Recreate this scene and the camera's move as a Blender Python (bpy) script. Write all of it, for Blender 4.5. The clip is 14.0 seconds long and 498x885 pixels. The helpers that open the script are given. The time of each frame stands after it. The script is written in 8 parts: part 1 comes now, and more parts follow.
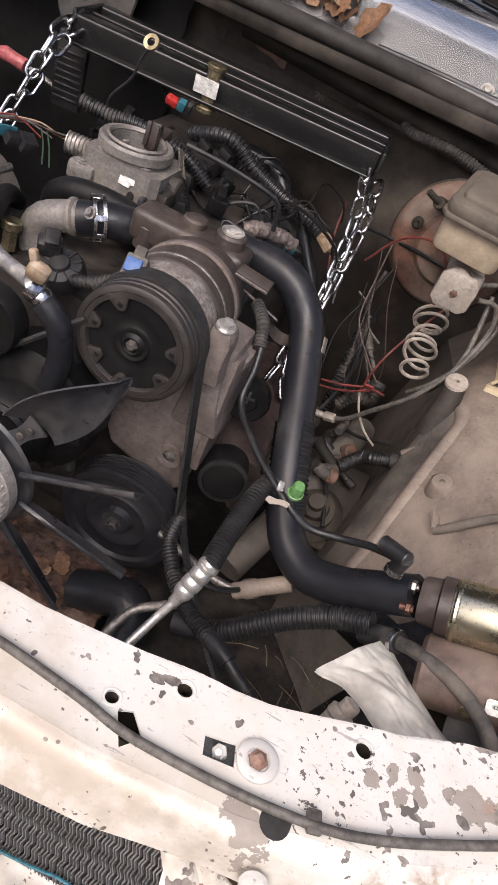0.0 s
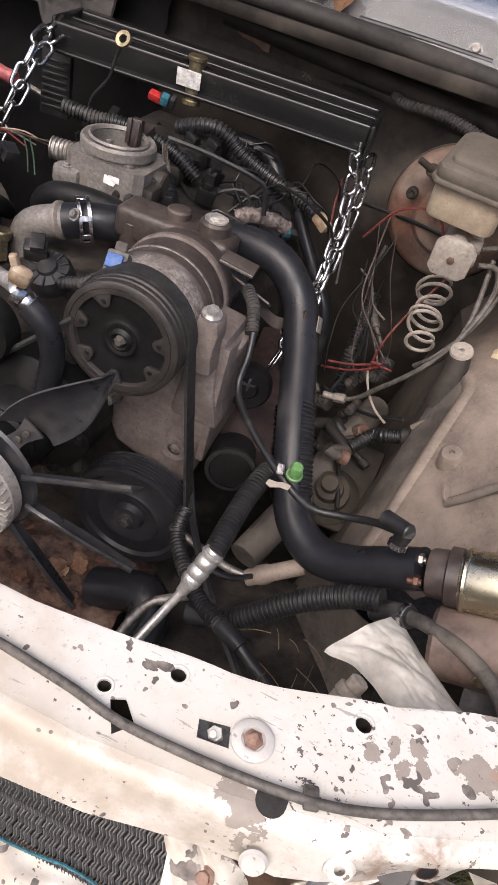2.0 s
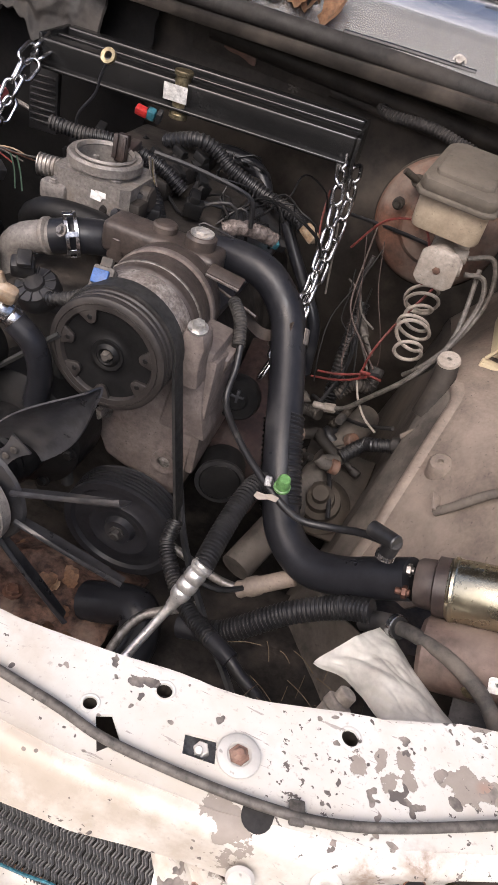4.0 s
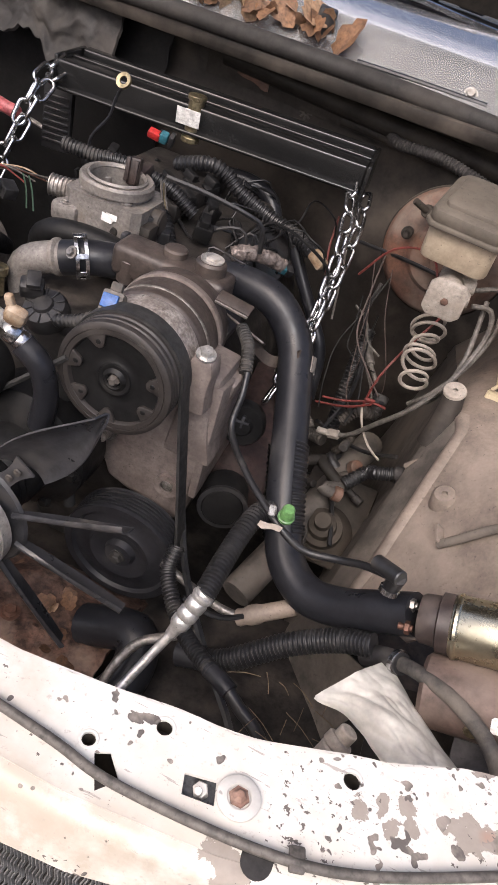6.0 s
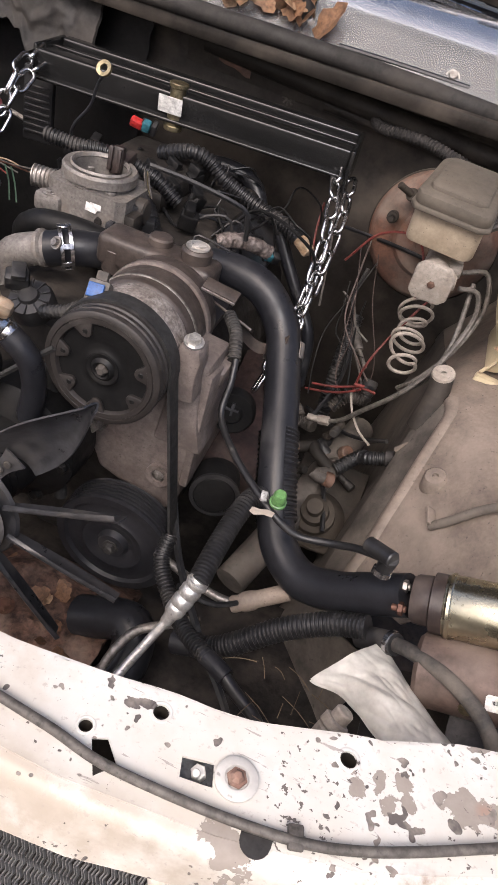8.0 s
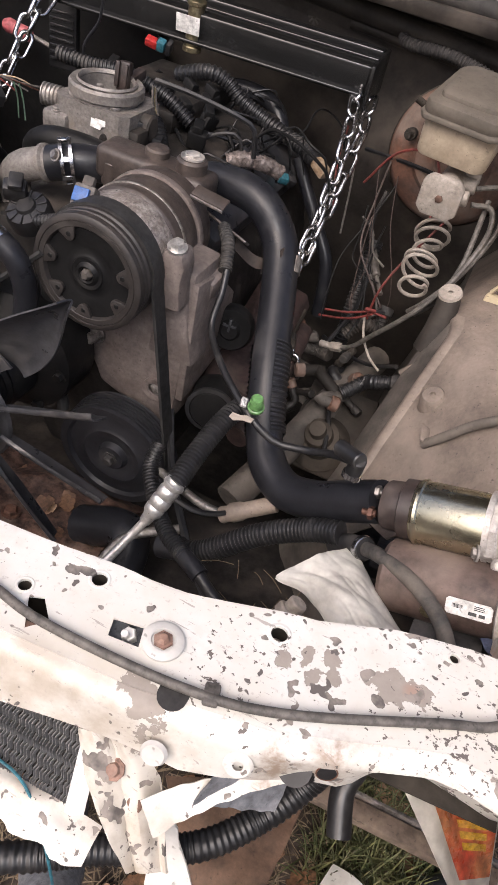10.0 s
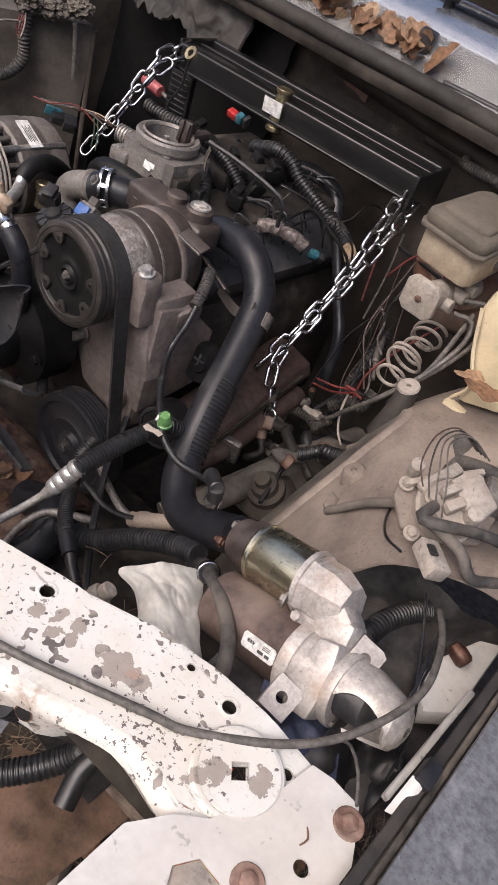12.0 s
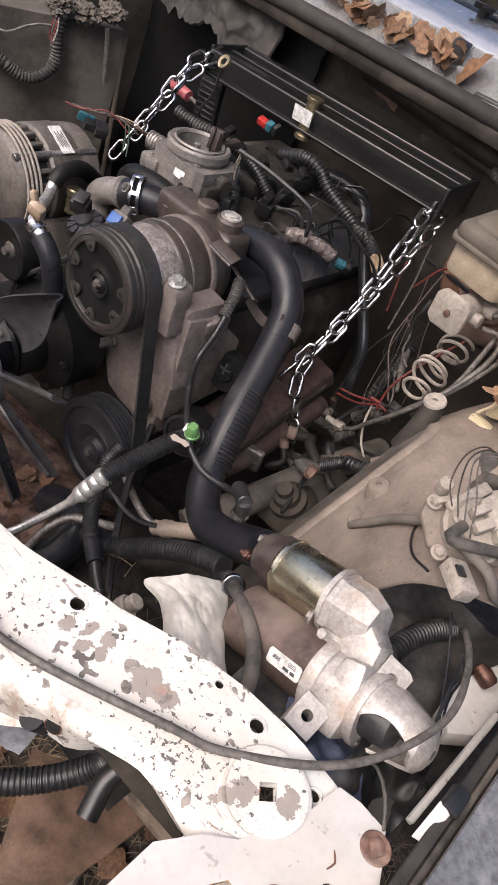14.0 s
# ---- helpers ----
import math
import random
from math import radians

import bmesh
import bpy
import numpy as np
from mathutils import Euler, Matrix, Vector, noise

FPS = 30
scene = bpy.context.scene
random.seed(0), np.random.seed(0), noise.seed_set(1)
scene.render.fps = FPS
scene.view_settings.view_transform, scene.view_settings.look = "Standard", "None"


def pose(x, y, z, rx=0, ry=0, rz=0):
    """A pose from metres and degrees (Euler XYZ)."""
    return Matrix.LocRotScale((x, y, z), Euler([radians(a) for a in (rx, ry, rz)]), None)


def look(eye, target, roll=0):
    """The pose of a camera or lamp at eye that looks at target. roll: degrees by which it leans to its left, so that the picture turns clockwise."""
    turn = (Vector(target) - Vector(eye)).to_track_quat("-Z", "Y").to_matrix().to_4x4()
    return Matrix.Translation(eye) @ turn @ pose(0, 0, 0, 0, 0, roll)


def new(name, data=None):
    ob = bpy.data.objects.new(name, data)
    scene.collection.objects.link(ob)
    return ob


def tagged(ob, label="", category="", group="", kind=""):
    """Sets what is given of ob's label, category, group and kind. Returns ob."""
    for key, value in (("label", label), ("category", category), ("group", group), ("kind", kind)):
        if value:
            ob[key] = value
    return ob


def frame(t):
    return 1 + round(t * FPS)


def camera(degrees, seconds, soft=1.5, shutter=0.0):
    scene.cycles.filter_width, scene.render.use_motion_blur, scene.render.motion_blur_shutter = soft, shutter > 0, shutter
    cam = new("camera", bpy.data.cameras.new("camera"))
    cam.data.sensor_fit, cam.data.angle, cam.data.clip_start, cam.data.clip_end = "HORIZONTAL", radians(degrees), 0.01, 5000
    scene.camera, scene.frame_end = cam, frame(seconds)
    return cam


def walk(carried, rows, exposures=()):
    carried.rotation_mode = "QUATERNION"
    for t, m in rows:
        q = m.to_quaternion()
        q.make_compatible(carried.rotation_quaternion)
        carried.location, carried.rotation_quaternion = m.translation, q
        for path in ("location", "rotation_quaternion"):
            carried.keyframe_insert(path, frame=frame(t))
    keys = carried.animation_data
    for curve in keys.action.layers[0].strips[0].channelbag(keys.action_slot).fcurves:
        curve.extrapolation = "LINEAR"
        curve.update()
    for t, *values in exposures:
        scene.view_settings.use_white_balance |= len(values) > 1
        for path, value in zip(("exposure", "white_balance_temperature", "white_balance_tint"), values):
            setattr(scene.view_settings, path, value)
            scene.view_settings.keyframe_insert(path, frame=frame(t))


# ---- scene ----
cam = camera(39.1, 14.0)
PATH = [
    (0, (-0.078, -0.285, 1.292), (-0.222, 1.276, 0.051), 24.5),
    (0.5, (0.037, -0.266, 1.275), (-0.162, 1.228, -0.04), 17.6),
    (1, (0.02, -0.272, 1.296), (-0.105, 1.225, -0.024), 16.8),
    (1.5, (-0.006, -0.269, 1.311), (-0.15, 1.289, 0.066), 18.7),
    (2, (-0.026, -0.271, 1.297), (-0.27, 1.241, 0.012), 17.4),
    (2.5, (-0.017, -0.269, 1.301), (-0.233, 1.255, 0.024), 18.1),
    (2.7, (-0.016, -0.272, 1.3), (-0.24, 1.25, 0.021), 17.4),
    (4.8, (-0.021, -0.263, 1.322), (-0.295, 1.288, 0.089), 15.9),
    (5, (-0.034, -0.267, 1.326), (-0.355, 1.291, 0.114), 16.4),
    (5.5, (-0.038, -0.261, 1.318), (-0.356, 1.272, 0.075), 17.2),
    (6, (-0.031, -0.257, 1.313), (-0.29, 1.294, 0.078), 18.0),
    (6.5, (-0.03, -0.25, 1.313), (-0.249, 1.291, 0.057), 18.0),
    (7, (-0.028, -0.252, 1.314), (-0.259, 1.288, 0.059), 17.4),
    (7.2, (-0.028, -0.253, 1.311), (-0.261, 1.288, 0.058), 17.3),
    (9.3, (-0.006, -0.27, 1.307), (-0.191, 1.287, 0.065), 16.0),
    (9.5, (0.011, -0.268, 1.303), (-0.181, 1.277, 0.048), 14.7),
    (10, (0.094, -0.265, 1.286), (-0.27, 1.152, -0.078), 14.6),
    (10.5, (0.136, -0.302, 1.318), (-0.261, 1.219, 0.081), 17.4),
    (11, (0.126, -0.362, 1.314), (-0.227, 1.048, -0.06), 21.9),
    (11.5, (0.25, -0.281, 1.321), (-0.37, 1.134, 0.051), 24.6),
    (12, (0.348, -0.21, 1.353), (-0.37, 1.145, 0.069), 22.5),
    (12.5, (0.343, -0.206, 1.361), (-0.369, 1.124, 0.047), 21.0),
    (13, (0.317, -0.215, 1.371), (-0.475, 1.127, 0.117), 21.7),
    (13.5, (0.326, -0.211, 1.36), (-0.408, 1.111, 0.051), 21.6),
    (14, (0.324, -0.217, 1.359), (-0.416, 1.115, 0.064), 23.2),
]
walk(cam, [(t, look(eye, target, roll)) for t, eye, target, roll in PATH], [(t, stops, 6300, 14.5) for t, stops in ((0, 0.5), (2.5, 0.52), (5, 0.62), (6, 0.68), (7, 0.63), (9.5, 0.52), (10.5, 0.55), (11, 0.5), (12, 0.42), (12.5, 0.48), (13, 0.6), (13.5, 0.66), (14, 0.64))])

# ---- light ----
world = bpy.data.worlds.new("overcast sky")
scene.world = world
world.use_nodes = True
wn = world.node_tree.nodes
sky = wn.new("ShaderNodeTexSky")
sky.sky_type, sky.sun_disc = "NISHITA", False
sky.sun_elevation, sky.sun_rotation = radians(50), radians(200)
sky.air_density, sky.dust_density = 0.8, 7.0
world.node_tree.links.new(sky.outputs[0], wn["Background"].inputs[0])
wn["Background"].inputs[1].default_value = 0.15
sun = new("sun", bpy.data.lights.new("sun", "SUN"))
sun.data.energy, sun.data.angle, sun.data.color = 1.5, radians(25), (1.0, 0.96, 0.9)
sun.matrix_world = look((0.9, -2.2, 3.4), (0.0, 0.3, 0.7))

# ---- materials ----


def nodes_of(name, rough=0.5, metal=0.0):
    m = bpy.data.materials.new(name)
    m.use_nodes = True
    b = m.node_tree.nodes["Principled BSDF"]
    b.inputs["Roughness"].default_value, b.inputs["Metallic"].default_value = rough, metal
    return m, m.node_tree, b


def noise_at(t, scale, detail=4.0, kind="ShaderNodeTexNoise", stretch=None):
    co = t.nodes.new("ShaderNodeTexCoord")
    n = t.nodes.new(kind)
    n.inputs["Scale"].default_value = scale
    if kind == "ShaderNodeTexNoise":
        n.inputs["Detail"].default_value = detail
        n.inputs["Roughness"].default_value = 0.62
    src = co.outputs["Object"]
    if stretch:
        mp = t.nodes.new("ShaderNodeMapping")
        mp.inputs["Scale"].default_value = stretch
        t.links.new(src, mp.inputs[0])
        src = mp.outputs[0]
    t.links.new(src, n.inputs["Vector"])
    return n.outputs["Distance"] if kind == "ShaderNodeTexVoronoi" else n.outputs[0]


def ramp(t, fac, stops):
    r = t.nodes.new("ShaderNodeValToRGB")
    while len(r.color_ramp.elements) < len(stops):
        r.color_ramp.elements.new(0.5)
    for e, (p, c) in zip(r.color_ramp.elements, stops):
        e.position = p
        e.color = (*c, 1) if isinstance(c, tuple) else (c, c, c, 1)
    t.links.new(fac, r.inputs[0])
    return r.outputs[0]


def mixed(t, fac, a, b, mode="MIX"):
    m = t.nodes.new("ShaderNodeMix")
    m.data_type, m.blend_type = "RGBA", mode
    for sock, v in ((m.inputs[0], fac), (m.inputs[6], a), (m.inputs[7], b)):
        if isinstance(v, tuple):
            sock.default_value = (*v, 1)
        elif isinstance(v, float):
            sock.default_value = v
        else:
            t.links.new(v, sock)
    return m.outputs[2]


def bumped(t, b, height, strength=0.3, dist=0.002):
    n = t.nodes.new("ShaderNodeBump")
    n.inputs["Strength"].default_value, n.inputs["Distance"].default_value = strength, dist
    t.links.new(height, n.inputs["Height"])
    t.links.new(n.outputs[0], b.inputs["Normal"])


def surface(name, base, other, rough=0.5, metal=0.0, scale=30.0, fine=220.0, dust=None, dust_amount=0.5, bump=0.25, vary=0.12, grime=0.5):
    """A worn surface: two tones at one scale, grain at another, and dust that lies in patches."""
    m, t, b = nodes_of(name, rough, metal)
    big = noise_at(t, scale)
    grain = noise_at(t, fine, 3.0)
    c = mixed(t, ramp(t, big, [(0.35, 0.0), (0.68, 1.0)]), base, other)
    c = mixed(t, 1.0, c, ramp(t, grain, [(0.3, 1.0 - vary * 2), (0.7, 1.0)]), "MULTIPLY")
    if grime:
        blots = noise_at(t, scale * 3.3, 9.0)
        c = mixed(t, 1.0, c, ramp(t, blots, [(0.36, 1.0 - grime), (0.52, 1.0 - 0.25 * grime), (0.68, 1.0 + 0.3 * grime)]), "MULTIPLY")
        specks = ramp(t, noise_at(t, fine * 0.8, 2.0), [(0.66, 0.0), (0.72, 0.7)])
        c = mixed(t, specks, c, tuple(0.35 * q for q in other))
    r = ramp(t, noise_at(t, scale * 1.7), [(0.3, max(0.03, rough - vary)), (0.7, min(1.0, rough + vary))])
    if dust:
        spots = ramp(t, noise_at(t, scale * 0.55, 6.0), [(0.62 - dust_amount * 0.4, 0.0), (0.82 - dust_amount * 0.3, 1.0)])
        c = mixed(t, spots, c, dust)
        r = mixed(t, spots, r, (0.9, 0.9, 0.9))
        if metal:
            mm = mixed(t, spots, (metal, metal, metal), (0.0, 0.0, 0.0))
            t.links.new(mm, b.inputs["Metallic"])
    t.links.new(c, b.inputs["Base Color"])
    t.links.new(r, b.inputs["Roughness"])
    bumped(t, b, mixed(t, 0.5, grain, noise_at(t, fine * 0.28, 5.0)), bump, 0.0016)
    return m


def along_axis(t, axis, a, b):
    """A soft step from 0 at a to 1 at b along one axis of the object."""
    co, xyz, m = t.nodes.new("ShaderNodeTexCoord"), t.nodes.new("ShaderNodeSeparateXYZ"), t.nodes.new("ShaderNodeMapRange")
    m.interpolation_type = "SMOOTHSTEP"
    m.inputs["From Min"].default_value, m.inputs["From Max"].default_value = a, b
    t.links.new(co.outputs["Object"], xyz.inputs[0])
    t.links.new(xyz.outputs[axis], m.inputs["Value"])
    return m.outputs[0]


def math_node(t, op, *values):
    n = t.nodes.new("ShaderNodeMath")
    n.operation = op
    for sock, v in zip(n.inputs, values):
        if isinstance(v, (int, float)):
            sock.default_value = v
        else:
            t.links.new(v, sock)
    return n.outputs[0]


def blotch(t, x, y, rx, ry, turn, ragged=0.9, scale=70.0, soft=0.03):
    """One ragged patch at a known place on the panel."""
    co, mp, ln = t.nodes.new("ShaderNodeTexCoord"), t.nodes.new("ShaderNodeMapping"), t.nodes.new("ShaderNodeVectorMath")
    mp.vector_type = "TEXTURE"
    mp.inputs["Location"].default_value = (x, y, 0)
    mp.inputs["Rotation"].default_value = (0, 0, radians(turn))
    mp.inputs["Scale"].default_value = (rx, ry, 100)
    ln.operation = "LENGTH"
    t.links.new(co.outputs["Object"], mp.inputs[0])
    t.links.new(mp.outputs[0], ln.inputs[0])
    d = math_node(t, "MULTIPLY_ADD", noise_at(t, scale, 5.0), ragged * 2.0, math_node(t, "SUBTRACT", ln.outputs["Value"], ragged))
    return ramp(t, d, [(1.0 - soft, 1.0), (1.0, 0.0)]) if soft < 0.5 else ramp(t, d, [(0.2, 1.0), (1.0, 0.0)])


# bare places in the paint: x, y, half length, half width, turn
PRIMER = ((0.010, -0.043, 0.020, 0.013, -20), (0.172, 0.058, 0.018, 0.014, 30), (0.193, 0.060, 0.013, 0.011, 0), (0.001, -0.074, 0.008, 0.006, 10), (0.088, 0.036, 0.006, 0.011, 10), (0.104, 0.047, 0.005, 0.009, 15), (0.121, 0.055, 0.008, 0.007, 30), (0.113, 0.034, 0.006, 0.008, 0), (0.128, 0.041, 0.005, 0.009, 20), (0.288, 0.052, 0.010, 0.016, -30), (0.322, 0.078, 0.008, 0.012, 20))
DARK = ((-0.086, 0.024, 0.013, 0.004, 5), (-0.094, 0.019, 0.008, 0.003, 0), (0.138, 0.024, 0.007, 0.003, 20), (0.165, 0.040, 0.006, 0.005, 0), (0.150, 0.056, 0.004, 0.006, 0))
RUSTY = ((0.188, 0.061, 0.011, 0.009, 0), (0.150, -0.012, 0.026, 0.012, 20), (0.112, -0.030, 0.016, 0.010, 20))


def chipped_paint(name="chipped white paint", everywhere=0.0):
    """Old white paint that flakes off in spots down to grey primer and dark bare metal, with dust and scratches in it."""
    m, t, b = nodes_of(name, 0.42)
    white = mixed(t, ramp(t, noise_at(t, 5.0, 6.0), [(0.38, 0.0), (0.66, 1.0)]), (0.605, 0.60, 0.57), (0.54, 0.495, 0.425))
    front = math_node(t, "MULTIPLY", along_axis(t, "Y", -0.03, -0.06), ramp(t, noise_at(t, 12.0, 8.0), [(0.42, 0.0), (0.56, 0.85)]))
    white = mixed(t, front, white, (0.37, 0.315, 0.25))
    grime = math_node(t, "MULTIPLY", along_axis(t, "X", -0.08, -0.24), ramp(t, noise_at(t, 14.0, 7.0), [(0.44, 0.0), (0.60, 0.75)]))
    white = mixed(t, grime, white, (0.40, 0.335, 0.26))
    white = mixed(t, ramp(t, noise_at(t, 34.0, 7.0), [(0.50, 0.0), (0.75, 0.5)]), white, (0.50, 0.455, 0.39))
    white = mixed(t, ramp(t, noise_at(t, 190.0, 3.0), [(0.60, 0.0), (0.70, 0.6)]), white, (0.36, 0.32, 0.28))
    scratch = ramp(t, noise_at(t, 26.0, 5.0, stretch=(1.0, 9.0, 1.0)), [(0.655, 0.0), (0.67, 0.8)])
    white = mixed(t, scratch, white, (0.30, 0.27, 0.245))
    for x, y, rx, ry, turn in RUSTY[1:]:
        white = mixed(t, math_node(t, "MULTIPLY", blotch(t, x, y, rx * 1.3, ry * 1.3, turn, 0.8, 45.0, 0.6), ramp(t, noise_at(t, 75.0, 6.0), [(0.38, 0.15), (0.60, 0.95)])), white, (0.27, 0.20, 0.145))
    worn = math_node(t, "ADD", everywhere, math_node(t, "MULTIPLY", along_axis(t, "X", 0.02, 0.10), along_axis(t, "X", 0.30, 0.22)))

    def masked(spot_scale, area_scale, gain, edge, detail, reach):
        v = math_node(t, "MULTIPLY_ADD", noise_at(t, area_scale, 2.0), gain, noise_at(t, spot_scale, detail))
        v = math_node(t, "MULTIPLY_ADD", worn, reach, v)
        return ramp(t, v, [(edge, 0.0), (edge + 0.008, 1.0)])
    large = masked(26.0, 7.0, 0.35, 0.905, 4.0, 0.03)
    middle = masked(58.0, 9.0, 0.46, 0.905, 2.0, 0.05)
    small = masked(150.0, 11.0, 0.42, 0.905, 3.0, 0.035)
    primer = mixed(t, noise_at(t, 90.0), (0.34, 0.30, 0.26), (0.22, 0.19, 0.165))
    for x, y, rx, ry, turn in PRIMER:
        large = math_node(t, "MAXIMUM", large, blotch(t, x, y, rx, ry, turn, 1.7, 85.0))
    c = mixed(t, large, white, primer)
    c = mixed(t, blotch(t, *RUSTY[0], 0.7, 60.0, 0.6), c, (0.31, 0.215, 0.17))
    for x, y, rx, ry, turn in DARK:
        middle = math_node(t, "MAXIMUM", middle, blotch(t, x, y, rx, ry, turn, 1.1, 95.0))
    dark = mixed(t, ramp(t, noise_at(t, 30.0), [(0.42, 0.0), (0.58, 1.0)]), (0.10, 0.088, 0.08), (0.27, 0.235, 0.205))
    c = mixed(t, middle, c, dark)
    c = mixed(t, small, c, (0.13, 0.112, 0.10))
    t.links.new(c, b.inputs["Base Color"])
    both = math_node(t, "MAXIMUM", math_node(t, "MAXIMUM", middle, large), small)
    t.links.new(ramp(t, both, [(0.0, 0.4), (1.0, 0.8)]), b.inputs["Roughness"])
    bumped(t, b, ramp(t, both, [(0.0, 1.0), (1.0, 0.0)]), 0.7, 0.0007)
    return m


M = {}
M["paint"] = chipped_paint()
M["rail_paint"] = chipped_paint("badly flaking white paint", 0.75)
M["white"] = surface("white body paint", (0.60, 0.59, 0.565), (0.51, 0.485, 0.445), 0.35, 0, 6, 120, (0.45, 0.41, 0.36), 0.14, 0.1, 0.06, 0.12)
M["dust_paint"] = surface("dusty tan painted steel", (0.245, 0.197, 0.160), (0.175, 0.142, 0.118), 0.72, 0, 7, 200, (0.285, 0.235, 0.195), 0.3, 0.25, 0.11, 0.28)
# darker copy of the tan steel; on the fender sides its tone carries shade
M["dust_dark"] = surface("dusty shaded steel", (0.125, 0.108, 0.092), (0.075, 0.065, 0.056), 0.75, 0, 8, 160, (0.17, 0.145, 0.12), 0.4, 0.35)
M["clutch"] = surface("dull black steel", (0.008, 0.008, 0.0085), (0.013, 0.0127, 0.0125), 0.42, 0, 30, 240, (0.024, 0.022, 0.020), 0.14, 0.2, 0.1, 0.3)
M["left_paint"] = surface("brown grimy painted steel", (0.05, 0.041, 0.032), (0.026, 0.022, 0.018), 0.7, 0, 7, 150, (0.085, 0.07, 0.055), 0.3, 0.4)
M["firewall"] = surface("black dusty firewall paint", (0.023, 0.0195, 0.0165), (0.038, 0.032, 0.027), 0.6, 0, 10, 160, (0.085, 0.070, 0.057), 0.32, 0.4, 0.12, 0.4)
M["rubber"] = surface("black rubber hose", (0.013, 0.0135, 0.0165), (0.019, 0.0195, 0.023), 0.34, 0, 25, 260, (0.042, 0.041, 0.042), 0.1, 0.2, 0.08, 0.3)
M["old_rubber"] = surface("dusty old rubber", (0.035, 0.033, 0.031), (0.06, 0.054, 0.048), 0.7, 0, 30, 260, (0.14, 0.12, 0.10), 0.4, 0.3)
M["plastic"] = surface("black plastic", (0.014, 0.014, 0.0155), (0.022, 0.0215, 0.022), 0.4, 0, 30, 200, (0.065, 0.059, 0.053), 0.2, 0.2)
M["black_metal"] = surface("black painted metal", (0.030, 0.031, 0.036), (0.046, 0.046, 0.050), 0.36, 0, 22, 200, (0.08, 0.072, 0.066), 0.22, 0.2)
M["crank_black"] = surface("satin black pulley", (0.016, 0.016, 0.019), (0.023, 0.023, 0.026), 0.38, 0, 40, 260, (0.05, 0.046, 0.044), 0.15, 0.2, 0.08, 0.25)
M["bar"] = surface("black glossy enamel", (0.010, 0.010, 0.010), (0.016, 0.016, 0.016), 0.2, 0, 30, 200, None, 0, 0.06, 0.05, 0.2)
M["far_dust"] = surface("dusty brown grey panel", (0.105, 0.088, 0.070), (0.070, 0.058, 0.047), 0.75, 0, 9, 170, (0.14, 0.118, 0.095), 0.3, 0.4, 0.12, 0.35)
M["seal"] = surface("dusty black seal rubber", (0.022, 0.019, 0.0175), (0.034, 0.030, 0.027), 0.75, 0, 14, 200, (0.055, 0.047, 0.04), 0.3, 0.25)
M["cable_black"] = surface("dull black cable", (0.008, 0.008, 0.0085), (0.014, 0.0135, 0.013), 0.5, 0, 40, 240, None, 0, 0.15, 0.1, 0.3)
M["rim"] = surface("worn dark pulley rim", (0.032, 0.027, 0.0245), (0.022, 0.019, 0.0175), 0.5, 0.05, 60, 260, (0.048, 0.040, 0.035), 0.22, 0.2, 0.1, 0.25)
M["belt"] = surface("black drive belt", (0.02, 0.02, 0.02), (0.032, 0.031, 0.03), 0.6, 0, 40, 300)
M["alu"] = surface("dirty cast aluminium", (0.58, 0.53, 0.49), (0.26, 0.22, 0.195), 0.42, 0.45, 75, 320, (0.09, 0.068, 0.056), 0.30, 0.6, 0.16, 0.4)
M["alu_clean"] = surface("cast aluminium housing", (0.52, 0.485, 0.45), (0.42, 0.385, 0.35), 0.48, 0.4, 32, 320, (0.33, 0.235, 0.165), 0.2, 0.5, 0.12, 0.25)
M["cast_brown"] = surface("oily brown casting", (0.072, 0.056, 0.048), (0.048, 0.038, 0.033), 0.42, 0.1, 40, 260, (0.11, 0.085, 0.07), 0.2, 0.4, 0.12, 0.3)
M["greasy"] = surface("greasy cast plate", (0.245, 0.205, 0.186), (0.165, 0.135, 0.12), 0.48, 0.25, 26, 300, (0.11, 0.085, 0.07), 0.16, 0.35, 0.12, 0.28)
M["throttle_alu"] = surface("dusty throttle casting", (0.27, 0.248, 0.228), (0.18, 0.163, 0.148), 0.5, 0.3, 60, 320, (0.15, 0.125, 0.10), 0.18, 0.4, 0.12, 0.3)
M["iron"] = surface("oily dark cast iron", (0.022, 0.020, 0.019), (0.045, 0.039, 0.034), 0.5, 0.2, 22, 160, (0.08, 0.066, 0.054), 0.25, 0.5)
M["chrome"] = surface("bright zinc steel", (0.72, 0.72, 0.73), (0.6, 0.6, 0.6), 0.22, 1.0, 50, 300, None, 0, 0.1, 0.06)
M["steel"] = surface("worn steel", (0.46, 0.44, 0.42), (0.30, 0.275, 0.25), 0.4, 0.85, 45, 260, (0.16, 0.13, 0.105), 0.3, 0.4)
M["gold"] = surface("yellow zinc plating", (0.63, 0.585, 0.43), (0.56, 0.515, 0.385), 0.27, 1.0, 12, 240, (0.38, 0.32, 0.24), 0.12, 0.12, 0.06, 0.12)
M["rust"] = surface("rusty steel", (0.185, 0.085, 0.05), (0.085, 0.052, 0.040), 0.7, 0, 16, 180, (0.20, 0.16, 0.13), 0.32, 0.5, 0.15, 0.4)
M["rust_brown"] = surface("brown rusted motor can", (0.135, 0.088, 0.07), (0.07, 0.052, 0.046), 0.55, 0.2, 11, 170, (0.19, 0.145, 0.12), 0.34, 0.4, 0.15, 0.55)
M["lid"] = surface("dusty brown plastic lid", (0.110, 0.093, 0.073), (0.094, 0.079, 0.062), 0.7, 0, 30, 240, (0.135, 0.113, 0.09), 0.3, 0.15, 0.08, 0.15)
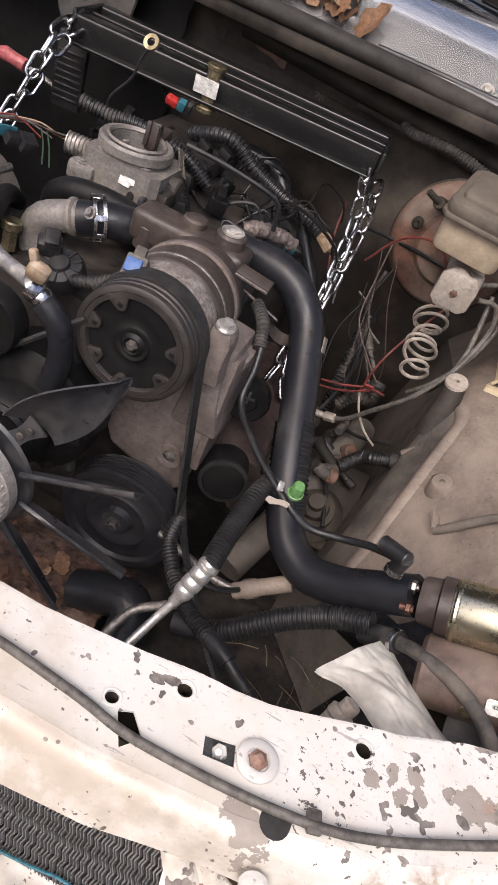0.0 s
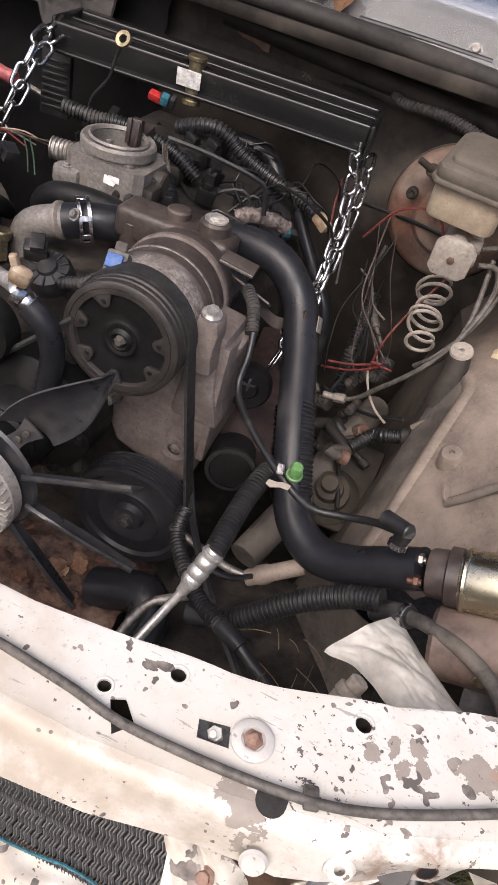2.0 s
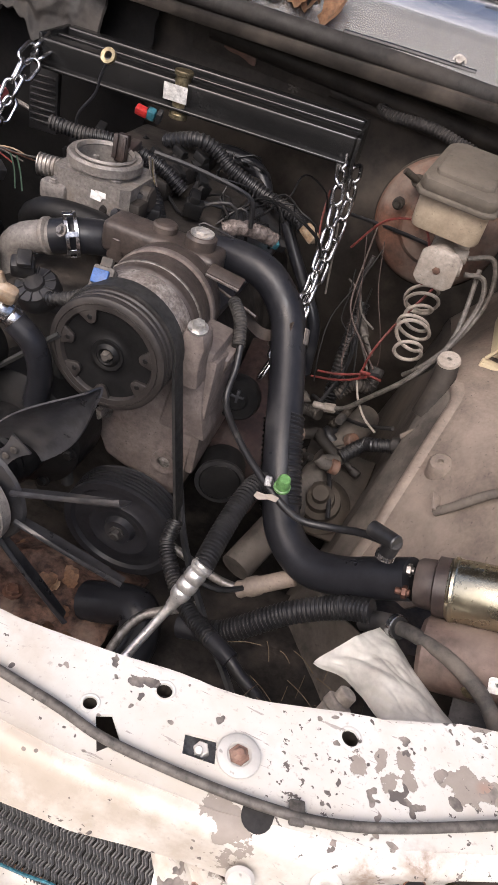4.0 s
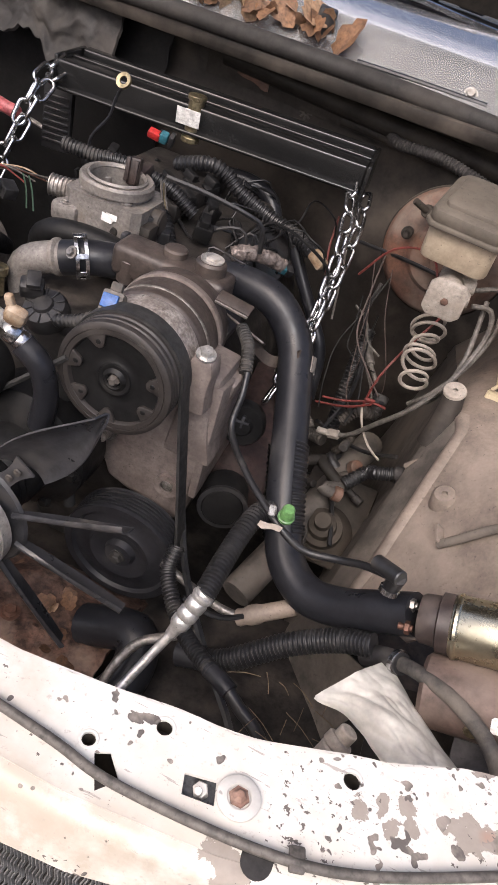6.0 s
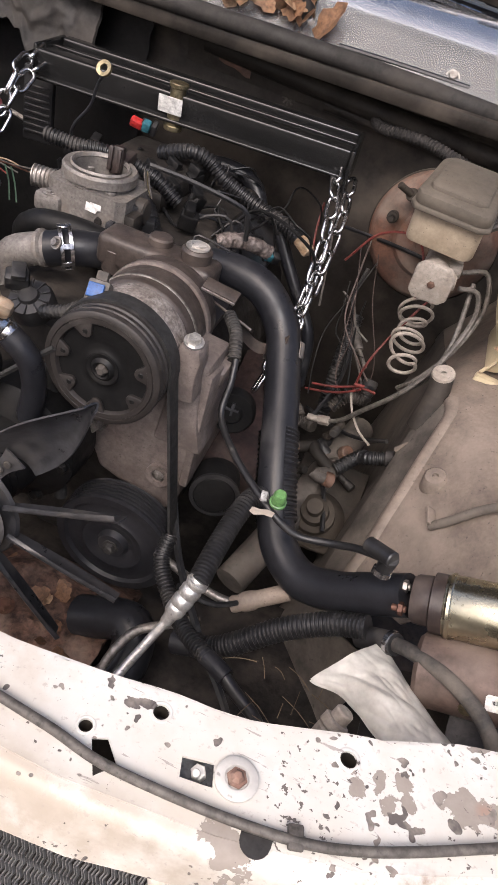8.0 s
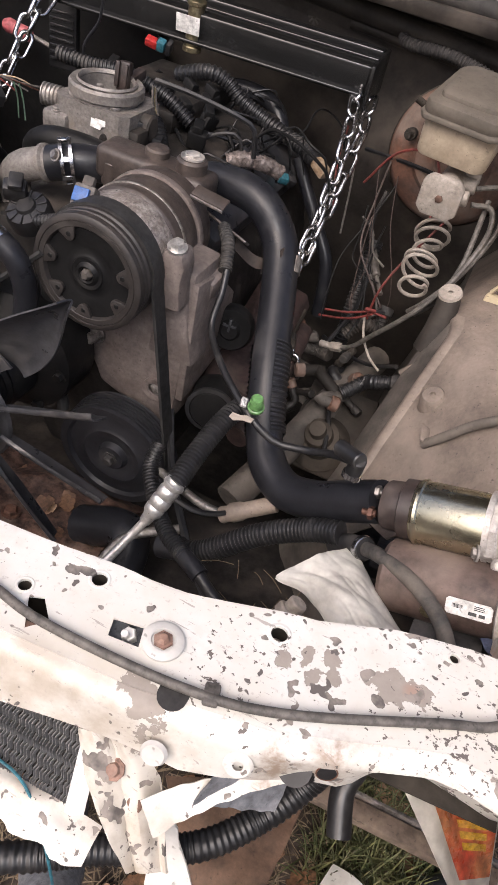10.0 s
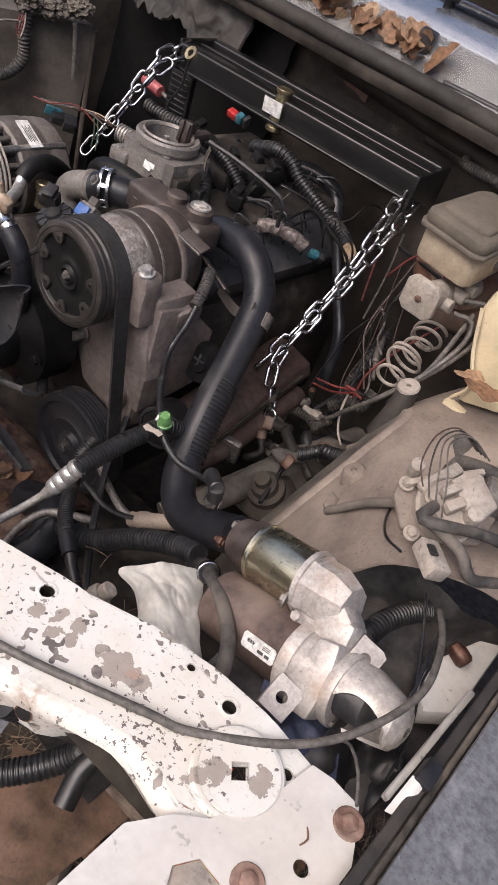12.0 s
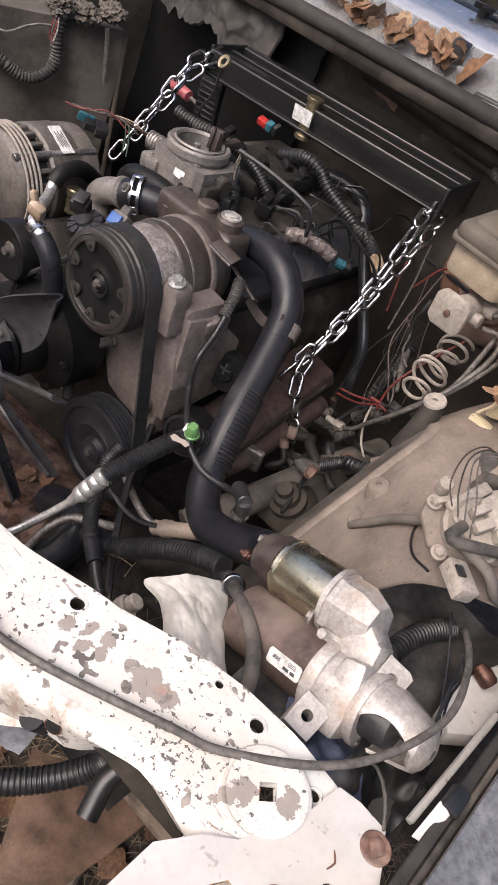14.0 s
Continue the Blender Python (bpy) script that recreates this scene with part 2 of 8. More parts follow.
M["cream"] = surface("yellowed plastic", (0.60, 0.51, 0.34), (0.54, 0.445, 0.285), 0.42, 0, 9, 200, (0.42, 0.34, 0.24), 0.2, 0.08, 0.06, 0.12)
M["res"] = surface("cream plastic reservoir", (0.43, 0.355, 0.26), (0.36, 0.29, 0.21), 0.5, 0, 24, 200, (0.25, 0.2, 0.15), 0.25, 0.1, 0.08, 0.2)
M["pale"] = surface("pale grey cast metal", (0.40, 0.355, 0.305), (0.30, 0.26, 0.22), 0.6, 0.1, 45, 260, (0.27, 0.225, 0.185), 0.3, 0.3, 0.1, 0.25)
M["wire"] = surface("grey cable sheath", (0.14, 0.125, 0.11), (0.09, 0.08, 0.07), 0.6, 0, 40, 200)
M["wire_brown"] = surface("dusty brown wire", (0.085, 0.055, 0.045), (0.06, 0.042, 0.036), 0.6, 0, 60, 200)
M["red"] = surface("red plastic", (0.55, 0.03, 0.025), (0.42, 0.03, 0.03), 0.4, 0, 60, 200)
M["dull_red"] = surface("faded red wire", (0.22, 0.035, 0.028), (0.13, 0.035, 0.028), 0.6, 0, 60, 200)
M["blue"] = surface("blue plastic", (0.03, 0.13, 0.42), (0.03, 0.10, 0.30), 0.45, 0, 60, 200)
M["teal"] = surface("teal plastic", (0.035, 0.17, 0.22), (0.03, 0.12, 0.15), 0.5, 0, 60, 200)
M["green"] = surface("green plastic cap", (0.15, 0.32, 0.11), (0.11, 0.25, 0.08), 0.4, 0, 60, 200)
M["tan"] = surface("tan plastic", (0.40, 0.28, 0.17), (0.24, 0.15, 0.085), 0.6, 0, 40, 200, (0.45, 0.39, 0.31), 0.3)
M["pink"] = surface("pink rubber grip", (0.56, 0.16, 0.17), (0.46, 0.12, 0.13), 0.4, 0, 30, 200)
M["paper"] = surface("white paper label", (0.78, 0.77, 0.74), (0.68, 0.66, 0.62), 0.6, 0, 30, 200)
M["ink"] = surface("dark print", (0.05, 0.05, 0.05), (0.07, 0.07, 0.07), 0.6)
M["leaf"] = surface("dry brown leaf", (0.27, 0.14, 0.07), (0.17, 0.09, 0.05), 0.7, 0, 40, 200)
M["cardboard"] = surface("brown cardboard", (0.155, 0.092, 0.058), (0.115, 0.067, 0.043), 0.85, 0, 8, 200)
M["wood"] = surface("weathered timber", (0.25, 0.19, 0.14), (0.15, 0.11, 0.085), 0.8, 0, 14, 160)
M["grass"] = surface("dry green grass", (0.10, 0.125, 0.04), (0.19, 0.165, 0.075), 0.6, 0, 12, 80)
M["grey_paint"] = surface("grey weathered paint", (0.16, 0.165, 0.178), (0.125, 0.13, 0.14), 0.5, 0, 40, 300, (0.30, 0.30, 0.315), 0.12, 0.4, 0.12, 0.4)
M["silver"] = surface("silver grey paint", (0.60, 0.605, 0.61), (0.54, 0.545, 0.55), 0.18, 0.75, 6, 160, None, 0, 0.015, 0.03, 0.0)
M["bluish"] = surface("blue grey cloth tape", (0.055, 0.07, 0.13), (0.09, 0.10, 0.155), 0.7, 0, 30, 200)
M["soil"] = surface("dark soil and litter", (0.035, 0.026, 0.02), (0.075, 0.054, 0.04), 0.95, 0, 16, 90, (0.11, 0.08, 0.06), 0.3, 1.0)
M["red_print"] = surface("red printed film", (0.62, 0.09, 0.04), (0.66, 0.30, 0.12), 0.3, 0, 22, 200)
M["yellow_print"] = surface("yellow printed film", (0.75, 0.46, 0.05), (0.62, 0.30, 0.05), 0.3, 0, 40, 200)
M["leaf_dark"] = surface("dark brown leaf", (0.13, 0.075, 0.045), (0.20, 0.10, 0.05), 0.7, 0, 40, 200)
M["leaf_pale"] = surface("pale tan leaf", (0.42, 0.28, 0.17), (0.33, 0.19, 0.11), 0.7, 0, 40, 200)
M["straw"] = surface("dry straw", (0.24, 0.18, 0.11), (0.12, 0.085, 0.055), 0.8, 0, 20, 100)
M["sheet_grey"] = surface("dusty dark plastic sheet", (0.045, 0.044, 0.046), (0.08, 0.076, 0.074), 0.45, 0, 20, 200, (0.14, 0.125, 0.11), 0.35)
M["grey_dust"] = surface("dusty grey paint", (0.055, 0.052, 0.05), (0.04, 0.037, 0.035), 0.6, 0, 16, 200, (0.15, 0.125, 0.10), 0.25)
M["cap_brown"] = surface("dark brown moulded cap", (0.032, 0.022, 0.019), (0.05, 0.035, 0.03), 0.45, 0, 24, 200, (0.10, 0.08, 0.07), 0.25)
M["fin_grey"] = surface("dull bent aluminium fins", (0.33, 0.325, 0.32), (0.19, 0.185, 0.18), 0.5, 0.3, 30, 200, (0.27, 0.25, 0.23), 0.25)
M["zinc"] = surface("bright crimped alloy", (0.74, 0.73, 0.71), (0.55, 0.53, 0.50), 0.36, 0.75, 40, 260, (0.3, 0.25, 0.2), 0.15, 0.3, 0.1, 0.3)
M["rust_light"] = surface("light dusty rust", (0.30, 0.18, 0.135), (0.19, 0.105, 0.075), 0.7, 0, 25, 160, (0.36, 0.29, 0.24), 0.3, 0.5)
M["rust_litter"] = surface("rusty steel under litter", (0.21, 0.115, 0.078), (0.10, 0.06, 0.045), 0.8, 0, 26, 150, (0.28, 0.20, 0.15), 0.34, 0.8, 0.15, 0.7)
M["dull_green"] = surface("faded green wire", (0.035, 0.085, 0.045), (0.025, 0.055, 0.03), 0.6, 0, 60, 200)
M["alternator_grey"] = surface("grimy brown alternator casting", (0.17, 0.148, 0.13), (0.115, 0.10, 0.087), 0.5, 0.25, 40, 260, (0.065, 0.052, 0.043), 0.24, 0.4, 0.12, 0.3)
M["copper"] = surface("dull copper", (0.17, 0.085, 0.06), (0.11, 0.06, 0.045), 0.5, 0.7, 40, 200)
M["foil_bright"] = surface("crumpled bright foil", (0.55, 0.54, 0.53), (0.30, 0.29, 0.28), 0.35, 0.6, 160, 400, None, 0, 1.0)
M["foil"] = surface("crumpled dull foil", (0.26, 0.215, 0.195), (0.11, 0.088, 0.078), 0.5, 0.4, 90, 300, (0.06, 0.05, 0.045), 0.3, 0.9)
M["shield"] = surface("dark maroon rust", (0.075, 0.042, 0.036), (0.045, 0.029, 0.026), 0.7, 0, 24, 180, (0.10, 0.075, 0.062), 0.25, 0.4)
M["brass"] = surface("dull brass", (0.42, 0.36, 0.22), (0.3, 0.25, 0.16), 0.4, 0.9, 40, 200)

for key, level in (("clutch", 0.16), ("rubber", 0.32), ("crank_black", 0.3), ("cable_black", 0.2), ("iron", 0.35), ("left_paint", 0.25), ("firewall", 0.3), ("grey_dust", 0.35)):
    M[key].node_tree.nodes["Principled BSDF"].inputs["Specular IOR Level"].default_value = level

smooth_paint = M["silver"].node_tree
for link in list(smooth_paint.links):
    if link.to_node.type == "BSDF_PRINCIPLED" and link.to_socket.name == "Normal":
        smooth_paint.links.remove(link)


def glass_material():
    m, t, b = nodes_of("tinted window glass", 0.04)
    b.inputs["Base Color"].default_value = (0.62, 0.72, 0.70, 1)
    b.inputs["Transmission Weight"].default_value = 1.0
    return m


def film_material():
    """Thin milky plastic film: some light goes straight through, the rest is scattered."""
    m, t, b = nodes_of("milky plastic film", 0.3)
    b.inputs["Base Color"].default_value = (0.84, 0.82, 0.75, 1)
    b.inputs["Roughness"].default_value = 0.09
    clear = t.nodes.new("ShaderNodeBsdfTransparent")
    lit = t.nodes.new("ShaderNodeBsdfTranslucent")
    lit.inputs[0].default_value = (0.9, 0.88, 0.84, 1)
    a, c = t.nodes.new("ShaderNodeMixShader"), t.nodes.new("ShaderNodeMixShader")
    t.links.new(b.outputs[0], a.inputs[1])
    t.links.new(lit.outputs[0], a.inputs[2])
    a.inputs[0].default_value = 0.35
    t.links.new(ramp(t, noise_at(t, 28.0), [(0.35, 0.50), (0.65, 0.80)]), c.inputs[0])
    t.links.new(clear.outputs[0], c.inputs[1])
    t.links.new(a.outputs[0], c.inputs[2])
    t.links.new(c.outputs[0], t.nodes["Material Output"].inputs[0])
    bumped(t, b, noise_at(t, 30.0, 2.0), 0.15, 0.003)
    return m


M["glass"], M["film"] = glass_material(), film_material()

# ---- tools for building ----
V = Vector


def thing(name, label, category, group="", at=None, kind=""):
    """An empty that carries the parts of one thing."""
    ob = new(name)
    ob.empty_display_size = 0.02
    if at is not None:
        ob.matrix_world = at if isinstance(at, Matrix) else Matrix.Translation(at)
    return tagged(ob, label, category, group, kind)


def part(name, bm, mat, parent=None, label="", smooth=True, angle=40):
    """Link a bmesh as one mesh; its points are given in the world, or in the parent's own axes if local."""
    me = bpy.data.meshes.new(name)
    bmesh.ops.recalc_face_normals(bm, faces=bm.faces)
    bm.to_mesh(me)
    bm.free()
    me.materials.append(M[mat])
    if smooth:
        me.shade_smooth()
        me.set_sharp_from_angle(angle=radians(angle))
    ob = new(name, me)
    if parent is not None:
        ob.parent = parent
    if label:
        ob["label"] = label
    return ob


def solid(name, bm, mat, label, category, group="", kind="", smooth=True, angle=40):
    return tagged(part(name, bm, mat, None, "", smooth, angle), label, category, group, kind)


def basis(origin, z_dir, x_hint=(1, 0, 0)):
    """Axes with z along z_dir and x near x_hint."""
    z = V(z_dir).normalized()
    x = V(x_hint)
    x = (x - z * x.dot(z))
    if x.length < 1e-5:
        x = z.orthogonal()
    x.normalize()
    y = z.cross(x)
    m = Matrix((x, y, z)).transposed().to_4x4()
    m.translation = V(origin)
    return m


def lathe(profile, seg=32, m=None, close=False):
    """Turn (radius, height) pairs round z."""
    bm = bmesh.new()
    rings = []
    for r, h in profile:
        if r < 1e-6:
            rings.append([bm.verts.new((0, 0, h))])
        else:
            rings.append([bm.verts.new((r * math.cos(2 * math.pi * i / seg), r * math.sin(2 * math.pi * i / seg), h)) for i in range(seg)])
    pairs = list(zip(rings, rings[1:]))
    if close:
        pairs.append((rings[-1], rings[0]))
    for a, b in pairs:
        for i in range(seg):
            j = (i + 1) % seg
            if len(a) == 1 and len(b) == 1:
                continue
            if len(a) == 1:
                bm.faces.new((a[0], b[i], b[j]))
            elif len(b) == 1:
                bm.faces.new((a[i], a[j], b[0]))
            else:
                bm.faces.new((a[i], a[j], b[j], b[i]))
    if m is not None:
        bm.transform(m)
    return bm


def drum(a, b, r, seg=24, bevel=0.0, r2=None):
    """A solid round bar from a to b with eased edges."""
    a, b = V(a), V(b)
    h = (b - a).length
    e = bevel or min(r, h) * 0.15
    q = r if r2 is None else r2
    return lathe([(0, 0), (r - e, 0), (r, e), (q, h - e), (q - e, h), (0, h)], seg, basis(a, b - a))


def box(size, m=None, bevel=0.002, seg=2):
    bm = bmesh.new()
    bmesh.ops.create_cube(bm, size=1)
    bmesh.ops.scale(bm, vec=size, verts=bm.verts)
    if bevel:
        bmesh.ops.bevel(bm, geom=bm.edges[:], offset=min(bevel, min(size) * 0.45), segments=seg, affect="EDGES", profile=0.5)
    if m is not None:
        bm.transform(m if isinstance(m, Matrix) else Matrix.Translation(m))
    return bm


def join(*parts):
    out = bmesh.new()
    for b in parts:
        me = bpy.data.meshes.new("join")
        b.to_mesh(me)
        b.free()
        out.from_mesh(me)
        bpy.data.meshes.remove(me)
    return out


def spline(points, step=0.008):
    """A smooth line through the points, at even steps."""
    p = [V(q) for q in points]
    p = [p[0] * 2 - p[1]] + p + [p[-1] * 2 - p[-2]]
    out = []
    for i in range(1, len(p) - 2):
        a, b, c, d = p[i - 1], p[i], p[i + 1], p[i + 2]
        n = max(2, int((c - b).length / step))
        for k in range(n):
            t = k / n
            out.append(0.5 * ((2 * b) + (c - a) * t + (2 * a - 5 * b + 4 * c - d) * t * t + (3 * b - a - 3 * c + d) * t ** 3))
    out.append(p[-2])
    return out


def tube(points, r, seg=14, step=0.008, ribs=0.0, rib_depth=0.0, taper=None, smooth_line=True):
    """A round hose along a smooth line; ribs: the pitch of its corrugation."""
    line = spline(points, step if not ribs else ribs / 4) if smooth_line else [V(p) for p in points]
    bm = bmesh.new()
    rings, up = [], None
    n = len(line)
    run = 0.0
    for i, c in enumerate(line):
        d = (line[min(i + 1, n - 1)] - line[max(i - 1, 0)]).normalized()
        if up is None:
            up = d.orthogonal().normalized()
        up = (up - d * up.dot(d)).normalized()
        side = d.cross(up)
        q = r
        if taper:
            q = r * (1 + (taper - 1) * i / (n - 1))
        if ribs:
            q += rib_depth if (i // 2) % 2 else -rib_depth
        rings.append([bm.verts.new(c + q * (math.cos(2 * math.pi * k / seg) * up + math.sin(2 * math.pi * k / seg) * side)) for k in range(seg)])
    for a, b in zip(rings, rings[1:]):
        for k in range(seg):
            bm.faces.new((a[k], a[(k + 1) % seg], b[(k + 1) % seg], b[k]))
    bm.faces.new(rings[0])
    bm.faces.new(rings[-1])
    return bm


def plate(outline, holes, thick, m=None, bevel=0.0):
    """A sheet cut to an outline, with round or many-sided holes through it; z is its top."""
    bm = bmesh.new()
    loops = [outline] + holes
    for loop in loops:
        vs = [bm.verts.new((x, y, 0)) for x, y in loop]
        for i in range(len(vs)):
            bm.edges.new((vs[i], vs[(i + 1) % len(vs)]))
    bmesh.ops.triangle_fill(bm, use_beauty=True, use_dissolve=False, edges=bm.edges[:])
    got = bmesh.ops.extrude_face_region(bm, geom=bm.faces[:])
    vs = [g for g in got["geom"] if isinstance(g, bmesh.types.BMVert)]
    bmesh.ops.translate(bm, verts=vs, vec=(0, 0, -thick))
    if m is not None:
        bm.transform(m)
    return bm


def ring_pts(x, y, r, n=14, turn=0.0, squash=1.0):
    return [(x + r * math.cos(turn + 2 * math.pi * i / n), y + squash * r * math.sin(turn + 2 * math.pi * i / n)) for i in range(n)]


def prism(outline, depth, m=None, bevel=0.003):
    """An outline drawn out along z, with eased edges."""
    bm = bmesh.new()
    a = [bm.verts.new((x, y, 0)) for x, y in outline]
    f = bm.faces.new(a)
    got = bmesh.ops.extrude_face_region(bm, geom=[f])
    vs = [g for g in got["geom"] if isinstance(g, bmesh.types.BMVert)]
    bmesh.ops.translate(bm, verts=vs, vec=(0, 0, depth))
    if bevel:
        bmesh.ops.bevel(bm, geom=bm.edges[:], offset=bevel, segments=2, affect="EDGES", profile=0.5, clamp_overlap=True)
    if m is not None:
        bm.transform(m)
    return bm


def bolt(name, at, axis, r=0.009, h=0.008, mat="steel", parent=None, washer=True):
    """A hexagonal bolt head on a washer."""
    m = basis(at, axis)
    bm = lathe([(0, 0), (r, 0), (r, h * 0.8), (r * 0.85, h), (0, h)], 6, m)
    if washer:
        bm = join(bm, lathe([(0, -0.0015), (r * 1.45, -0.0015), (r * 1.45, 0.0012), (0, 0.0012)], 20, m))
    return part(name, bm, mat, parent)


def sheet(f, nu, nv, thick=0.0):
    """A surface f(u, v) -> point, u and v from 0 to 1."""
    bm = bmesh.new()
    g = [[bm.verts.new(f(i / nu, j / nv)) for j in range(nv + 1)] for i in range(nu + 1)]
    for i in range(nu):
        for j in range(nv):
            bm.faces.new((g[i][j], g[i + 1][j], g[i + 1][j + 1], g[i][j + 1]))
    if thick:
        bm.normal_update()
        top = {v: bm.verts.new(v.co + v.normal * thick) for v in list(bm.verts)}
        rim = [e for e in bm.edges if len(e.link_faces) == 1]
        for f in list(bm.faces):
            bm.faces.new([top[v] for v in reversed(f.verts)])
        for e in rim:
            p, q = e.verts
            bm.faces.new((p, q, top[q], top[p]))
    return bm


def lerp_line(rows, x):
    """The second number of rows at x, between the rows."""
    if x <= rows[0][0]:
        return rows[0][1]
    for (a, p), (b, q) in zip(rows, rows[1:]):
        if x <= b:
            return p + (q - p) * (x - a) / (b - a)
    return rows[-1][1]

# ---- ground and car body ----
def ground_mesh():
    bm = bmesh.new()
    xs = [-60, -20, -6, -2] + [-1 + 0.04 * i for i in range(51)] + [2, 6, 20, 60]
    g = []
    for x in xs:
        g.append([bm.verts.new((x, y, 0.012 * noise.noise((x * 9, y * 9, 0)) + 0.006 * noise.noise((x * 31, y * 31, 2)) if abs(x) < 1.1 and abs(y) < 1.1 else 0)) for y in xs])
    for i in range(len(xs) - 1):
        for j in range(len(xs) - 1):
            bm.faces.new((g[i][j], g[i + 1][j], g[i + 1][j + 1], g[i][j + 1]))
    return bm


solid("ground", ground_mesh(), "soil", "dark soil with leaf litter and dry grass", "ground", kind="structure")

# radiator support: flat deck, rounded nose, sloping front with a scalloped lower edge
REAR = [(-0.75, 0.06), (-0.45, 0.03), (-0.2, 0.026), (-0.118, 0.034), (-0.07, 0.042), (-0.03, 0.044), (0.0, 0.049), (0.05, 0.066), (0.075, 0.075), (0.1, 0.081), (0.167, 0.11), (0.23, 0.125), (0.289, 0.131), (0.345, 0.127)]
NOSE = [(-0.75, -0.03), (-0.45, -0.045), (-0.2, -0.05), (-0.114, -0.052), (0.0, -0.042), (0.1, -0.022), (0.157, 0.0), (0.22, 0.026), (0.25, 0.028), (0.29, 0.022), (0.345, 0.055)]
LOW = [(-0.75, -0.07), (-0.45, -0.085), (-0.2, -0.086), (-0.091, -0.079), (-0.051, -0.071), (-0.011, -0.064), (0.028, -0.060), (0.051, -0.059), (0.081, -0.049), (0.108, -0.037), (0.135, -0.021), (0.151, -0.016), (0.168, -0.011), (0.177, 0.002), (0.19, 0.019), (0.22, 0.028), (0.242, 0.024), (0.273, 0.020), (0.301, 0.028), (0.345, 0.05)]
HOLES = [(-0.0715, 0.023, 0.0066), (-0.1175, -0.0115, 0.0056), (0.0765, 0.0535, 0.0072), (0.2125, 0.108, 0.0042), (0.26, 0.109, 0.0070), (0.331, 0.106, 0.0055)]


def support_mesh():
    xs = [-0.75 + 1.095 * i / 72 for i in range(73)]
    top = [(x, lerp_line(REAR, x) + 0.0012 * math.sin(x * 90)) for x in xs]
    nose = [(x, lerp_line(NOSE, x)) for x in reversed(xs)]
    holes = [ring_pts(x, y, r, 14) for x, y, r in HOLES]
    holes += [[(-0.109, -0.018), (-0.098, -0.013), (-0.083, -0.028), (-0.095, -0.042)]]
    holes += [[(-0.043, -0.001), (-0.019, 0.004), (-0.014, -0.013), (-0.039, -0.016)]]
    holes += [[(0.294, 0.073), (0.304, 0.084), (0.314, 0.073), (0.304, 0.062)]]
    deck = plate(top + nose, holes, 0.0022, Matrix.Translation((0, 0, 0.8)))

    def front(u, v):
        x = xs[0] + u * 1.095
        yn, yl = lerp_line(NOSE, x), lerp_line(LOW, x)
        s = min(1.0, v / 0.5)
        if v <= 0.5:
            return V((x, yn - 0.016 * math.sin(s * 1.3), 0.799 - 0.016 * (1 - math.cos(s * 1.3))))
        w = (v - 0.5) / 0.5
        y0, z0 = yn - 0.016 * math.sin(1.3), 0.799 - 0.016 * (1 - math.cos(1.3))
        return V((x, y0 + (yl - y0) * w, z0 + (0.752 - z0) * w))
    skin = sheet(front, 108, 12, 0.002)
    lip = sheet(lambda u, v: V((xs[0] + u * 1.095, lerp_line(REAR, xs[0] + u * 1.095) + 0.001 * v, 0.7985 - 0.022 * v)), 72, 2, 0.0018)
    return join(deck, skin, lip)


support = solid("radiator_support", support_mesh(), "paint", "white radiator support panel with flaking paint and bolt holes", "car panel", kind="structure", angle=30)

# corner panel beside the fender, cleaner paint
corner = [(0.272, -0.3), (0.272, -0.02), (0.292, 0.012), (0.312, 0.03), (0.335, 0.085), (0.341, 0.126), (0.360, 0.131), (0.388, 0.131), (0.400, 0.11), (0.410, 0.09), (0.410, -0.3)]
corner_panel = solid("corner_panel", plate(corner, [ring_pts(0.383, 0.059, 0.0065, 14), ring_pts(0.337, -0.012, 0.021, 6)], 0.002, Matrix.Translation((0, 0, 0.806))), "white", "clean white painted corner panel beside the fender", "car panel", kind="structure")
for x, y in ((0.390, 0.113), (0.361, 0.021)):
    washer = part("washer", lathe([(0, 0.002), (0.0125, 0.002), (0.0135, 0.001), (0.0135, 0)], 24, Matrix.Translation((x, y, 0.8062))), "rust_light", corner_panel, "rusty washer")
    part("bolt", lathe([(0, 0.006), (0.005, 0.006), (0.0075, 0.0045), (0.008, 0.002)], 6, Matrix.Translation((x, y, 0.8062))), "rust_light", washer)
part("boss", lathe([(0, 0.002), (0.012, 0.002), (0.016, 0.0), (0.0205, -0.001), (0.0205, -0.004)], 6, Matrix.Translation((0.337, -0.012, 0.8045))), "pale", corner_panel, "grey hexagonal plug")
part("crack", tube([(0.368, 0.085, 0.8055), (0.374, 0.078, 0.8066), (0.372, 0.07, 0.8055)], 0.0009, 5), "rust", corner_panel)

# inner fender: a steep dusty wheel housing that rises towards the outer fender
def ridge_x(y):
    if y > 0.75:
        return 0.0935
    x = 0.074 + 0.25 * (y - 0.672)
    return x if y > 0.46 else max(x, 0.021 + 0.9 * (0.46 - y))


def fender_z(x, y):
    rx = 0.074 + 0.25 * (y - 0.672)
    rz = 0.721 + 1.04 * (y - 0.672) if y < 0.70 else 0.750 + 0.06 * (y - 0.70)
    z = rz + 1.45 * (x - rx)
    top = 0.785 + 0.04 * min(1, max(0, (x - 0.15) / 0.2)) + 0.01 * max(0, min(1, (y - 0.5) / 0.3))
    k = 0.035
    return z if z < top - k else top - k * math.exp(-(z - top + k) / k)


def ridge_w(y):
    return 0.042 * min(1.0, max(0.15, (0.74 - y) / 0.08))


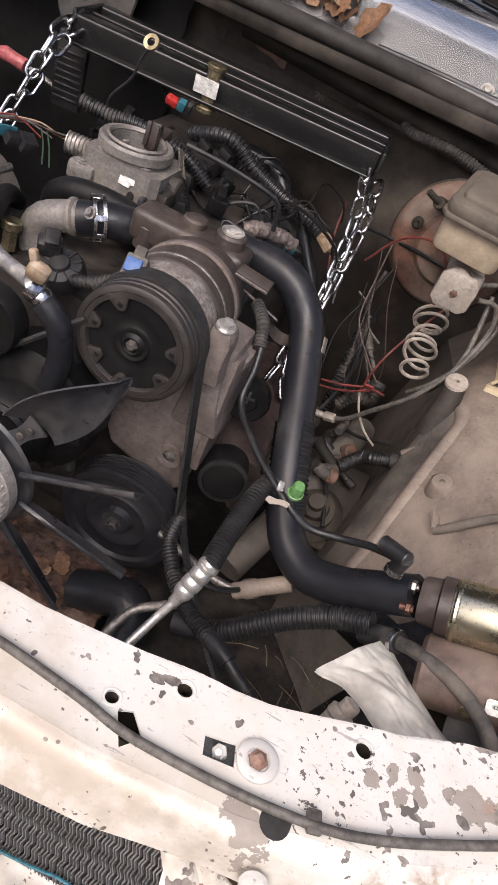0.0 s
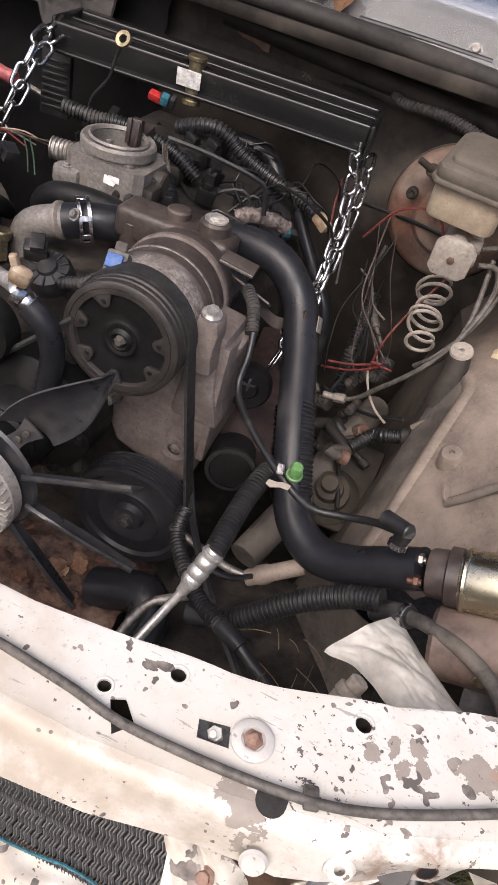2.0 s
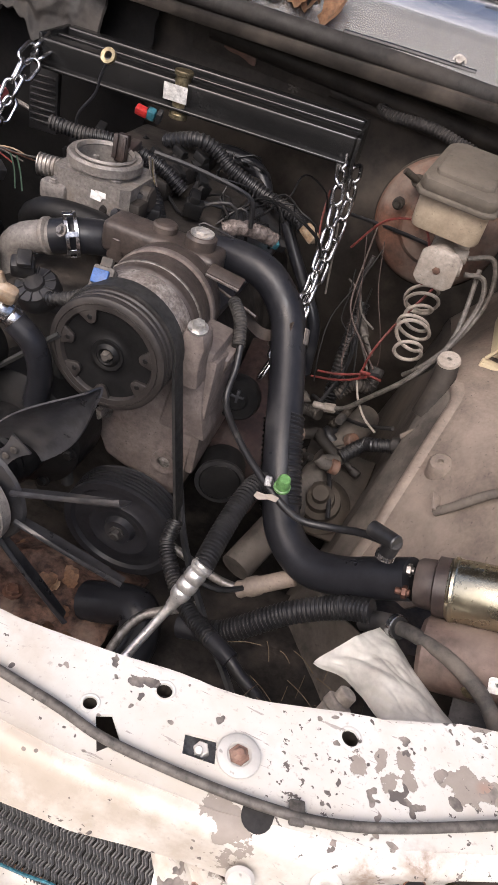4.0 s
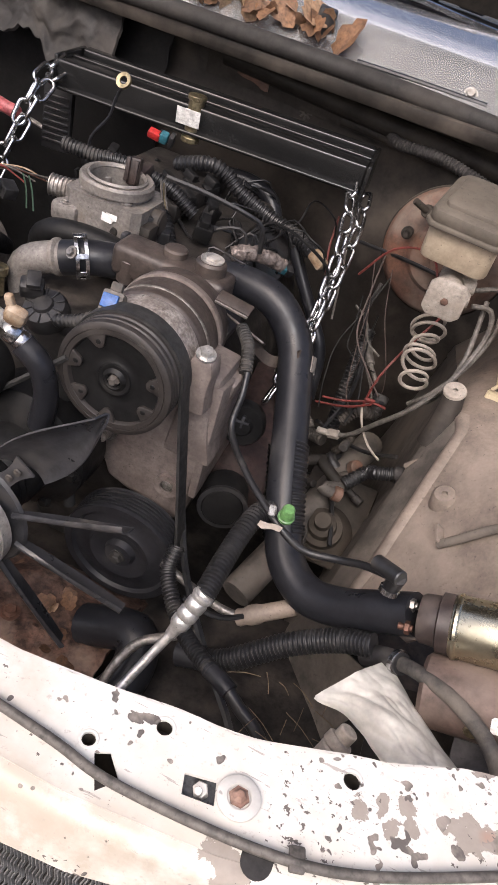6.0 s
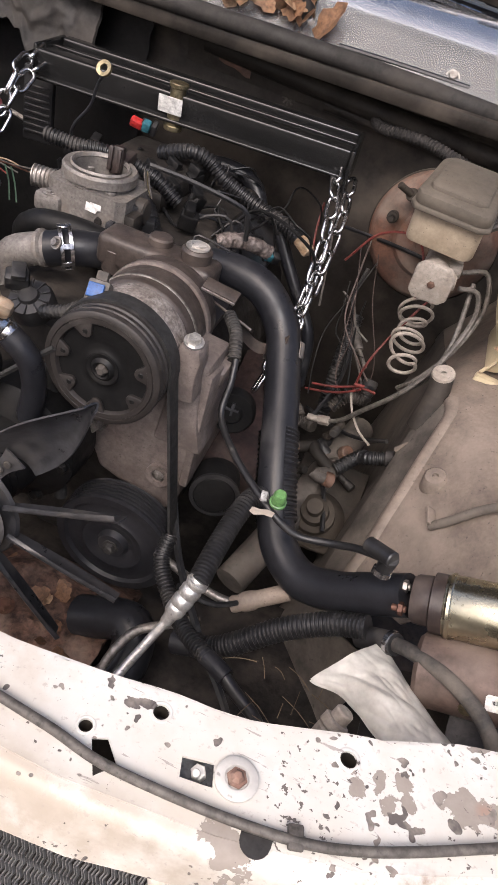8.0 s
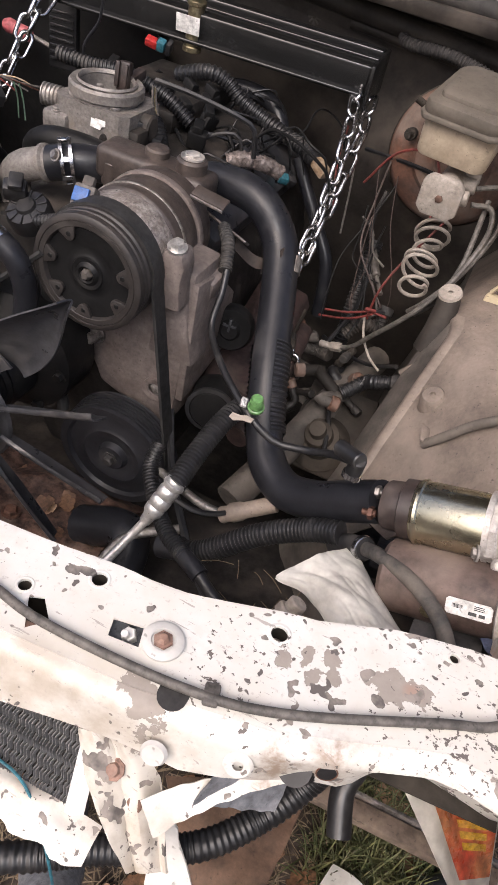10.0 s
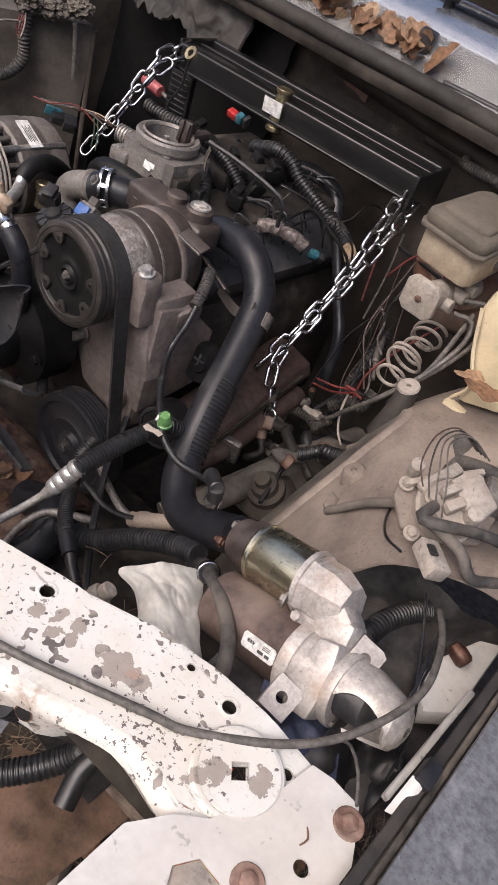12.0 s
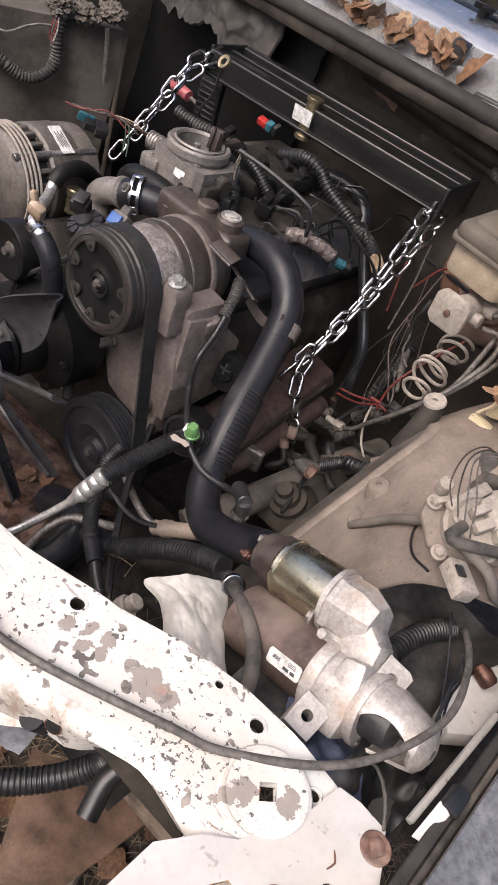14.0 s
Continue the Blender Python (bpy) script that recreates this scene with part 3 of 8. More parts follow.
def inner_fender():
    def f(u, v):
        y0 = 0.375 + 0.08 * max(0.0, u - 0.30)
        y = y0 + (1.25 - y0) * v
        rx = ridge_x(y) + ridge_w(y)
        x = rx + (0.425 - rx) * u
        z = fender_z(x, y)
        z += 0.004 * noise.noise((x * 9, y * 9, 0)) + 0.0015 * noise.noise((x * 40, y * 40, 3))
        return V((x, y, z))
    return sheet(f, 48, 66, 0.003)


wing = solid("inner_fender", inner_fender(), "dust_paint", "dusty tan inner fender with a raised ridge", "car panel", kind="structure")


def ridge_side():
    def f(u, v):
        y = 0.40 + 0.85 * v
        a, b = ridge_x(y), ridge_x(y) + ridge_w(y)
        za, zb = fender_z(a, y) - 0.018, fender_z(b, y)
        return V((a + (b - a) * u ** 1.25, y, za + (zb - za) * u + 0.0025 * noise.noise((u * 3, y * 14, 5))))
    return sheet(f, 8, 50, 0.003)


# the steep edge is coloured darker than the fender top to show its shade
part("ridge_side", ridge_side(), "dust_dark", wing, "grimy steep edge of the inner fender, shade in its colour")


def skirt():
    def f(u, v):
        y = 0.33 + 0.92 * v
        rx = ridge_x(y)
        z = fender_z(rx, y) - 0.018
        return V((rx - 0.07 * u, y, z * (1 - u) + 0.25 * u))
    return sheet(f, 8, 40, 0.003)


# shade of the lower side is put into its darker colour
part("inner_skirt", skirt(), "dust_dark", wing, "lower side of the inner fender, shade in its colour")

fender = thing("outer_fender", "grey weathered outer fender with pale edge trim", "car panel", kind="structure")
part("wing_top", sheet(lambda u, v: V((0.428 + 0.5 * u, -0.4 + 1.75 * v, 0.82 - 0.12 * u * u + 0.03 * v)), 14, 30, 0.003), "grey_paint", fender)
part("edge_trim", box((0.010, 1.5, 0.006), Matrix.Translation((0.4145, 0.36, 0.822)), 0.002), "seal", fender, "dark dusty edge strip")
part("paint_edge", box((0.003, 1.6, 0.004), Matrix.Translation((0.4300, 0.36, 0.8245)), 0.001), "pale", fender, "worn pale edge of the paint")
part("seal", box((0.007, 1.6, 0.012), Matrix.Translation((0.4245, 0.36, 0.815)), 0.003), "old_rubber", fender, "black rubber seal")

# firewall and cowl
def firewall():
    def f(u, v):
        x = -1.3 + 1.9 * u
        z = 0.2 + 0.87 * v
        return V((x, 1.235 + 0.02 * noise.noise((x * 4, z * 4, 1)), z))
    return sheet(f, 40, 24, 0.004)


wall = solid("firewall", firewall(), "firewall", "black dusty firewall with stains and pressed ribs", "car panel", kind="structure")
part("rib", tube([(-0.56, 1.215, 1.02), (-0.3, 1.215, 1.005), (0.1, 1.22, 0.985), (0.5, 1.225, 0.97)], 0.02), "firewall", wall)
part("rib", tube([(-0.32, 1.222, 1.036), (0.0, 1.224, 1.022), (0.5, 1.23, 1.0)], 0.015), "firewall", wall)
part("rib", tube([(-0.30, 1.226, 0.978), (0.0, 1.228, 0.966), (0.5, 1.232, 0.945)], 0.012), "firewall", wall)
# added black sheet; its colour stands in for the unlit void at the left
part("void_sheet", sheet(lambda u, v: V((-1.28 + (0.60 + 0.05 * noise.noise((v * 7, 1, 0)) + 0.03 * noise.noise((v * 23, 5, 0))) * u, 1.205 + 0.008 * noise.noise((u * 6, v * 6, 4)), 0.25 + 0.80 * v)), 24, 60, 0.004), "cable_black", wall, "added black sheet for the unlit void on the far side")
part("rust_patch", sheet(lambda u, v: V((-0.53 + 0.07 * u, 1.212 + 0.004 * noise.noise((u * 4, v * 4, 0)), 1.03 - 0.035 * v - 0.015 * u + 0.008 * noise.noise((u * 3, 1, v)))), 10, 6, 0.001), "rust", wall, "rusty patch")
part("upper_flange", box((1.9, 0.14, 0.03), pose(-0.35, 1.185, 1.062, 10), 0.008), "firewall", wall)
part("cowl_lip", tube([(-1.3, 1.12, 1.06), (-0.8, 1.12, 1.076), (-0.53, 1.12, 1.08), (-0.2, 1.13, 1.078), (0.2, 1.15, 1.062), (0.6, 1.17, 1.04)], 0.017), "seal", wall, "dusty black rubber cowl seal")
SECTION = [(0, 1.075), (0.10, 1.092), (0.22, 1.112), (0.40, 1.143), (0.50, 1.1555), (0.56, 1.160), (0.75, 1.170), (1.0, 1.178)]
cowl = solid("cowl_panel", sheet(lambda u, v: V((-1.3 + 2.0 * u, 1.18 + 0.165 * v, lerp_line(SECTION, v) + 0.004 * math.sin(math.pi * u))), 40, 40, 0.003), "silver", "silver grey cowl panel below the windscreen", "car panel", kind="structure", angle=60)
solid("windscreen", sheet(lambda u, v: V((-1.2 + 1.8 * u, 1.375 + 0.6 * v, 1.186 + 0.36 * v)), 10, 6, 0.005), "glass", "tinted windscreen glass", "windscreen", kind="structure")
solid("bonnet", sheet(lambda u, v: V((-1.25 + 1.75 * u, 1.23 - 0.62 * v, 1.228 - 0.012 * (u - 0.5) + 1.06 * v)), 16, 16, 0.02), "left_paint", "raised brown bonnet seen from below", "car bonnet", kind="structure")

# far side of the bay
FAR_WALL = [(0.1, -1.02), (0.45, -1.09), (0.60, -1.045), (0.72, -0.985), (0.80, -0.940), (0.84, -0.922), (0.8525, -0.918), (0.865, -1.22), (1.25, -1.25)]


def left_side():
    def f(u, v):
        y = 0.1 + 1.15 * v
        return V((lerp_line(FAR_WALL, y) - 0.10 * (1 - u) ** 2 + 0.006 * noise.noise((y * 6, u * 4, 2)), y, 0.25 + 0.66 * u + 0.05 * v))
    return sheet(f, 18, 92, 0.003)


far_wing = solid("far_inner_fender", left_side(), "far_dust", "grimy brown inner fender on the far side", "car panel", kind="structure")
part("wing_top", sheet(lambda u, v: V((lerp_line(FAR_WALL, 0.1 + 1.15 * v) - 0.4 * u, 0.1 + 1.15 * v, 0.91 + 0.05 * v + 0.02 * u)), 6, 92, 0.003), "far_dust", far_wing)

cross = thing("crossmember", "rusty crossmember with leaf litter on it", "car frame")
part("beam", sheet(lambda u, v: V((-0.80 + 0.58 * u, 0.12 + 0.30 * v, 0.425 - 0.05 * (2 * v - 1) ** 4 + 0.012 * noise.noise((u * 7, v * 5, 0)) + 0.007 * noise.noise((u * 31, v * 21, 4)))), 70, 40, 0.01), "rust_litter", cross)
part("flange", box((0.62, 0.012, 0.03), pose(-0.51, 0.13, 0.40, 0, 0, 0), 0.003), "rust", cross)
bolt("bolt", (-0.37, 0.27, 0.437), (0, 0, 1), 0.010, 0.008, "rust", cross)
solid("bay_floor", sheet(lambda u, v: V((-1.1 + 1.25 * u, 0.35 + 0.9 * v, 0.24 + 0.03 * noise.noise((u * 5, v * 5, 0)))), 20, 16, 0.004), "iron", "oily dark underbody of the engine bay", "car frame", kind="structure")

# ---- engine ----
block = thing("engine_block", "oily dark engine block under hoses and wiring", "engine")
vee = [(-0.44, 0.40), (-0.25, 0.40), (-0.245, 0.60), (-0.265, 0.69), (-0.33, 0.77), (-0.52, 0.79), (-0.64, 0.72), (-0.66, 0.60), (-0.5, 0.52)]
part("block", prism(vee, 0.62, basis((0, 0.46, 0), (0, 1, 0), (1, 0, 0)) @ Matrix.Diagonal((1, -1, 1, 1)), 0.01), "iron", block)
part("intake_plenum", join(box((0.24, 0.42, 0.06), Matrix.Translation((-0.46, 0.86, 0.80)), 0.015), box((0.16, 0.24, 0.04), Matrix.Translation((-0.52, 0.92, 0.845)), 0.012)), "iron", block)
part("rocker_cover", box((0.13, 0.42, 0.09), pose(-0.335, 0.84, 0.765, 0, 30, 0), 0.02), "black_metal", block)

bracket = thing("compressor_bracket", "greasy cast aluminium bracket on the engine front", "engine bracket")
face = [(-0.405, 0.80), (-0.405, 0.700), (-0.380, 0.655), (-0.348, 0.650), (-0.336, 0.628), (-0.328, 0.607), (-0.292, 0.595), (-0.262, 0.592), (-0.248, 0.578), (-0.222, 0.574), (-0.208, 0.588), (-0.205, 0.66), (-0.200, 0.835), (-0.36, 0.85)]
part("bracket_plate", prism(face, 0.075, basis((0, 0.43, 0), (0, 1, 0), (1, 0, 0)) @ Matrix.Diagonal((1, -1, 1, 1)), 0.006), "greasy", bracket)

AC = V((-0.304, 0.347, 0.8325))
ac = thing("ac_compressor", "dirty aluminium air conditioning compressor with black clutch pulley", "compressor")
FWD = basis(AC, (-0.02, 0.999, -0.02), (1, 0, 0)) @ Matrix.Diagonal((1, -1, 1, 1))
part("pulley_rim", lathe([(0.056, 0.003), (0.058, 0.0), (0.0640, -0.0003), (0.0646, 0.0008), (0.0652, -0.0003), (0.0695, 0.0), (0.0722, 0.002), (0.0728, 0.005), (0.0728, 0.009), (0.0700, 0.011), (0.0728, 0.013), (0.0728, 0.018), (0.0700, 0.020), (0.0728, 0.023), (0.0728, 0.05), (0.05, 0.055), (0.05, 0.02), (0.056, 0.012)], 64, FWD, True), "rim", ac, "worn brown grooved rim")
clutch = part("clutch_plate", lathe([(0.0, 0.0045), (0.019, 0.0045), (0.0215, 0.0060), (0.027, 0.0085), (0.033, 0.0075), (0.039, 0.006), (0.052, 0.0055), (0.0585, 0.0055), (0.0585, 0.012), (0, 0.014)], 56, FWD), "clutch", ac)
hub = part("hub", lathe([(0.0085, 0.0025), (0.0105, 0.0005), (0.0120, 0.0015), (0.0150, 0.0045), (0.0180, 0.0035), (0.0200, 0.0035), (0.0212, 0.0065), (0.0085, 0.010)], 40, FWD, True), "clutch", ac, "dished hub ring")
part("nut", lathe([(0, -0.003), (0.0042, -0.003), (0.0055, -0.001), (0.0074, 0.001), (0.0074, 0.006), (0, 0.006)], 6, FWD), "grey_dust", hub)
for deg in (172, 120, 16, -31, -92, -140):
    turned = FWD @ Matrix.Rotation(radians(deg), 4, "Z") @ Matrix.Translation((0.0525, 0, 0.0032))
    lug_mesh = prism([(0.0078, -0.0150), (0.0078, 0.0150), (0.002, 0.0115), (-0.004, 0.0080), (-0.0085, 0.0060), (-0.0110, 0.0025), (-0.0110, -0.0025), (-0.0085, -0.0060), (-0.004, -0.0080), (0.002, -0.0115)], 0.005, turned @ Matrix.Translation((0, 0, -0.0025)), 0.0012)
    lug_part = part("rivet_lug", lug_mesh, "rim", clutch)
    part("rivet", lathe([(0, -0.0032), (0.0026, -0.0032), (0.0036, -0.0022), (0.0036, 0.0)], 12, turned @ Matrix.Translation((-0.003, 0, 0))), "clutch", lug_part)
casting = part("front_casting", lathe([(0.045, 0.054), (0.058, 0.056), (0.0665, 0.060), (0.0700, 0.068), (0.0706, 0.080), (0.0708, 0.091), (0.0688, 0.096), (0, 0.096)], 56, FWD), "alu", ac)
for k in range(7):
    turned = FWD @ Matrix.Rotation(radians(-12 - 36 * k + 8 * math.sin(k * 2.1)), 4, "Z")
    ln = 0.024 + 0.006 * math.sin(k * 1.7)
    lug_part = part("casting_lug", box((0.009, 0.015 + 0.005 * (k % 3), ln), turned @ Matrix.Translation((0.0685, 0, 0.062 + ln / 2)), 0.004, 2), "alu", casting)
    part("lug_bolt", drum(turned @ V((0.0665, 0, 0.054)), turned @ V((0.0665, 0, 0.062)), 0.0055, 6), "alu", lug_part)
part("middle_ring", lathe([(0.0680, 0.095), (0.0718, 0.098), (0.0725, 0.101), (0.0725, 0.1135), (0.068, 0.1135)], 56, FWD), "cast_brown", ac, "oily brown middle ring")
part("steel_band", lathe([(0.0725, 0.1130), (0.0742, 0.1135), (0.0742, 0.1160), (0.0725, 0.1165)], 56, FWD, True), "steel", ac, "narrow bright steel band")
part("barrel", lathe([(0.068, 0.116), (0.0722, 0.116), (0.0728, 0.119), (0.0728, 0.148), (0.0705, 0.151), (0.0705, 0.154)], 56, FWD), "cast_brown", ac, "oily brown barrel")
part("rear_ring", lathe([(0.0700, 0.1525), (0.0742, 0.1535), (0.0750, 0.1560), (0.0750, 0.1615), (0.0735, 0.1640), (0.0700, 0.1640)], 56, FWD, True), "greasy", ac, "worn edge of the rear head")
part("rear_casting", lathe([(0.070, 0.163), (0.072, 0.166), (0.0715, 0.190), (0.064, 0.203), (0, 0.206)], 56, FWD), "cast_brown", ac)
for q, mat, wide in ((0.136, "yellow_print", 0.012), (0.1535, "paper", 0.006)):
    part("paint_mark", box((0.004, wide, 0.001), FWD @ Matrix.Rotation(radians(-47), 4, "Z") @ Matrix.Translation((0.0732 if wide > 0.01 else 0.0752, 0, q + 0.008)) @ Matrix.Rotation(radians(90), 4, "Y"), 0.0003, 1), mat, ac, "paint mark")
plate_at = V((-0.2275, 0.496, 0.902))
PLATE = basis(plate_at, (0.10, -0.35, 0.93), (0.98, -0.1, 0.15))
part("angle_plate", box((0.046, 0.018, 0.003), PLATE @ Matrix.Translation((0, 0.003, 0)), 0.001), "cast_brown", ac)
part("plate_edge", box((0.046, 0.0022, 0.0045), PLATE @ Matrix.Translation((0, -0.008, -0.001)), 0.001), "steel", ac, "bright bent plate edge")
part("rear_bracket", join(box((0.165, 0.055, 0.045), Matrix.Translation((-0.34, 0.568, 0.872)), 0.01, 3), drum((-0.29, 0.568, 0.86), (-0.29, 0.568, 0.911), 0.021), drum((-0.345, 0.575, 0.88), (-0.345, 0.575, 0.905), 0.017), drum((-0.398, 0.557, 0.84), (-0.398, 0.557, 0.876), 0.018)), "cast_brown", ac)
bolt("bolt", (-0.29, 0.568, 0.913), (0, 0, 1), 0.011, 0.005, "zinc", ac)
bolt("bolt", (-0.398, 0.557, 0.877), (0, 0, 1), 0.009, 0.009, "zinc", ac)
part("mount_ear", prism([(-0.013, 0.002), (0.012, 0.002), (0.0165, -0.018), (0.014, -0.045), (0.018, -0.078), (-0.017, -0.080), (-0.015, -0.045), (-0.019, -0.020)], 0.034, basis((-0.2225, 0.402, 0.870), (0, 1, 0.0), (1, 0, 0)) @ Matrix.Diagonal((1, -1, 1, 1)), 0.007), "greasy", ac, "cast ear under the bolt")
bolt("bolt", (-0.2227, 0.4123, 0.874), (0.1, -0.25, 0.95), 0.0085, 0.009, "zinc", ac)

part("lower_arm", join(prism([(-0.020, 0.0), (0.020, 0.0), (0.026, -0.05), (0.040, -0.10), (-0.030, -0.10), (-0.024, -0.05)], 0.05, basis((-0.226, 0.425, 0.80), (0, 1, 0), (1, 0, 0)) @ Matrix.Diagonal((1, -1, 1, 1)), 0.006), box((0.03, 0.05, 0.035), pose(-0.205, 0.49, 0.80, 10, 10, 0), 0.008, 2)), "greasy", ac, "cast lower mounting arm")
crank_c = V((-0.2651, 0.369, 0.5325))
crank = thing("crank_pulley", "black ribbed crankshaft pulley", "pulley")
CR = basis(crank_c, (-0.01, 0.999, 0.02), (1, 0, 0))
rows = [(0.0, 0.006), (0.030, 0.006), (0.036, 0.002), (0.046, 0.0005), (0.050, 0.004), (0.072, 0.005), (0.076, 0.0), (0.087, 0.0)]
for k in range(6):
    rows += [(0.088, 0.003 + 0.006 * k), (0.088, 0.0055 + 0.006 * k), (0.083, 0.0065 + 0.006 * k), (0.083, 0.008 + 0.006 * k)]
rows += [(0.088, 0.041), (0.07, 0.045), (0, 0.045)]
part("ribbed_rim", lathe(rows, 56, CR), "crank_black", crank)
part("hub", lathe([(0, 0.0), (0.006, -0.002), (0.013, -0.004), (0.020, -0.003), (0.024, 0.006)], 28, CR), "crank_black", crank)
part("bolt", lathe([(0, -0.014), (0.006, -0.014), (0.0085, -0.012), (0.0085, -0.005), (0.0125, -0.005), (0.0125, -0.002)], 6, CR), "grey_dust", crank)


def belt_mesh():
    """The belt's run over both pulleys on the side that shows, with an inner and an outer face."""
    pts = [(AC.x + 0.073 * math.cos(a), AC.z + 0.073 * math.sin(a)) for a in np.linspace(radians(200), radians(-4), 30)]
    pts += [(crank_c.x + 0.087 * math.cos(a), crank_c.z + 0.087 * math.sin(a)) for a in np.linspace(radians(-2), radians(-150), 24)]
    bm = bmesh.new()
    prev = None
    cx = [(x, z) for x, z in pts]
    for i, (x, z) in enumerate(cx):
        a, b = cx[max(i - 1, 0)], cx[min(i + 1, len(cx) - 1)]
        d = V((b[0] - a[0], b[1] - a[1])).normalized()
        n = V((-d.y, d.x))
        ring = [bm.verts.new((x + n.x * o, y, z + n.y * o)) for o, y in ((0.0025, 0.376), (0.0025, 0.400), (-0.0015, 0.400), (-0.0015, 0.376))]
        if prev:
            for k in range(4):
                bm.faces.new((prev[k], prev[(k + 1) % 4], ring[(k + 1) % 4], ring[k]))
        prev = ring
    return bm


solid("drive_belt", belt_mesh(), "belt", "black ribbed drive belt between the pulleys", "belt")

# fan with its finned clutch
FC = V((-0.421, 0.205, 0.652))
fan = thing("cooling_fan", "black steel cooling fan with a finned aluminium clutch", "fan")
FM = basis(FC, (0, 1, 0), (1, 0, 0))
disc = part("clutch", lathe([(0, -0.012), (0.03, -0.012), (0.034, -0.004), (0.07, -0.002), (0.077, 0.004), (0.077, 0.02), (0.06, 0.03), (0, 0.03)], 48, FM), "alu_clean", fan, "finned aluminium clutch")
first_fin = None
for k in range(44):
    a = 2 * math.pi * k / 44
    place = basis(FC + V((0.055 * math.cos(a), -0.004, 0.055 * math.sin(a))), (-math.sin(a), 0, math.cos(a)), (math.cos(a), 0, math.sin(a)))
    if first_fin is None:
        first_fin = part("fin", box((0.042, 0.012, 0.0026), None, 0.0006, 1), "alu_clean", disc)
        first_fin.matrix_world = place
    else:
        o = new("fin", first_fin.data)
        o.parent = disc
        o.matrix_world = place
part("spider", lathe([(0.03, 0.03), (0.085, 0.032), (0.088, 0.036), (0.03, 0.04)], 40, FM, True), "black_metal", fan)


def fan_arm(a0):
    """A flat steel arm from the hub that widens to carry a blade."""
    def f(u, v):
        r = 0.070 + 0.055 * u
        w = 0.030 - 0.012 * math.sin(math.pi * u)
        t = V((-math.sin(a0), 0, math.cos(a0)))
        return FC + V((math.cos(a0) * r, 0.038 + 0.006 * u, math.sin(a0) * r)) + t * w * (v - 0.5)
    return sheet(f, 6, 4, 0.003)


def fan_blade(a0, long, pitch):
    """A curved blade, twisted against the plane of the fan, with a rounded tip."""
    def f(u, v):
        r = 0.110 + long * u
        w = 0.098 * (0.75 + 0.25 * math.sin(3.0 * u)) * (1.0 - 0.80 * u ** 1.6)
        t = V((-math.sin(a0), 0, math.cos(a0)))
        d = t * math.cos(pitch) + V((0, 1, 0)) * math.sin(pitch)
        bow = 0.016 * (1 - (2 * v - 1) ** 2)
        return FC + V((math.cos(a0) * r, 0.042, math.sin(a0) * r)) + d * w * (v - 0.5) + V((0, bow, 0))
    return sheet(f, 14, 10, 0.002)


def thin_blade(a0, wide, deep):
    """A blade that stands almost edge on to the front."""
    def f(u, v):
        r = 0.078 + 0.15 * u
        w = radians(wide * (0.8 + 0.5 * math.sin(2.6 * u))) * (2 * v - 1)
        return V((FC.x + r * math.cos(a0 + w), FC.y + 0.036 + deep * (0.5 - v) * (0.55 + 0.5 * math.sin(2.4 * u)) - 0.010 * math.sin(math.pi * v), FC.z + r * math.sin(a0 + w)))
    return sheet(f, 10, 8, 0.002)


for deg in (53, 128, 200):
    a0 = radians(deg)
    blade_part = part("blade", fan_blade(a0, 0.150, radians(-28)), "black_metal", fan)
    part("arm", fan_arm(a0), "black_metal", blade_part)
    for q in (0.098, 0.115):
        part("rivet", lathe([(0, -0.003), (0.004, -0.002), (0.005, 0.0)], 10, basis(FC + V((math.cos(a0) * q, 0.036, math.sin(a0) * q)), (0, 1, 0))), "grey_dust", blade_part)
for deg in (23, -11, -48, 270):
    part("blade", thin_blade(radians(deg), 2.0, 0.022), "black_metal", fan)

# alternator
AL = V((-0.685, 0.425, 0.778))
alt = thing("alternator", "grey aluminium alternator with cooling slots and paper label", "alternator")
AM = basis(AL, (0, 1, 0), (1, 0, 0)) @ Matrix.Diagonal((1.12, 1.12, 1.0, 1.0))
part("front_housing", lathe([(0, -0.006), (0.045, -0.006), (0.052, 0.0), (0.066, 0.002), (0.074, 0.01), (0.076, 0.02), (0.076, 0.034), (0.07, 0.038), (0, 0.038)], 48, AM), "alternator_grey", alt)
part("fan_ring", lathe([(0.064, 0.038), (0.064, 0.066)], 48, AM), "plastic", alt, "dark fan behind the slots")
for k in range(22):
    a = 2 * math.pi * k / 22
    part("slot_rib", box((0.010, 0.008, 0.032), AM @ Matrix.Rotation(a, 4, "Z") @ Matrix.Translation((0.069, 0, 0.052)), 0.002, 1), "alternator_grey", alt)
part("rear_housing", lathe([(0, 0.064), (0.073, 0.064), (0.077, 0.069), (0.077, 0.12), (0.0745, 0.124), (0.0745, 0.13), (0.076, 0.134), (0.074, 0.16), (0.062, 0.172), (0, 0.175)], 48, AM), "alternator_grey", alt)
part("pulley", lathe([(0, -0.05), (0.02, -0.05), (0.03, -0.045), (0.03, -0.015), (0, -0.012)], 32, AM), "black_metal", alt)
for k in range(4):
    part("wire_band", tube([AM @ V((0.0785 * math.cos(a), 0.0785 * math.sin(a), 0.012 + 0.008 * k)) for a in np.linspace(radians(-150), radians(20), 16)], 0.0022, 6), "pale", alt, "pale wire wound round the housing")
for k in (0.6, 2.2, 3.9, 5.4):
    part("through_bolt", drum(AM @ V((0.074 * math.cos(k), 0.074 * math.sin(k), 0.0)), AM @ V((0.074 * math.cos(k), 0.074 * math.sin(k), 0.16)), 0.006, 10), "steel", alt)
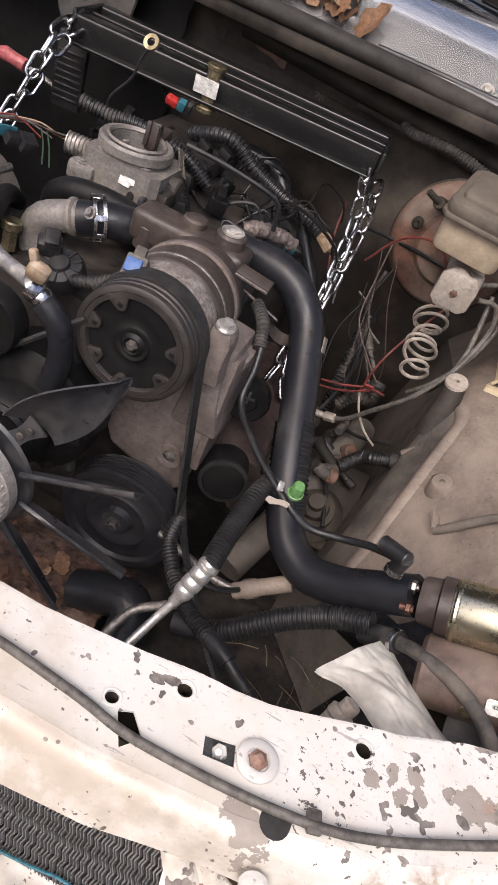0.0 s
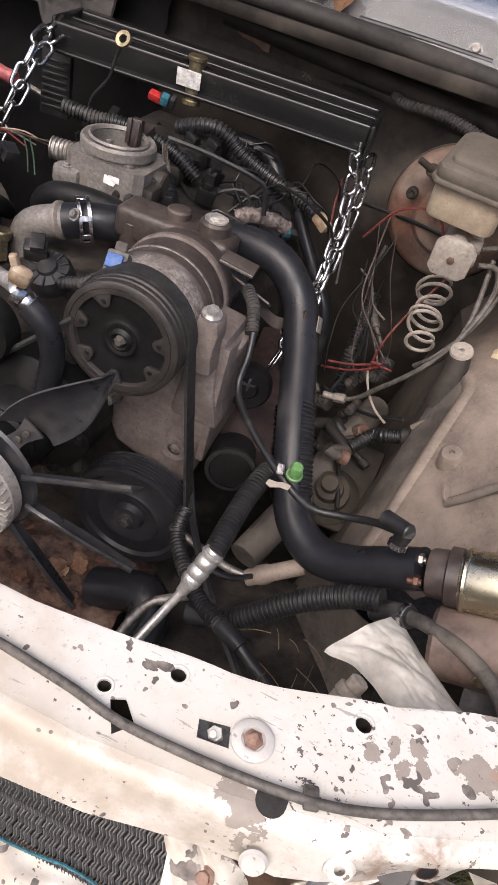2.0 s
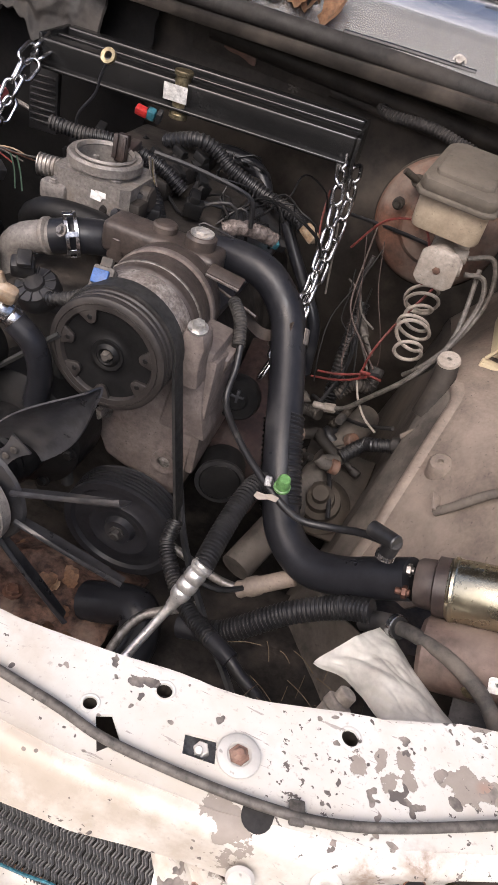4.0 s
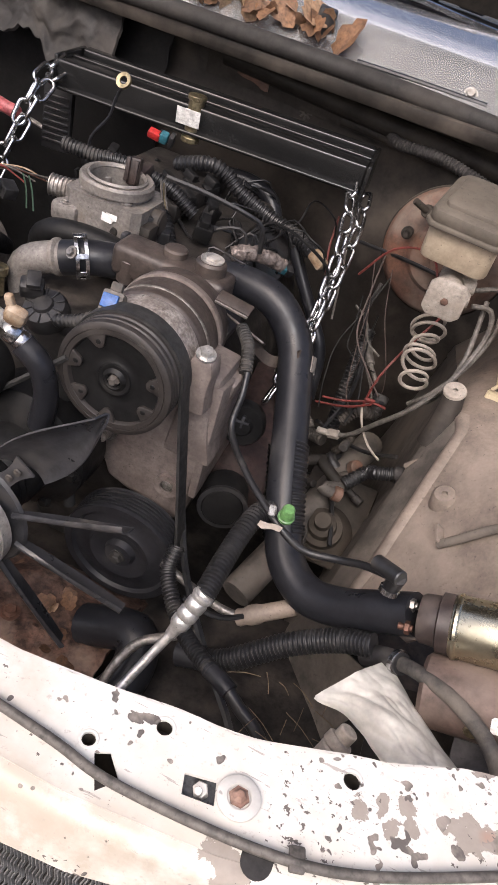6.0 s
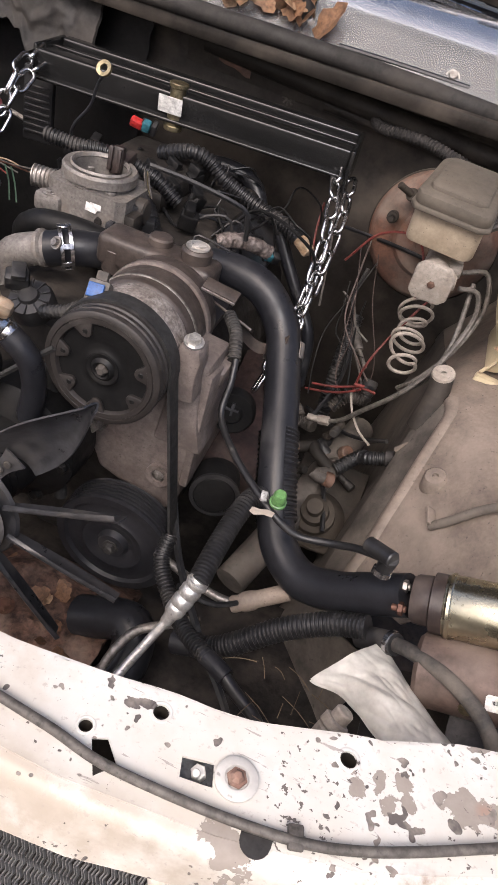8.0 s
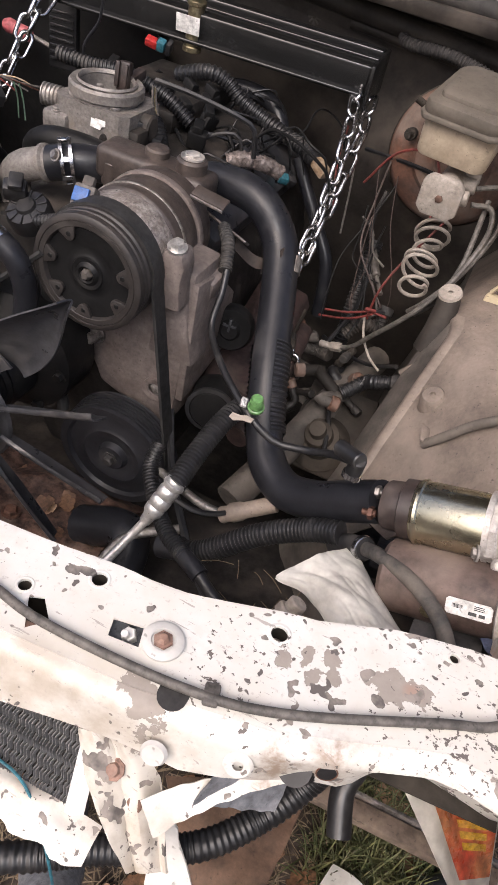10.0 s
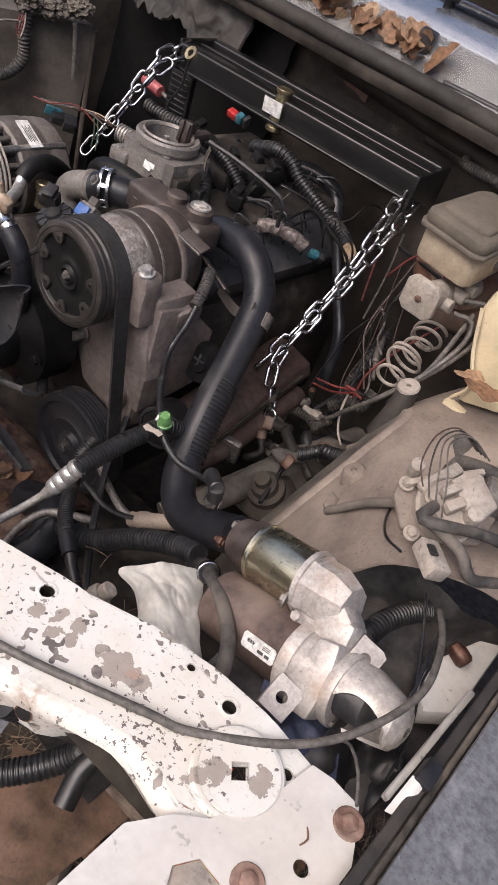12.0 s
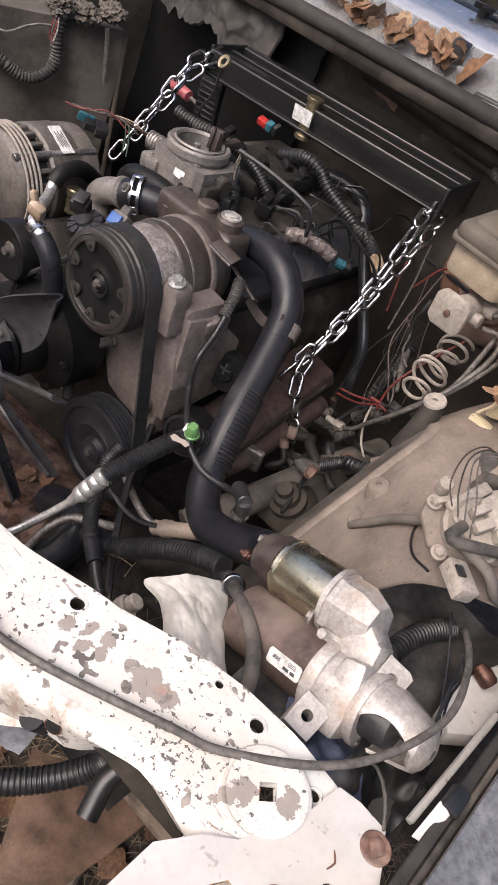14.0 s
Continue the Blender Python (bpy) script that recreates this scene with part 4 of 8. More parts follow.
LB = AM @ Matrix.Rotation(radians(-66), 4, "Z") @ Matrix.Translation((0.0776, 0, 0.100)) @ Matrix.Rotation(radians(90), 4, "Y")
label = part("label", box((0.024, 0.050, 0.001), LB, 0.0004, 1), "paper", alt)
part("printing", join(*[box((0.0014, 0.030 - 0.006 * (k % 2), 0.0006), LB @ Matrix.Translation((-0.007 + 0.0032 * k, 0.001 * (k % 2), 0.0006)), 0) for k in range(5)]), "ink", label)
idler = thing("idler_pulley", "black idler pulley with a worn hub", "pulley")
IM = basis((-0.4781, 0.323, 0.7821), (0, 1, 0), (1, 0, 0))
part("wheel", lathe([(0, 0.008), (0.022, 0.006), (0.03, 0.002), (0.043, 0.0), (0.045, 0.003), (0.045, 0.028), (0, 0.03)], 40, IM), "clutch", idler)
part("hub", lathe([(0, -0.004), (0.006, -0.004), (0.007, 0.003), (0.011, 0.004), (0.013, 0.007)], 24, IM), "grey_dust", idler)

# throttle body
TB = V((-0.502, 0.695, 0.002))
tb = thing("throttle_body", "cast aluminium throttle body with an open bore", "throttle body")
part("bore_ring", lathe([(0.046, 0.912), (0.061, 0.916), (0.0645, 0.912), (0.0645, 0.900), (0.058, 0.897), (0.058, 0.885), (0.046, 0.885)], 48, Matrix.Translation(TB), True), "throttle_alu", tb)
part("housing", join(plate([(-0.068, -0.048), (-0.054, -0.0605), (0.062, -0.0605), (0.076, -0.048), (0.076, 0.05), (0.062, 0.064), (-0.054, 0.064), (-0.068, 0.05)], [ring_pts(0, 0, 0.0462, 36)], 0.05, Matrix.Translation(TB + V((0, 0, 0.893)))), box((0.175, 0.10, 0.04), Matrix.Translation(TB + V((0.004, 0.0, 0.83))), 0.008), box((0.05, 0.03, 0.03), Matrix.Translation(TB + V((-0.06, -0.055, 0.855))), 0.008)), "throttle_alu", tb)
bolt("bolt", TB + V((-0.06, -0.058, 0.871)), (0, -0.2, 1), 0.007, 0.005, "steel", tb)
bolt("bolt", TB + V((0.066, -0.045, 0.885)), (0, -0.2, 1), 0.006, 0.005, "steel", tb)
part("linkage", join(drum(TB + V((0.07, 0.0, 0.87)), TB + V((0.095, 0.0, 0.87)), 0.02, 18), box((0.02, 0.04, 0.03), Matrix.Translation(TB + V((0.085, -0.03, 0.86))), 0.004)), "iron", tb)
part("rim_lip", lathe([(0.0455, 0.914), (0.049, 0.919), (0.052, 0.916)], 48, Matrix.Translation(TB)), "throttle_alu", tb)
for k in range(4):
    part("boss", drum(TB + V((0.055 * math.cos(0.8 + 1.57 * k), 0.052 * math.sin(0.8 + 1.57 * k), 0.878)), TB + V((0.055 * math.cos(0.8 + 1.57 * k), 0.052 * math.sin(0.8 + 1.57 * k), 0.898)), 0.011, 12), "throttle_alu", tb)
part("screw", lathe([(0, 0.004), (0.006, 0.004), (0.007, 0)], 14, basis(TB + V((0.035, -0.0605, 0.855)), (0, -1, 0))), "iron", tb)
part("cam", join(box((0.012, 0.03, 0.03), Matrix.Translation(TB + V((0.06, -0.06, 0.85))), 0.004), drum(TB + V((0.04, -0.066, 0.845)), TB + V((0.075, -0.066, 0.845)), 0.006, 10)), "black_metal", tb)
part("butterfly", lathe([(0, 0.872), (0.046, 0.872), (0.046, 0.870), (0, 0.870)], 32, Matrix.Translation(TB)), "clutch", tb)
part("idle_valve", tube([TB + V((-0.06, -0.01, 0.872)), TB + V((-0.115, -0.02, 0.872))], 0.016, 18, 0.008, 0.007, 0.0012), "steel", tb, "ribbed metal idle valve")
part("sensor", join(box((0.04, 0.035, 0.05), pose(-0.432, 0.69, 0.86, 0, 0, 20), 0.006), box((0.03, 0.03, 0.03), pose(-0.41, 0.71, 0.845, 0, 0, 20), 0.005)), "plastic", tb)
part("sticker", prism([(-0.014, -0.006), (0.006, -0.007), (0.008, -0.002), (0.014, -0.001), (0.013, 0.007), (-0.006, 0.007), (-0.008, 0.005), (-0.014, 0.006)], 0.001, basis(TB + V((0.024, -0.0615, 0.873)), (0, -1, 0.3), (1, 0, 0)), 0), "paper", tb, "torn white sticker")
part("top_connector", join(box((0.022, 0.022, 0.042), pose(-0.492, 0.735, 0.920, -10, 0, 10), 0.004), box((0.008, 0.012, 0.036), pose(-0.500, 0.724, 0.924, -10, 0, 10), 0.002), box((0.006, 0.010, 0.034), pose(-0.484, 0.725, 0.922, -10, 0, 10), 0.002), box((0.018, 0.06, 0.016), pose(-0.487, 0.765, 0.915, 0, 0, 10), 0.004)), "cap_brown", tb)
slim = Matrix.Translation(TB) @ Matrix.Diagonal((0.87, 0.87, 1.0, 1.0)) @ Matrix.Translation(-TB)
for piece in tb.children:
    piece.data.transform(slim)

# coolant outlet and upper hose
neck = thing("coolant_neck", "grey cast coolant outlet elbow with a spring clamp", "engine fitting")
part("elbow", tube([(-0.549, 0.540, 0.770), (-0.553, 0.540, 0.803), (-0.532, 0.540, 0.827), (-0.47, 0.548, 0.850)], 0.0225, 20), "throttle_alu", neck)
part("hose_bead", lathe([(0.022, 0.0), (0.026, 0.003), (0.026, 0.008), (0.022, 0.011)], 28, basis((-0.506, 0.543, 0.838), (0.9, 0.12, 0.34)), True), "throttle_alu", neck)
big = thing("upper_hose", "thick black rubber coolant hose", "hose")
part("hose", tube([(-0.492, 0.542, 0.843), (-0.45, 0.556, 0.854), (-0.40, 0.595, 0.848), (-0.335, 0.63, 0.846), (-0.27, 0.626, 0.868), (-0.2043, 0.6129, 0.8686), (-0.1586, 0.595, 0.8351), (-0.1357, 0.5616, 0.8013), (-0.1131, 0.5125, 0.7628), (-0.0928, 0.4645, 0.7269), (-0.069, 0.416, 0.685), (-0.042, 0.375, 0.656), (-0.003, 0.345, 0.650), (0.040, 0.328, 0.673), (0.075, 0.315, 0.707), (0.112, 0.303, 0.742)], 0.0246, 22), "rubber", big)

# ---- bar across the engine with its chains ----
BAR = Matrix.Translation((-0.5, 1.07, 0.945)) @ Matrix.Rotation(radians(5), 4, "Z")
bar = thing("lifting_bar", "black steel engine lifting bar with end plates", "lifting bar")
part("front_tube", box((0.60, 0.04, 0.05), BAR @ Matrix.Translation((0, -0.043, -0.006)), 0.005, 4), "bar", bar)
part("rear_tube", box((0.60, 0.028, 0.04), BAR @ Matrix.Translation((0, 0.055, 0.004)), 0.005, 4), "bar", bar)
part("middle_strip", box((0.60, 0.012, 0.012), BAR @ Matrix.Translation((0, 0.006, 0.012)), 0.003, 3), "bar", bar)
part("lower_flange", box((0.60, 0.012, 0.007), BAR @ Matrix.Translation((0, -0.066, -0.028)), 0.003, 3), "bar", bar)
part("end_plate", box((0.008, 0.15, 0.075), BAR @ Matrix.Translation((0.304, 0.0, -0.015)), 0.003), "bar", bar)
part("end_plate", box((0.008, 0.12, 0.06), BAR @ Matrix.Translation((-0.304, 0.0, -0.005)), 0.003), "bar", bar)
part("centre_bolt", join(drum(BAR @ V((-0.03, -0.055, -0.042)), BAR @ V((-0.03, -0.055, 0.030)), 0.0145), drum(BAR @ V((-0.03, -0.055, 0.028)), BAR @ V((-0.03, -0.055, 0.036)), 0.0175, 20), drum(BAR @ V((-0.03, -0.055, -0.046)), BAR @ V((-0.03, -0.055, -0.036)), 0.0175, 20)), "brass", bar, "brass coloured centre bolt")
part("paper_tag", box((0.045, 0.0015, 0.03), BAR @ pose(-0.035, -0.076, 0.0, 10, 0, 0), 0.0004, 1), "paper", bar, "white paper tag")


def link_mesh(length=0.054, width=0.029, r=0.0038):
    h = length / 2 - width / 2
    line = []
    for k in range(8):
        a = -math.pi / 2 + math.pi * k / 7
        line.append(V((h + (width / 2 - r) * math.cos(a), (width / 2 - r) * math.sin(a), 0)))
    for k in range(8):
        a = math.pi / 2 + math.pi * k / 7
        line.append(V((-h + (width / 2 - r) * math.cos(a), (width / 2 - r) * math.sin(a), 0)))
    bm = bmesh.new()
    n = len(line)
    rings = []
    for i, c in enumerate(line):
        d = (line[(i + 1) % n] - line[i - 1]).normalized()
        s = V((-d.y, d.x, 0))
        rings.append([bm.verts.new(c + r * (math.cos(2 * math.pi * k / 8) * s + math.sin(2 * math.pi * k / 8) * V((0, 0, 1)))) for k in range(8)])
    for i in range(n):
        a, b = rings[i], rings[(i + 1) % n]
        for k in range(8):
            bm.faces.new((a[k], a[(k + 1) % 8], b[(k + 1) % 8], b[k]))
    me = bpy.data.meshes.new("link")
    bmesh.ops.recalc_face_normals(bm, faces=bm.faces)
    bm.to_mesh(me)
    bm.free()
    me.materials.append(M["chrome"])
    me.shade_smooth()
    return me


LINK = link_mesh()


def chain(points, label, pitch=0.042, start=0.0):
    ob = thing("chain", label, "chain", "chains of the lifting bar")
    line = spline(points, 0.004)
    run, at, k = -start, 0.0, 0
    for a, b in zip(line, line[1:]):
        run += (b - a).length
        if run >= at:
            d = (b - a).normalized()
            m = basis(b, d.orthogonal(), d)
            x, z = d, V((0, 0, 1)) - d * d.z
            z.normalize()
            y = z.cross(x)
            r = Matrix((x, y, z)).transposed().to_4x4() @ Matrix.Rotation(radians(45 + 90 * (k % 2) + random.uniform(-12, 12)), 4, "X")
            r.translation = b
            o = new("link", LINK)
            o.matrix_world = r
            o.parent = ob
            at += pitch
            k += 1
    return ob


chain([(-0.212, 1.035, 0.922), (-0.188, 0.955, 0.878), (-0.174, 0.875, 0.800), (-0.172, 0.80, 0.727), (-0.182, 0.745, 0.662), (-0.192, 0.715, 0.625)], "bright zinc chain hanging slack from the bar end")
chain([(-0.184, 1.05, 0.912), (-0.168, 0.965, 0.872), (-0.166, 0.88, 0.797), (-0.167, 0.80, 0.721), (-0.168, 0.75, 0.668), (-0.152, 0.716, 0.638), (-0.132, 0.712, 0.606), (-0.112, 0.699, 0.566)], "bright zinc chain hanging slack from the bar end", start=0.02)
chain([(-0.800, 0.995, 0.955), (-0.803, 0.935, 0.925), (-0.812, 0.885, 0.850), (-0.829, 0.824, 0.752), (-0.836, 0.80, 0.715)], "bright zinc chain hanging slack from the bar end")
chain([(-0.782, 1.0, 0.940), (-0.790, 0.94, 0.915), (-0.803, 0.885, 0.845), (-0.818, 0.835, 0.765)], "bright zinc chain hanging slack from the bar end", start=0.02)

# ---- brake servo and master cylinder ----
servo = thing("brake_servo", "rusty round brake booster on the firewall", "brake booster")
SERVO = basis((-0.008, 0.9613, 0.884), (0, 1, -0.12), (1, 0, 0)) @ Matrix.Diagonal((0.79, 0.79, 0.9, 1.0))
part("drum", lathe([(0, -0.015), (0.03, -0.015), (0.04, -0.005), (0.075, 0.0), (0.085, 0.012), (0.125, 0.02), (0.138, 0.035), (0.14, 0.05), (0.145, 0.055), (0.145, 0.062), (0.138, 0.066), (0.125, 0.12), (0.06, 0.16), (0, 0.16)], 56, SERVO), "rust", servo)
part("dent_seam", lathe([(0.1445, 0.052), (0.1475, 0.055), (0.1475, 0.062), (0.1445, 0.065)], 56, SERVO, True), "left_paint", servo, "dark crimped seam")
part("stud", join(drum((-0.085, 0.968, 0.905), (-0.085, 0.945, 0.909), 0.010, 14), drum((-0.085, 0.947, 0.909), (-0.085, 0.925, 0.912), 0.005, 10)), "left_paint", servo)
part("check_valve", join(drum((-0.060, 0.975, 0.945), (-0.068, 0.945, 0.955), 0.011, 14), drum((-0.068, 0.948, 0.954), (-0.092, 0.938, 0.966), 0.006, 10)), "left_paint", servo)
master = thing("master_cylinder", "pale brake master cylinder with a square lidded reservoir", "master cylinder")
part("bore", join(drum((0.0131, 0.7625, 0.9008), (0.0156, 0.9562, 0.8787), 0.022), prism([(-0.03, -0.02), (-0.02, -0.03), (0.02, -0.03), (0.03, -0.02), (0.03, 0.02), (0.02, 0.03), (-0.02, 0.03), (-0.03, 0.02)], 0.012, basis((0.0127, 0.7505, 0.9015), (0, 1, 0.1), (1, 0, 0)))), "pale", master)
RES = pose(0.0045, 0.872, 0.992, 10, 0, -4)
LID = [(-0.058, -0.068), (-0.050, -0.082), (0.046, -0.086), (0.060, -0.076), (0.058, 0.045), (0.048, 0.068), (-0.036, 0.070), (-0.050, 0.050)]
part("tank", prism([(0.92 * x, 0.92 * y) for x, y in LID], 0.062, RES @ Matrix.Translation((0, 0, -0.052)), 0.010), "res", master)
lid = part("lid", prism(LID, 0.024, RES @ Matrix.Translation((0, 0, 0.008)), 0.008), "lid", master)
part("raised_panel", prism([(0.76 * x, 0.76 * y) for x, y in LID], 0.014, RES @ Matrix.Translation((0, 0, 0.024)), 0.004), "lid", lid)
part("lid_bead", prism([(1.05 * x, 1.05 * y) for x, y in LID], 0.008, RES @ Matrix.Translation((0, 0, 0.005)), 0.003), "lid", lid)
part("clip", box((0.016, 0.012, 0.022), RES @ Matrix.Translation((0.056, 0.058, 0.012)), 0.003), "pale", lid)
# washer bottle
bottle = thing("washer_bottle", "yellowed translucent washer bottle", "washer bottle")
part("tank", prism([(0.137, 0.79), (0.148, 0.83), (0.120, 0.88), (0.098, 0.945), (0.11, 0.985), (0.16, 1.01), (0.34, 1.0), (0.36, 0.89), (0.31, 0.86), (0.2, 0.815)], 0.16, basis((0, 0.75, 0), (0, 1, 0), (1, 0, 0)) @ Matrix.Diagonal((1, -1, 1, 1)), 0.018), "cream", bottle)
part("seam", tube([(0.135, 0.748, 0.80), (0.15, 0.748, 0.835), (0.126, 0.748, 0.885), (0.105, 0.748, 0.945)], 0.003, 6), "cream", bottle)
part("cap", lathe([(0, 0.02), (0.022, 0.02), (0.025, 0.016), (0.025, 0.0)], 24, Matrix.Translation((0.24, 0.82, 1.005))), "plastic", bottle, "black filler cap")

# ---- starter motor lying in the corner ----
SD = V((0.93, -0.08, 0.36)).normalized()
SU = (V((0, 0.042, 0.058)) - SD * V((0, 0.042, 0.058)).dot(SD)).normalized()
SS = SD.cross(SU)
SM = Matrix((SD, SU, SS)).transposed().to_4x4()
SM.translation = V((0.318, 0.238, 0.763))
TURN_X = Matrix.Rotation(radians(90), 4, "Y")
starter = thing("starter_motor", "used starter motor with gold solenoid and rusty can", "starter motor")


def along(profile, seg=40, off=(0, 0, 0)):
    """Turned parts along the starter's own axis: (radius, place along it)."""
    return lathe(profile, seg, SM @ Matrix.Translation(off) @ TURN_X)


part("motor_can", along([(0, -0.185), (0.034, -0.185), (0.039, -0.18), (0.0395, -0.06), (0, -0.06)]), "rust_brown", starter, "rust brown motor can")
part("nose_housing", along([(0, -0.062), (0.0415, -0.062), (0.0425, -0.058), (0.040, -0.03), (0.0385, -0.004), (0.036, 0.002), (0, 0.002)]), "alu_clean", starter)


def snout(u, v):
    gap = 0.95 * math.sqrt(math.sin(math.pi * min(1.0, 0.04 + 0.93 * u)))
    a = 2.25 + gap + (2 * math.pi - 2 * gap) * v
    r = 0.0375 - 0.013 * u ** 1.6 + 0.0008 * noise.noise((u * 6, v * 9, 2))
    return SM @ V((-0.002 + 0.064 * u, r * math.cos(a), r * math.sin(a)))


part("snout", sheet(snout, 20, 34, 0.0035), "alu_clean", starter, "open cast snout round the pinion")
part("collar", along([(0.034, -0.010), (0.0395, -0.008), (0.0405, -0.004), (0.0405, 0.001), (0.039, 0.004), (0.034, 0.004)], 40), "alu_clean", starter)
part("snout_tip", along([(0, 0.055), (0.023, 0.055), (0.025, 0.059), (0.019, 0.066), (0.009, 0.070), (0, 0.070)], 24), "alu_clean", starter)
part("snout_core", along([(0, 0.002), (0.027, 0.002), (0.024, 0.03), (0.012, 0.034), (0, 0.034)], 24), "black_metal", starter, "dark pinion gear")
part("solenoid_case", along([(0, -0.165), (0.032, -0.165), (0.034, -0.162), (0.034, -0.085), (0.0, -0.085)], 44, (0, 0.072, 0)), "gold", starter, "gold zinc plated solenoid case")
part("solenoid_cap", along([(0, -0.20), (0.024, -0.20), (0.027, -0.196), (0.028, -0.180), (0.0325, -0.178), (0.0325, -0.165), (0, -0.165)], 40, (0, 0.072, 0)), "cap_brown", starter, "dark brown terminal cap")
part("solenoid_mount", along([(0, -0.086), (0.037, -0.086), (0.037, -0.078), (0.035, -0.076), (0.035, -0.056), (0.025, -0.034), (0, -0.030)], 8, (0, 0.07, 0)), "alu_clean", starter, "", True, 20)
part("case_bead", along([(0.0335, -0.163), (0.0355, -0.161), (0.0355, -0.158), (0.0335, -0.156)], 44, (0, 0.072, 0)), "gold", starter)
part("joining_web", prism([(-0.080, 0.022), (-0.008, 0.030), (-0.018, 0.062), (-0.040, 0.078), (-0.080, 0.070)], 0.040, SM @ Matrix.Translation((0, 0, -0.018)), 0.006), "alu_clean", starter, "", True, 25)
part("nose_step", along([(0.040, -0.064), (0.0455, -0.062), (0.0455, -0.052), (0.043, -0.048)], 40), "alu_clean", starter)
# starter details: castings, terminals, label, bolt ears
def on_starter(x, u, s):
    return SM @ V((x, u, s))


def ear_at(p, name="mount_ear"):
    m = basis(p, V((0.15, -0.35, 0.9)), SD)
    return part(name, plate([(-0.015, -0.018), (0.015, -0.018), (0.016, 0.014), (0.010, 0.018), (-0.015, 0.018)], [ring_pts(0, 0, 0.006, 16)], 0.030, m), "alu_clean", starter)


part("ear_web", prism([(-0.040, -0.040), (-0.008, -0.040), (-0.004, 0.0), (-0.010, 0.040), (-0.034, 0.036), (-0.046, 0.0)], 0.030, SM @ Matrix.Translation((0, 0, 0.008)), 0.005), "alu_clean", starter, "", True, 25)
ear_at((0.3120, 0.2550, 0.797))
ear_at((0.2790, 0.1820, 0.757))
part("pinion_shaft", drum(on_starter(0.03, 0, 0), on_starter(0.07, 0, 0), 0.0065, 14), "chrome", starter, "bright pinion shaft")
TO_EYE = V((0.08, -0.43, 0.58))
TO_EYE = (TO_EYE - SD * TO_EYE.dot(SD)).normalized()
LOWER = (TO_EYE - SU * 0.9).normalized()
part("end_screw", lathe([(0, 0.0025), (0.007, 0.002), (0.008, 0)], 16, basis(on_starter(-0.128, 0, 0) + LOWER * 0.0392, LOWER)), "brass", starter)
LABEL_OUT = (TO_EYE - SU * 0.42).normalized()
LAB = basis(on_starter(-0.088, 0, 0) + LABEL_OUT * 0.0402, LABEL_OUT, SD)
maker = part("maker_label", prism([(-0.0225, -0.006), (-0.020, -0.0085), (0.020, -0.0085), (0.0225, -0.006), (0.0225, 0.006), (0.020, 0.0085), (-0.020, 0.0085), (-0.0225, 0.006)], 0.0006, LAB, 0), "paper", starter, "white printed label with a bar code")
lines = [box((0.010, 0.0009, 0.0004), LAB @ Matrix.Translation((0.010, 0.005 - 0.0018 * k, 0.0006)), 0) for k in range(3)]
lines += [box((0.00035 + 0.0003 * (k % 3), 0.004, 0.0004), LAB @ Matrix.Translation((-0.016 + 0.0011 * k, 0.001, 0.0006)), 0) for k in range(10)]
lines += [box((0.008, 0.0035, 0.0004), LAB @ Matrix.Translation((0.004, -0.0035, 0.0006)), 0), box((0.006, 0.0035, 0.0004), LAB @ Matrix.Translation((0.013, -0.0035, 0.0006)), 0)]
part("printing", join(*lines), "ink", maker)
part("casting_boss", join(along([(0, -0.062), (0.012, -0.062), (0.012, -0.03), (0, -0.028)], 12, (0, 0.036, 0.012)), box((0.05, 0.035, 0.04), SM @ Matrix.Translation((-0.035, 0.045, 0.004)), 0.01, 2)), "alu_clean", starter)
part("flange_ring", along([(0.034, -0.09), (0.0375, -0.09), (0.0375, -0.084), (0.034, -0.084)], 40, (0, 0.072, 0)), "alu_clean", starter)
for p in ((-0.203, 0.083, 0.004), (-0.203, 0.060, 0.016), (-0.203, 0.054, -0.01)):
    a = on_starter(*p)
    part("terminal", join(drum(a, a - SD * 0.016, 0.004, 12), drum(a - SD * 0.003, a - SD * 0.009, 0.0075, 6)), "copper" if p[2] > 0.01 else "steel", starter, "")
bolt("bolt", on_starter(-0.092, 0.046, 0.03), -SD + SS * 0.4, 0.006, 0.005, "steel", starter)
bolt("bolt", on_starter(-0.068, 0.04, 0.036), SS, 0.006, 0.004, "alu_clean", starter, False)


# ---- lines, hoses and wires ----
def hose(name, pts, r, mat, label, category="hose", **kw):
    ob = thing(name, label, category)
    part("sheath", tube(pts, r, **kw), mat, ob)
    return ob


def wire(pts, r, mat, label, group="loose wires", name="wire", step=0.012):
    return solid(name, tube(pts, r, 6, step), mat, label, "wire", group)


bowden = hose("bonnet_cable", [(-0.40, -0.02, 0.806), (-0.25, -0.018, 0.806), (-0.146, -0.026, 0.8055), (-0.083, -0.034, 0.8055), (0.027, -0.028, 0.8055), (0.103, -0.009, 0.8055), (0.215, 0.045, 0.8055), (0.256, 0.066, 0.8055), (0.318, 0.121, 0.812), (0.352, 0.175, 0.82), (0.370, 0.252, 0.82), (0.357, 0.319, 0.815), (0.335, 0.38, 0.79), (0.33, 0.43, 0.74)], 0.0038, "wire", "grey sheathed bonnet release cable lying on the panel", "cable")
part("cable_clip", box((0.012, 0.018, 0.005), pose(0.052, -0.022, 0.806, 0, 0, 15), 0.002), "wire", bowden)

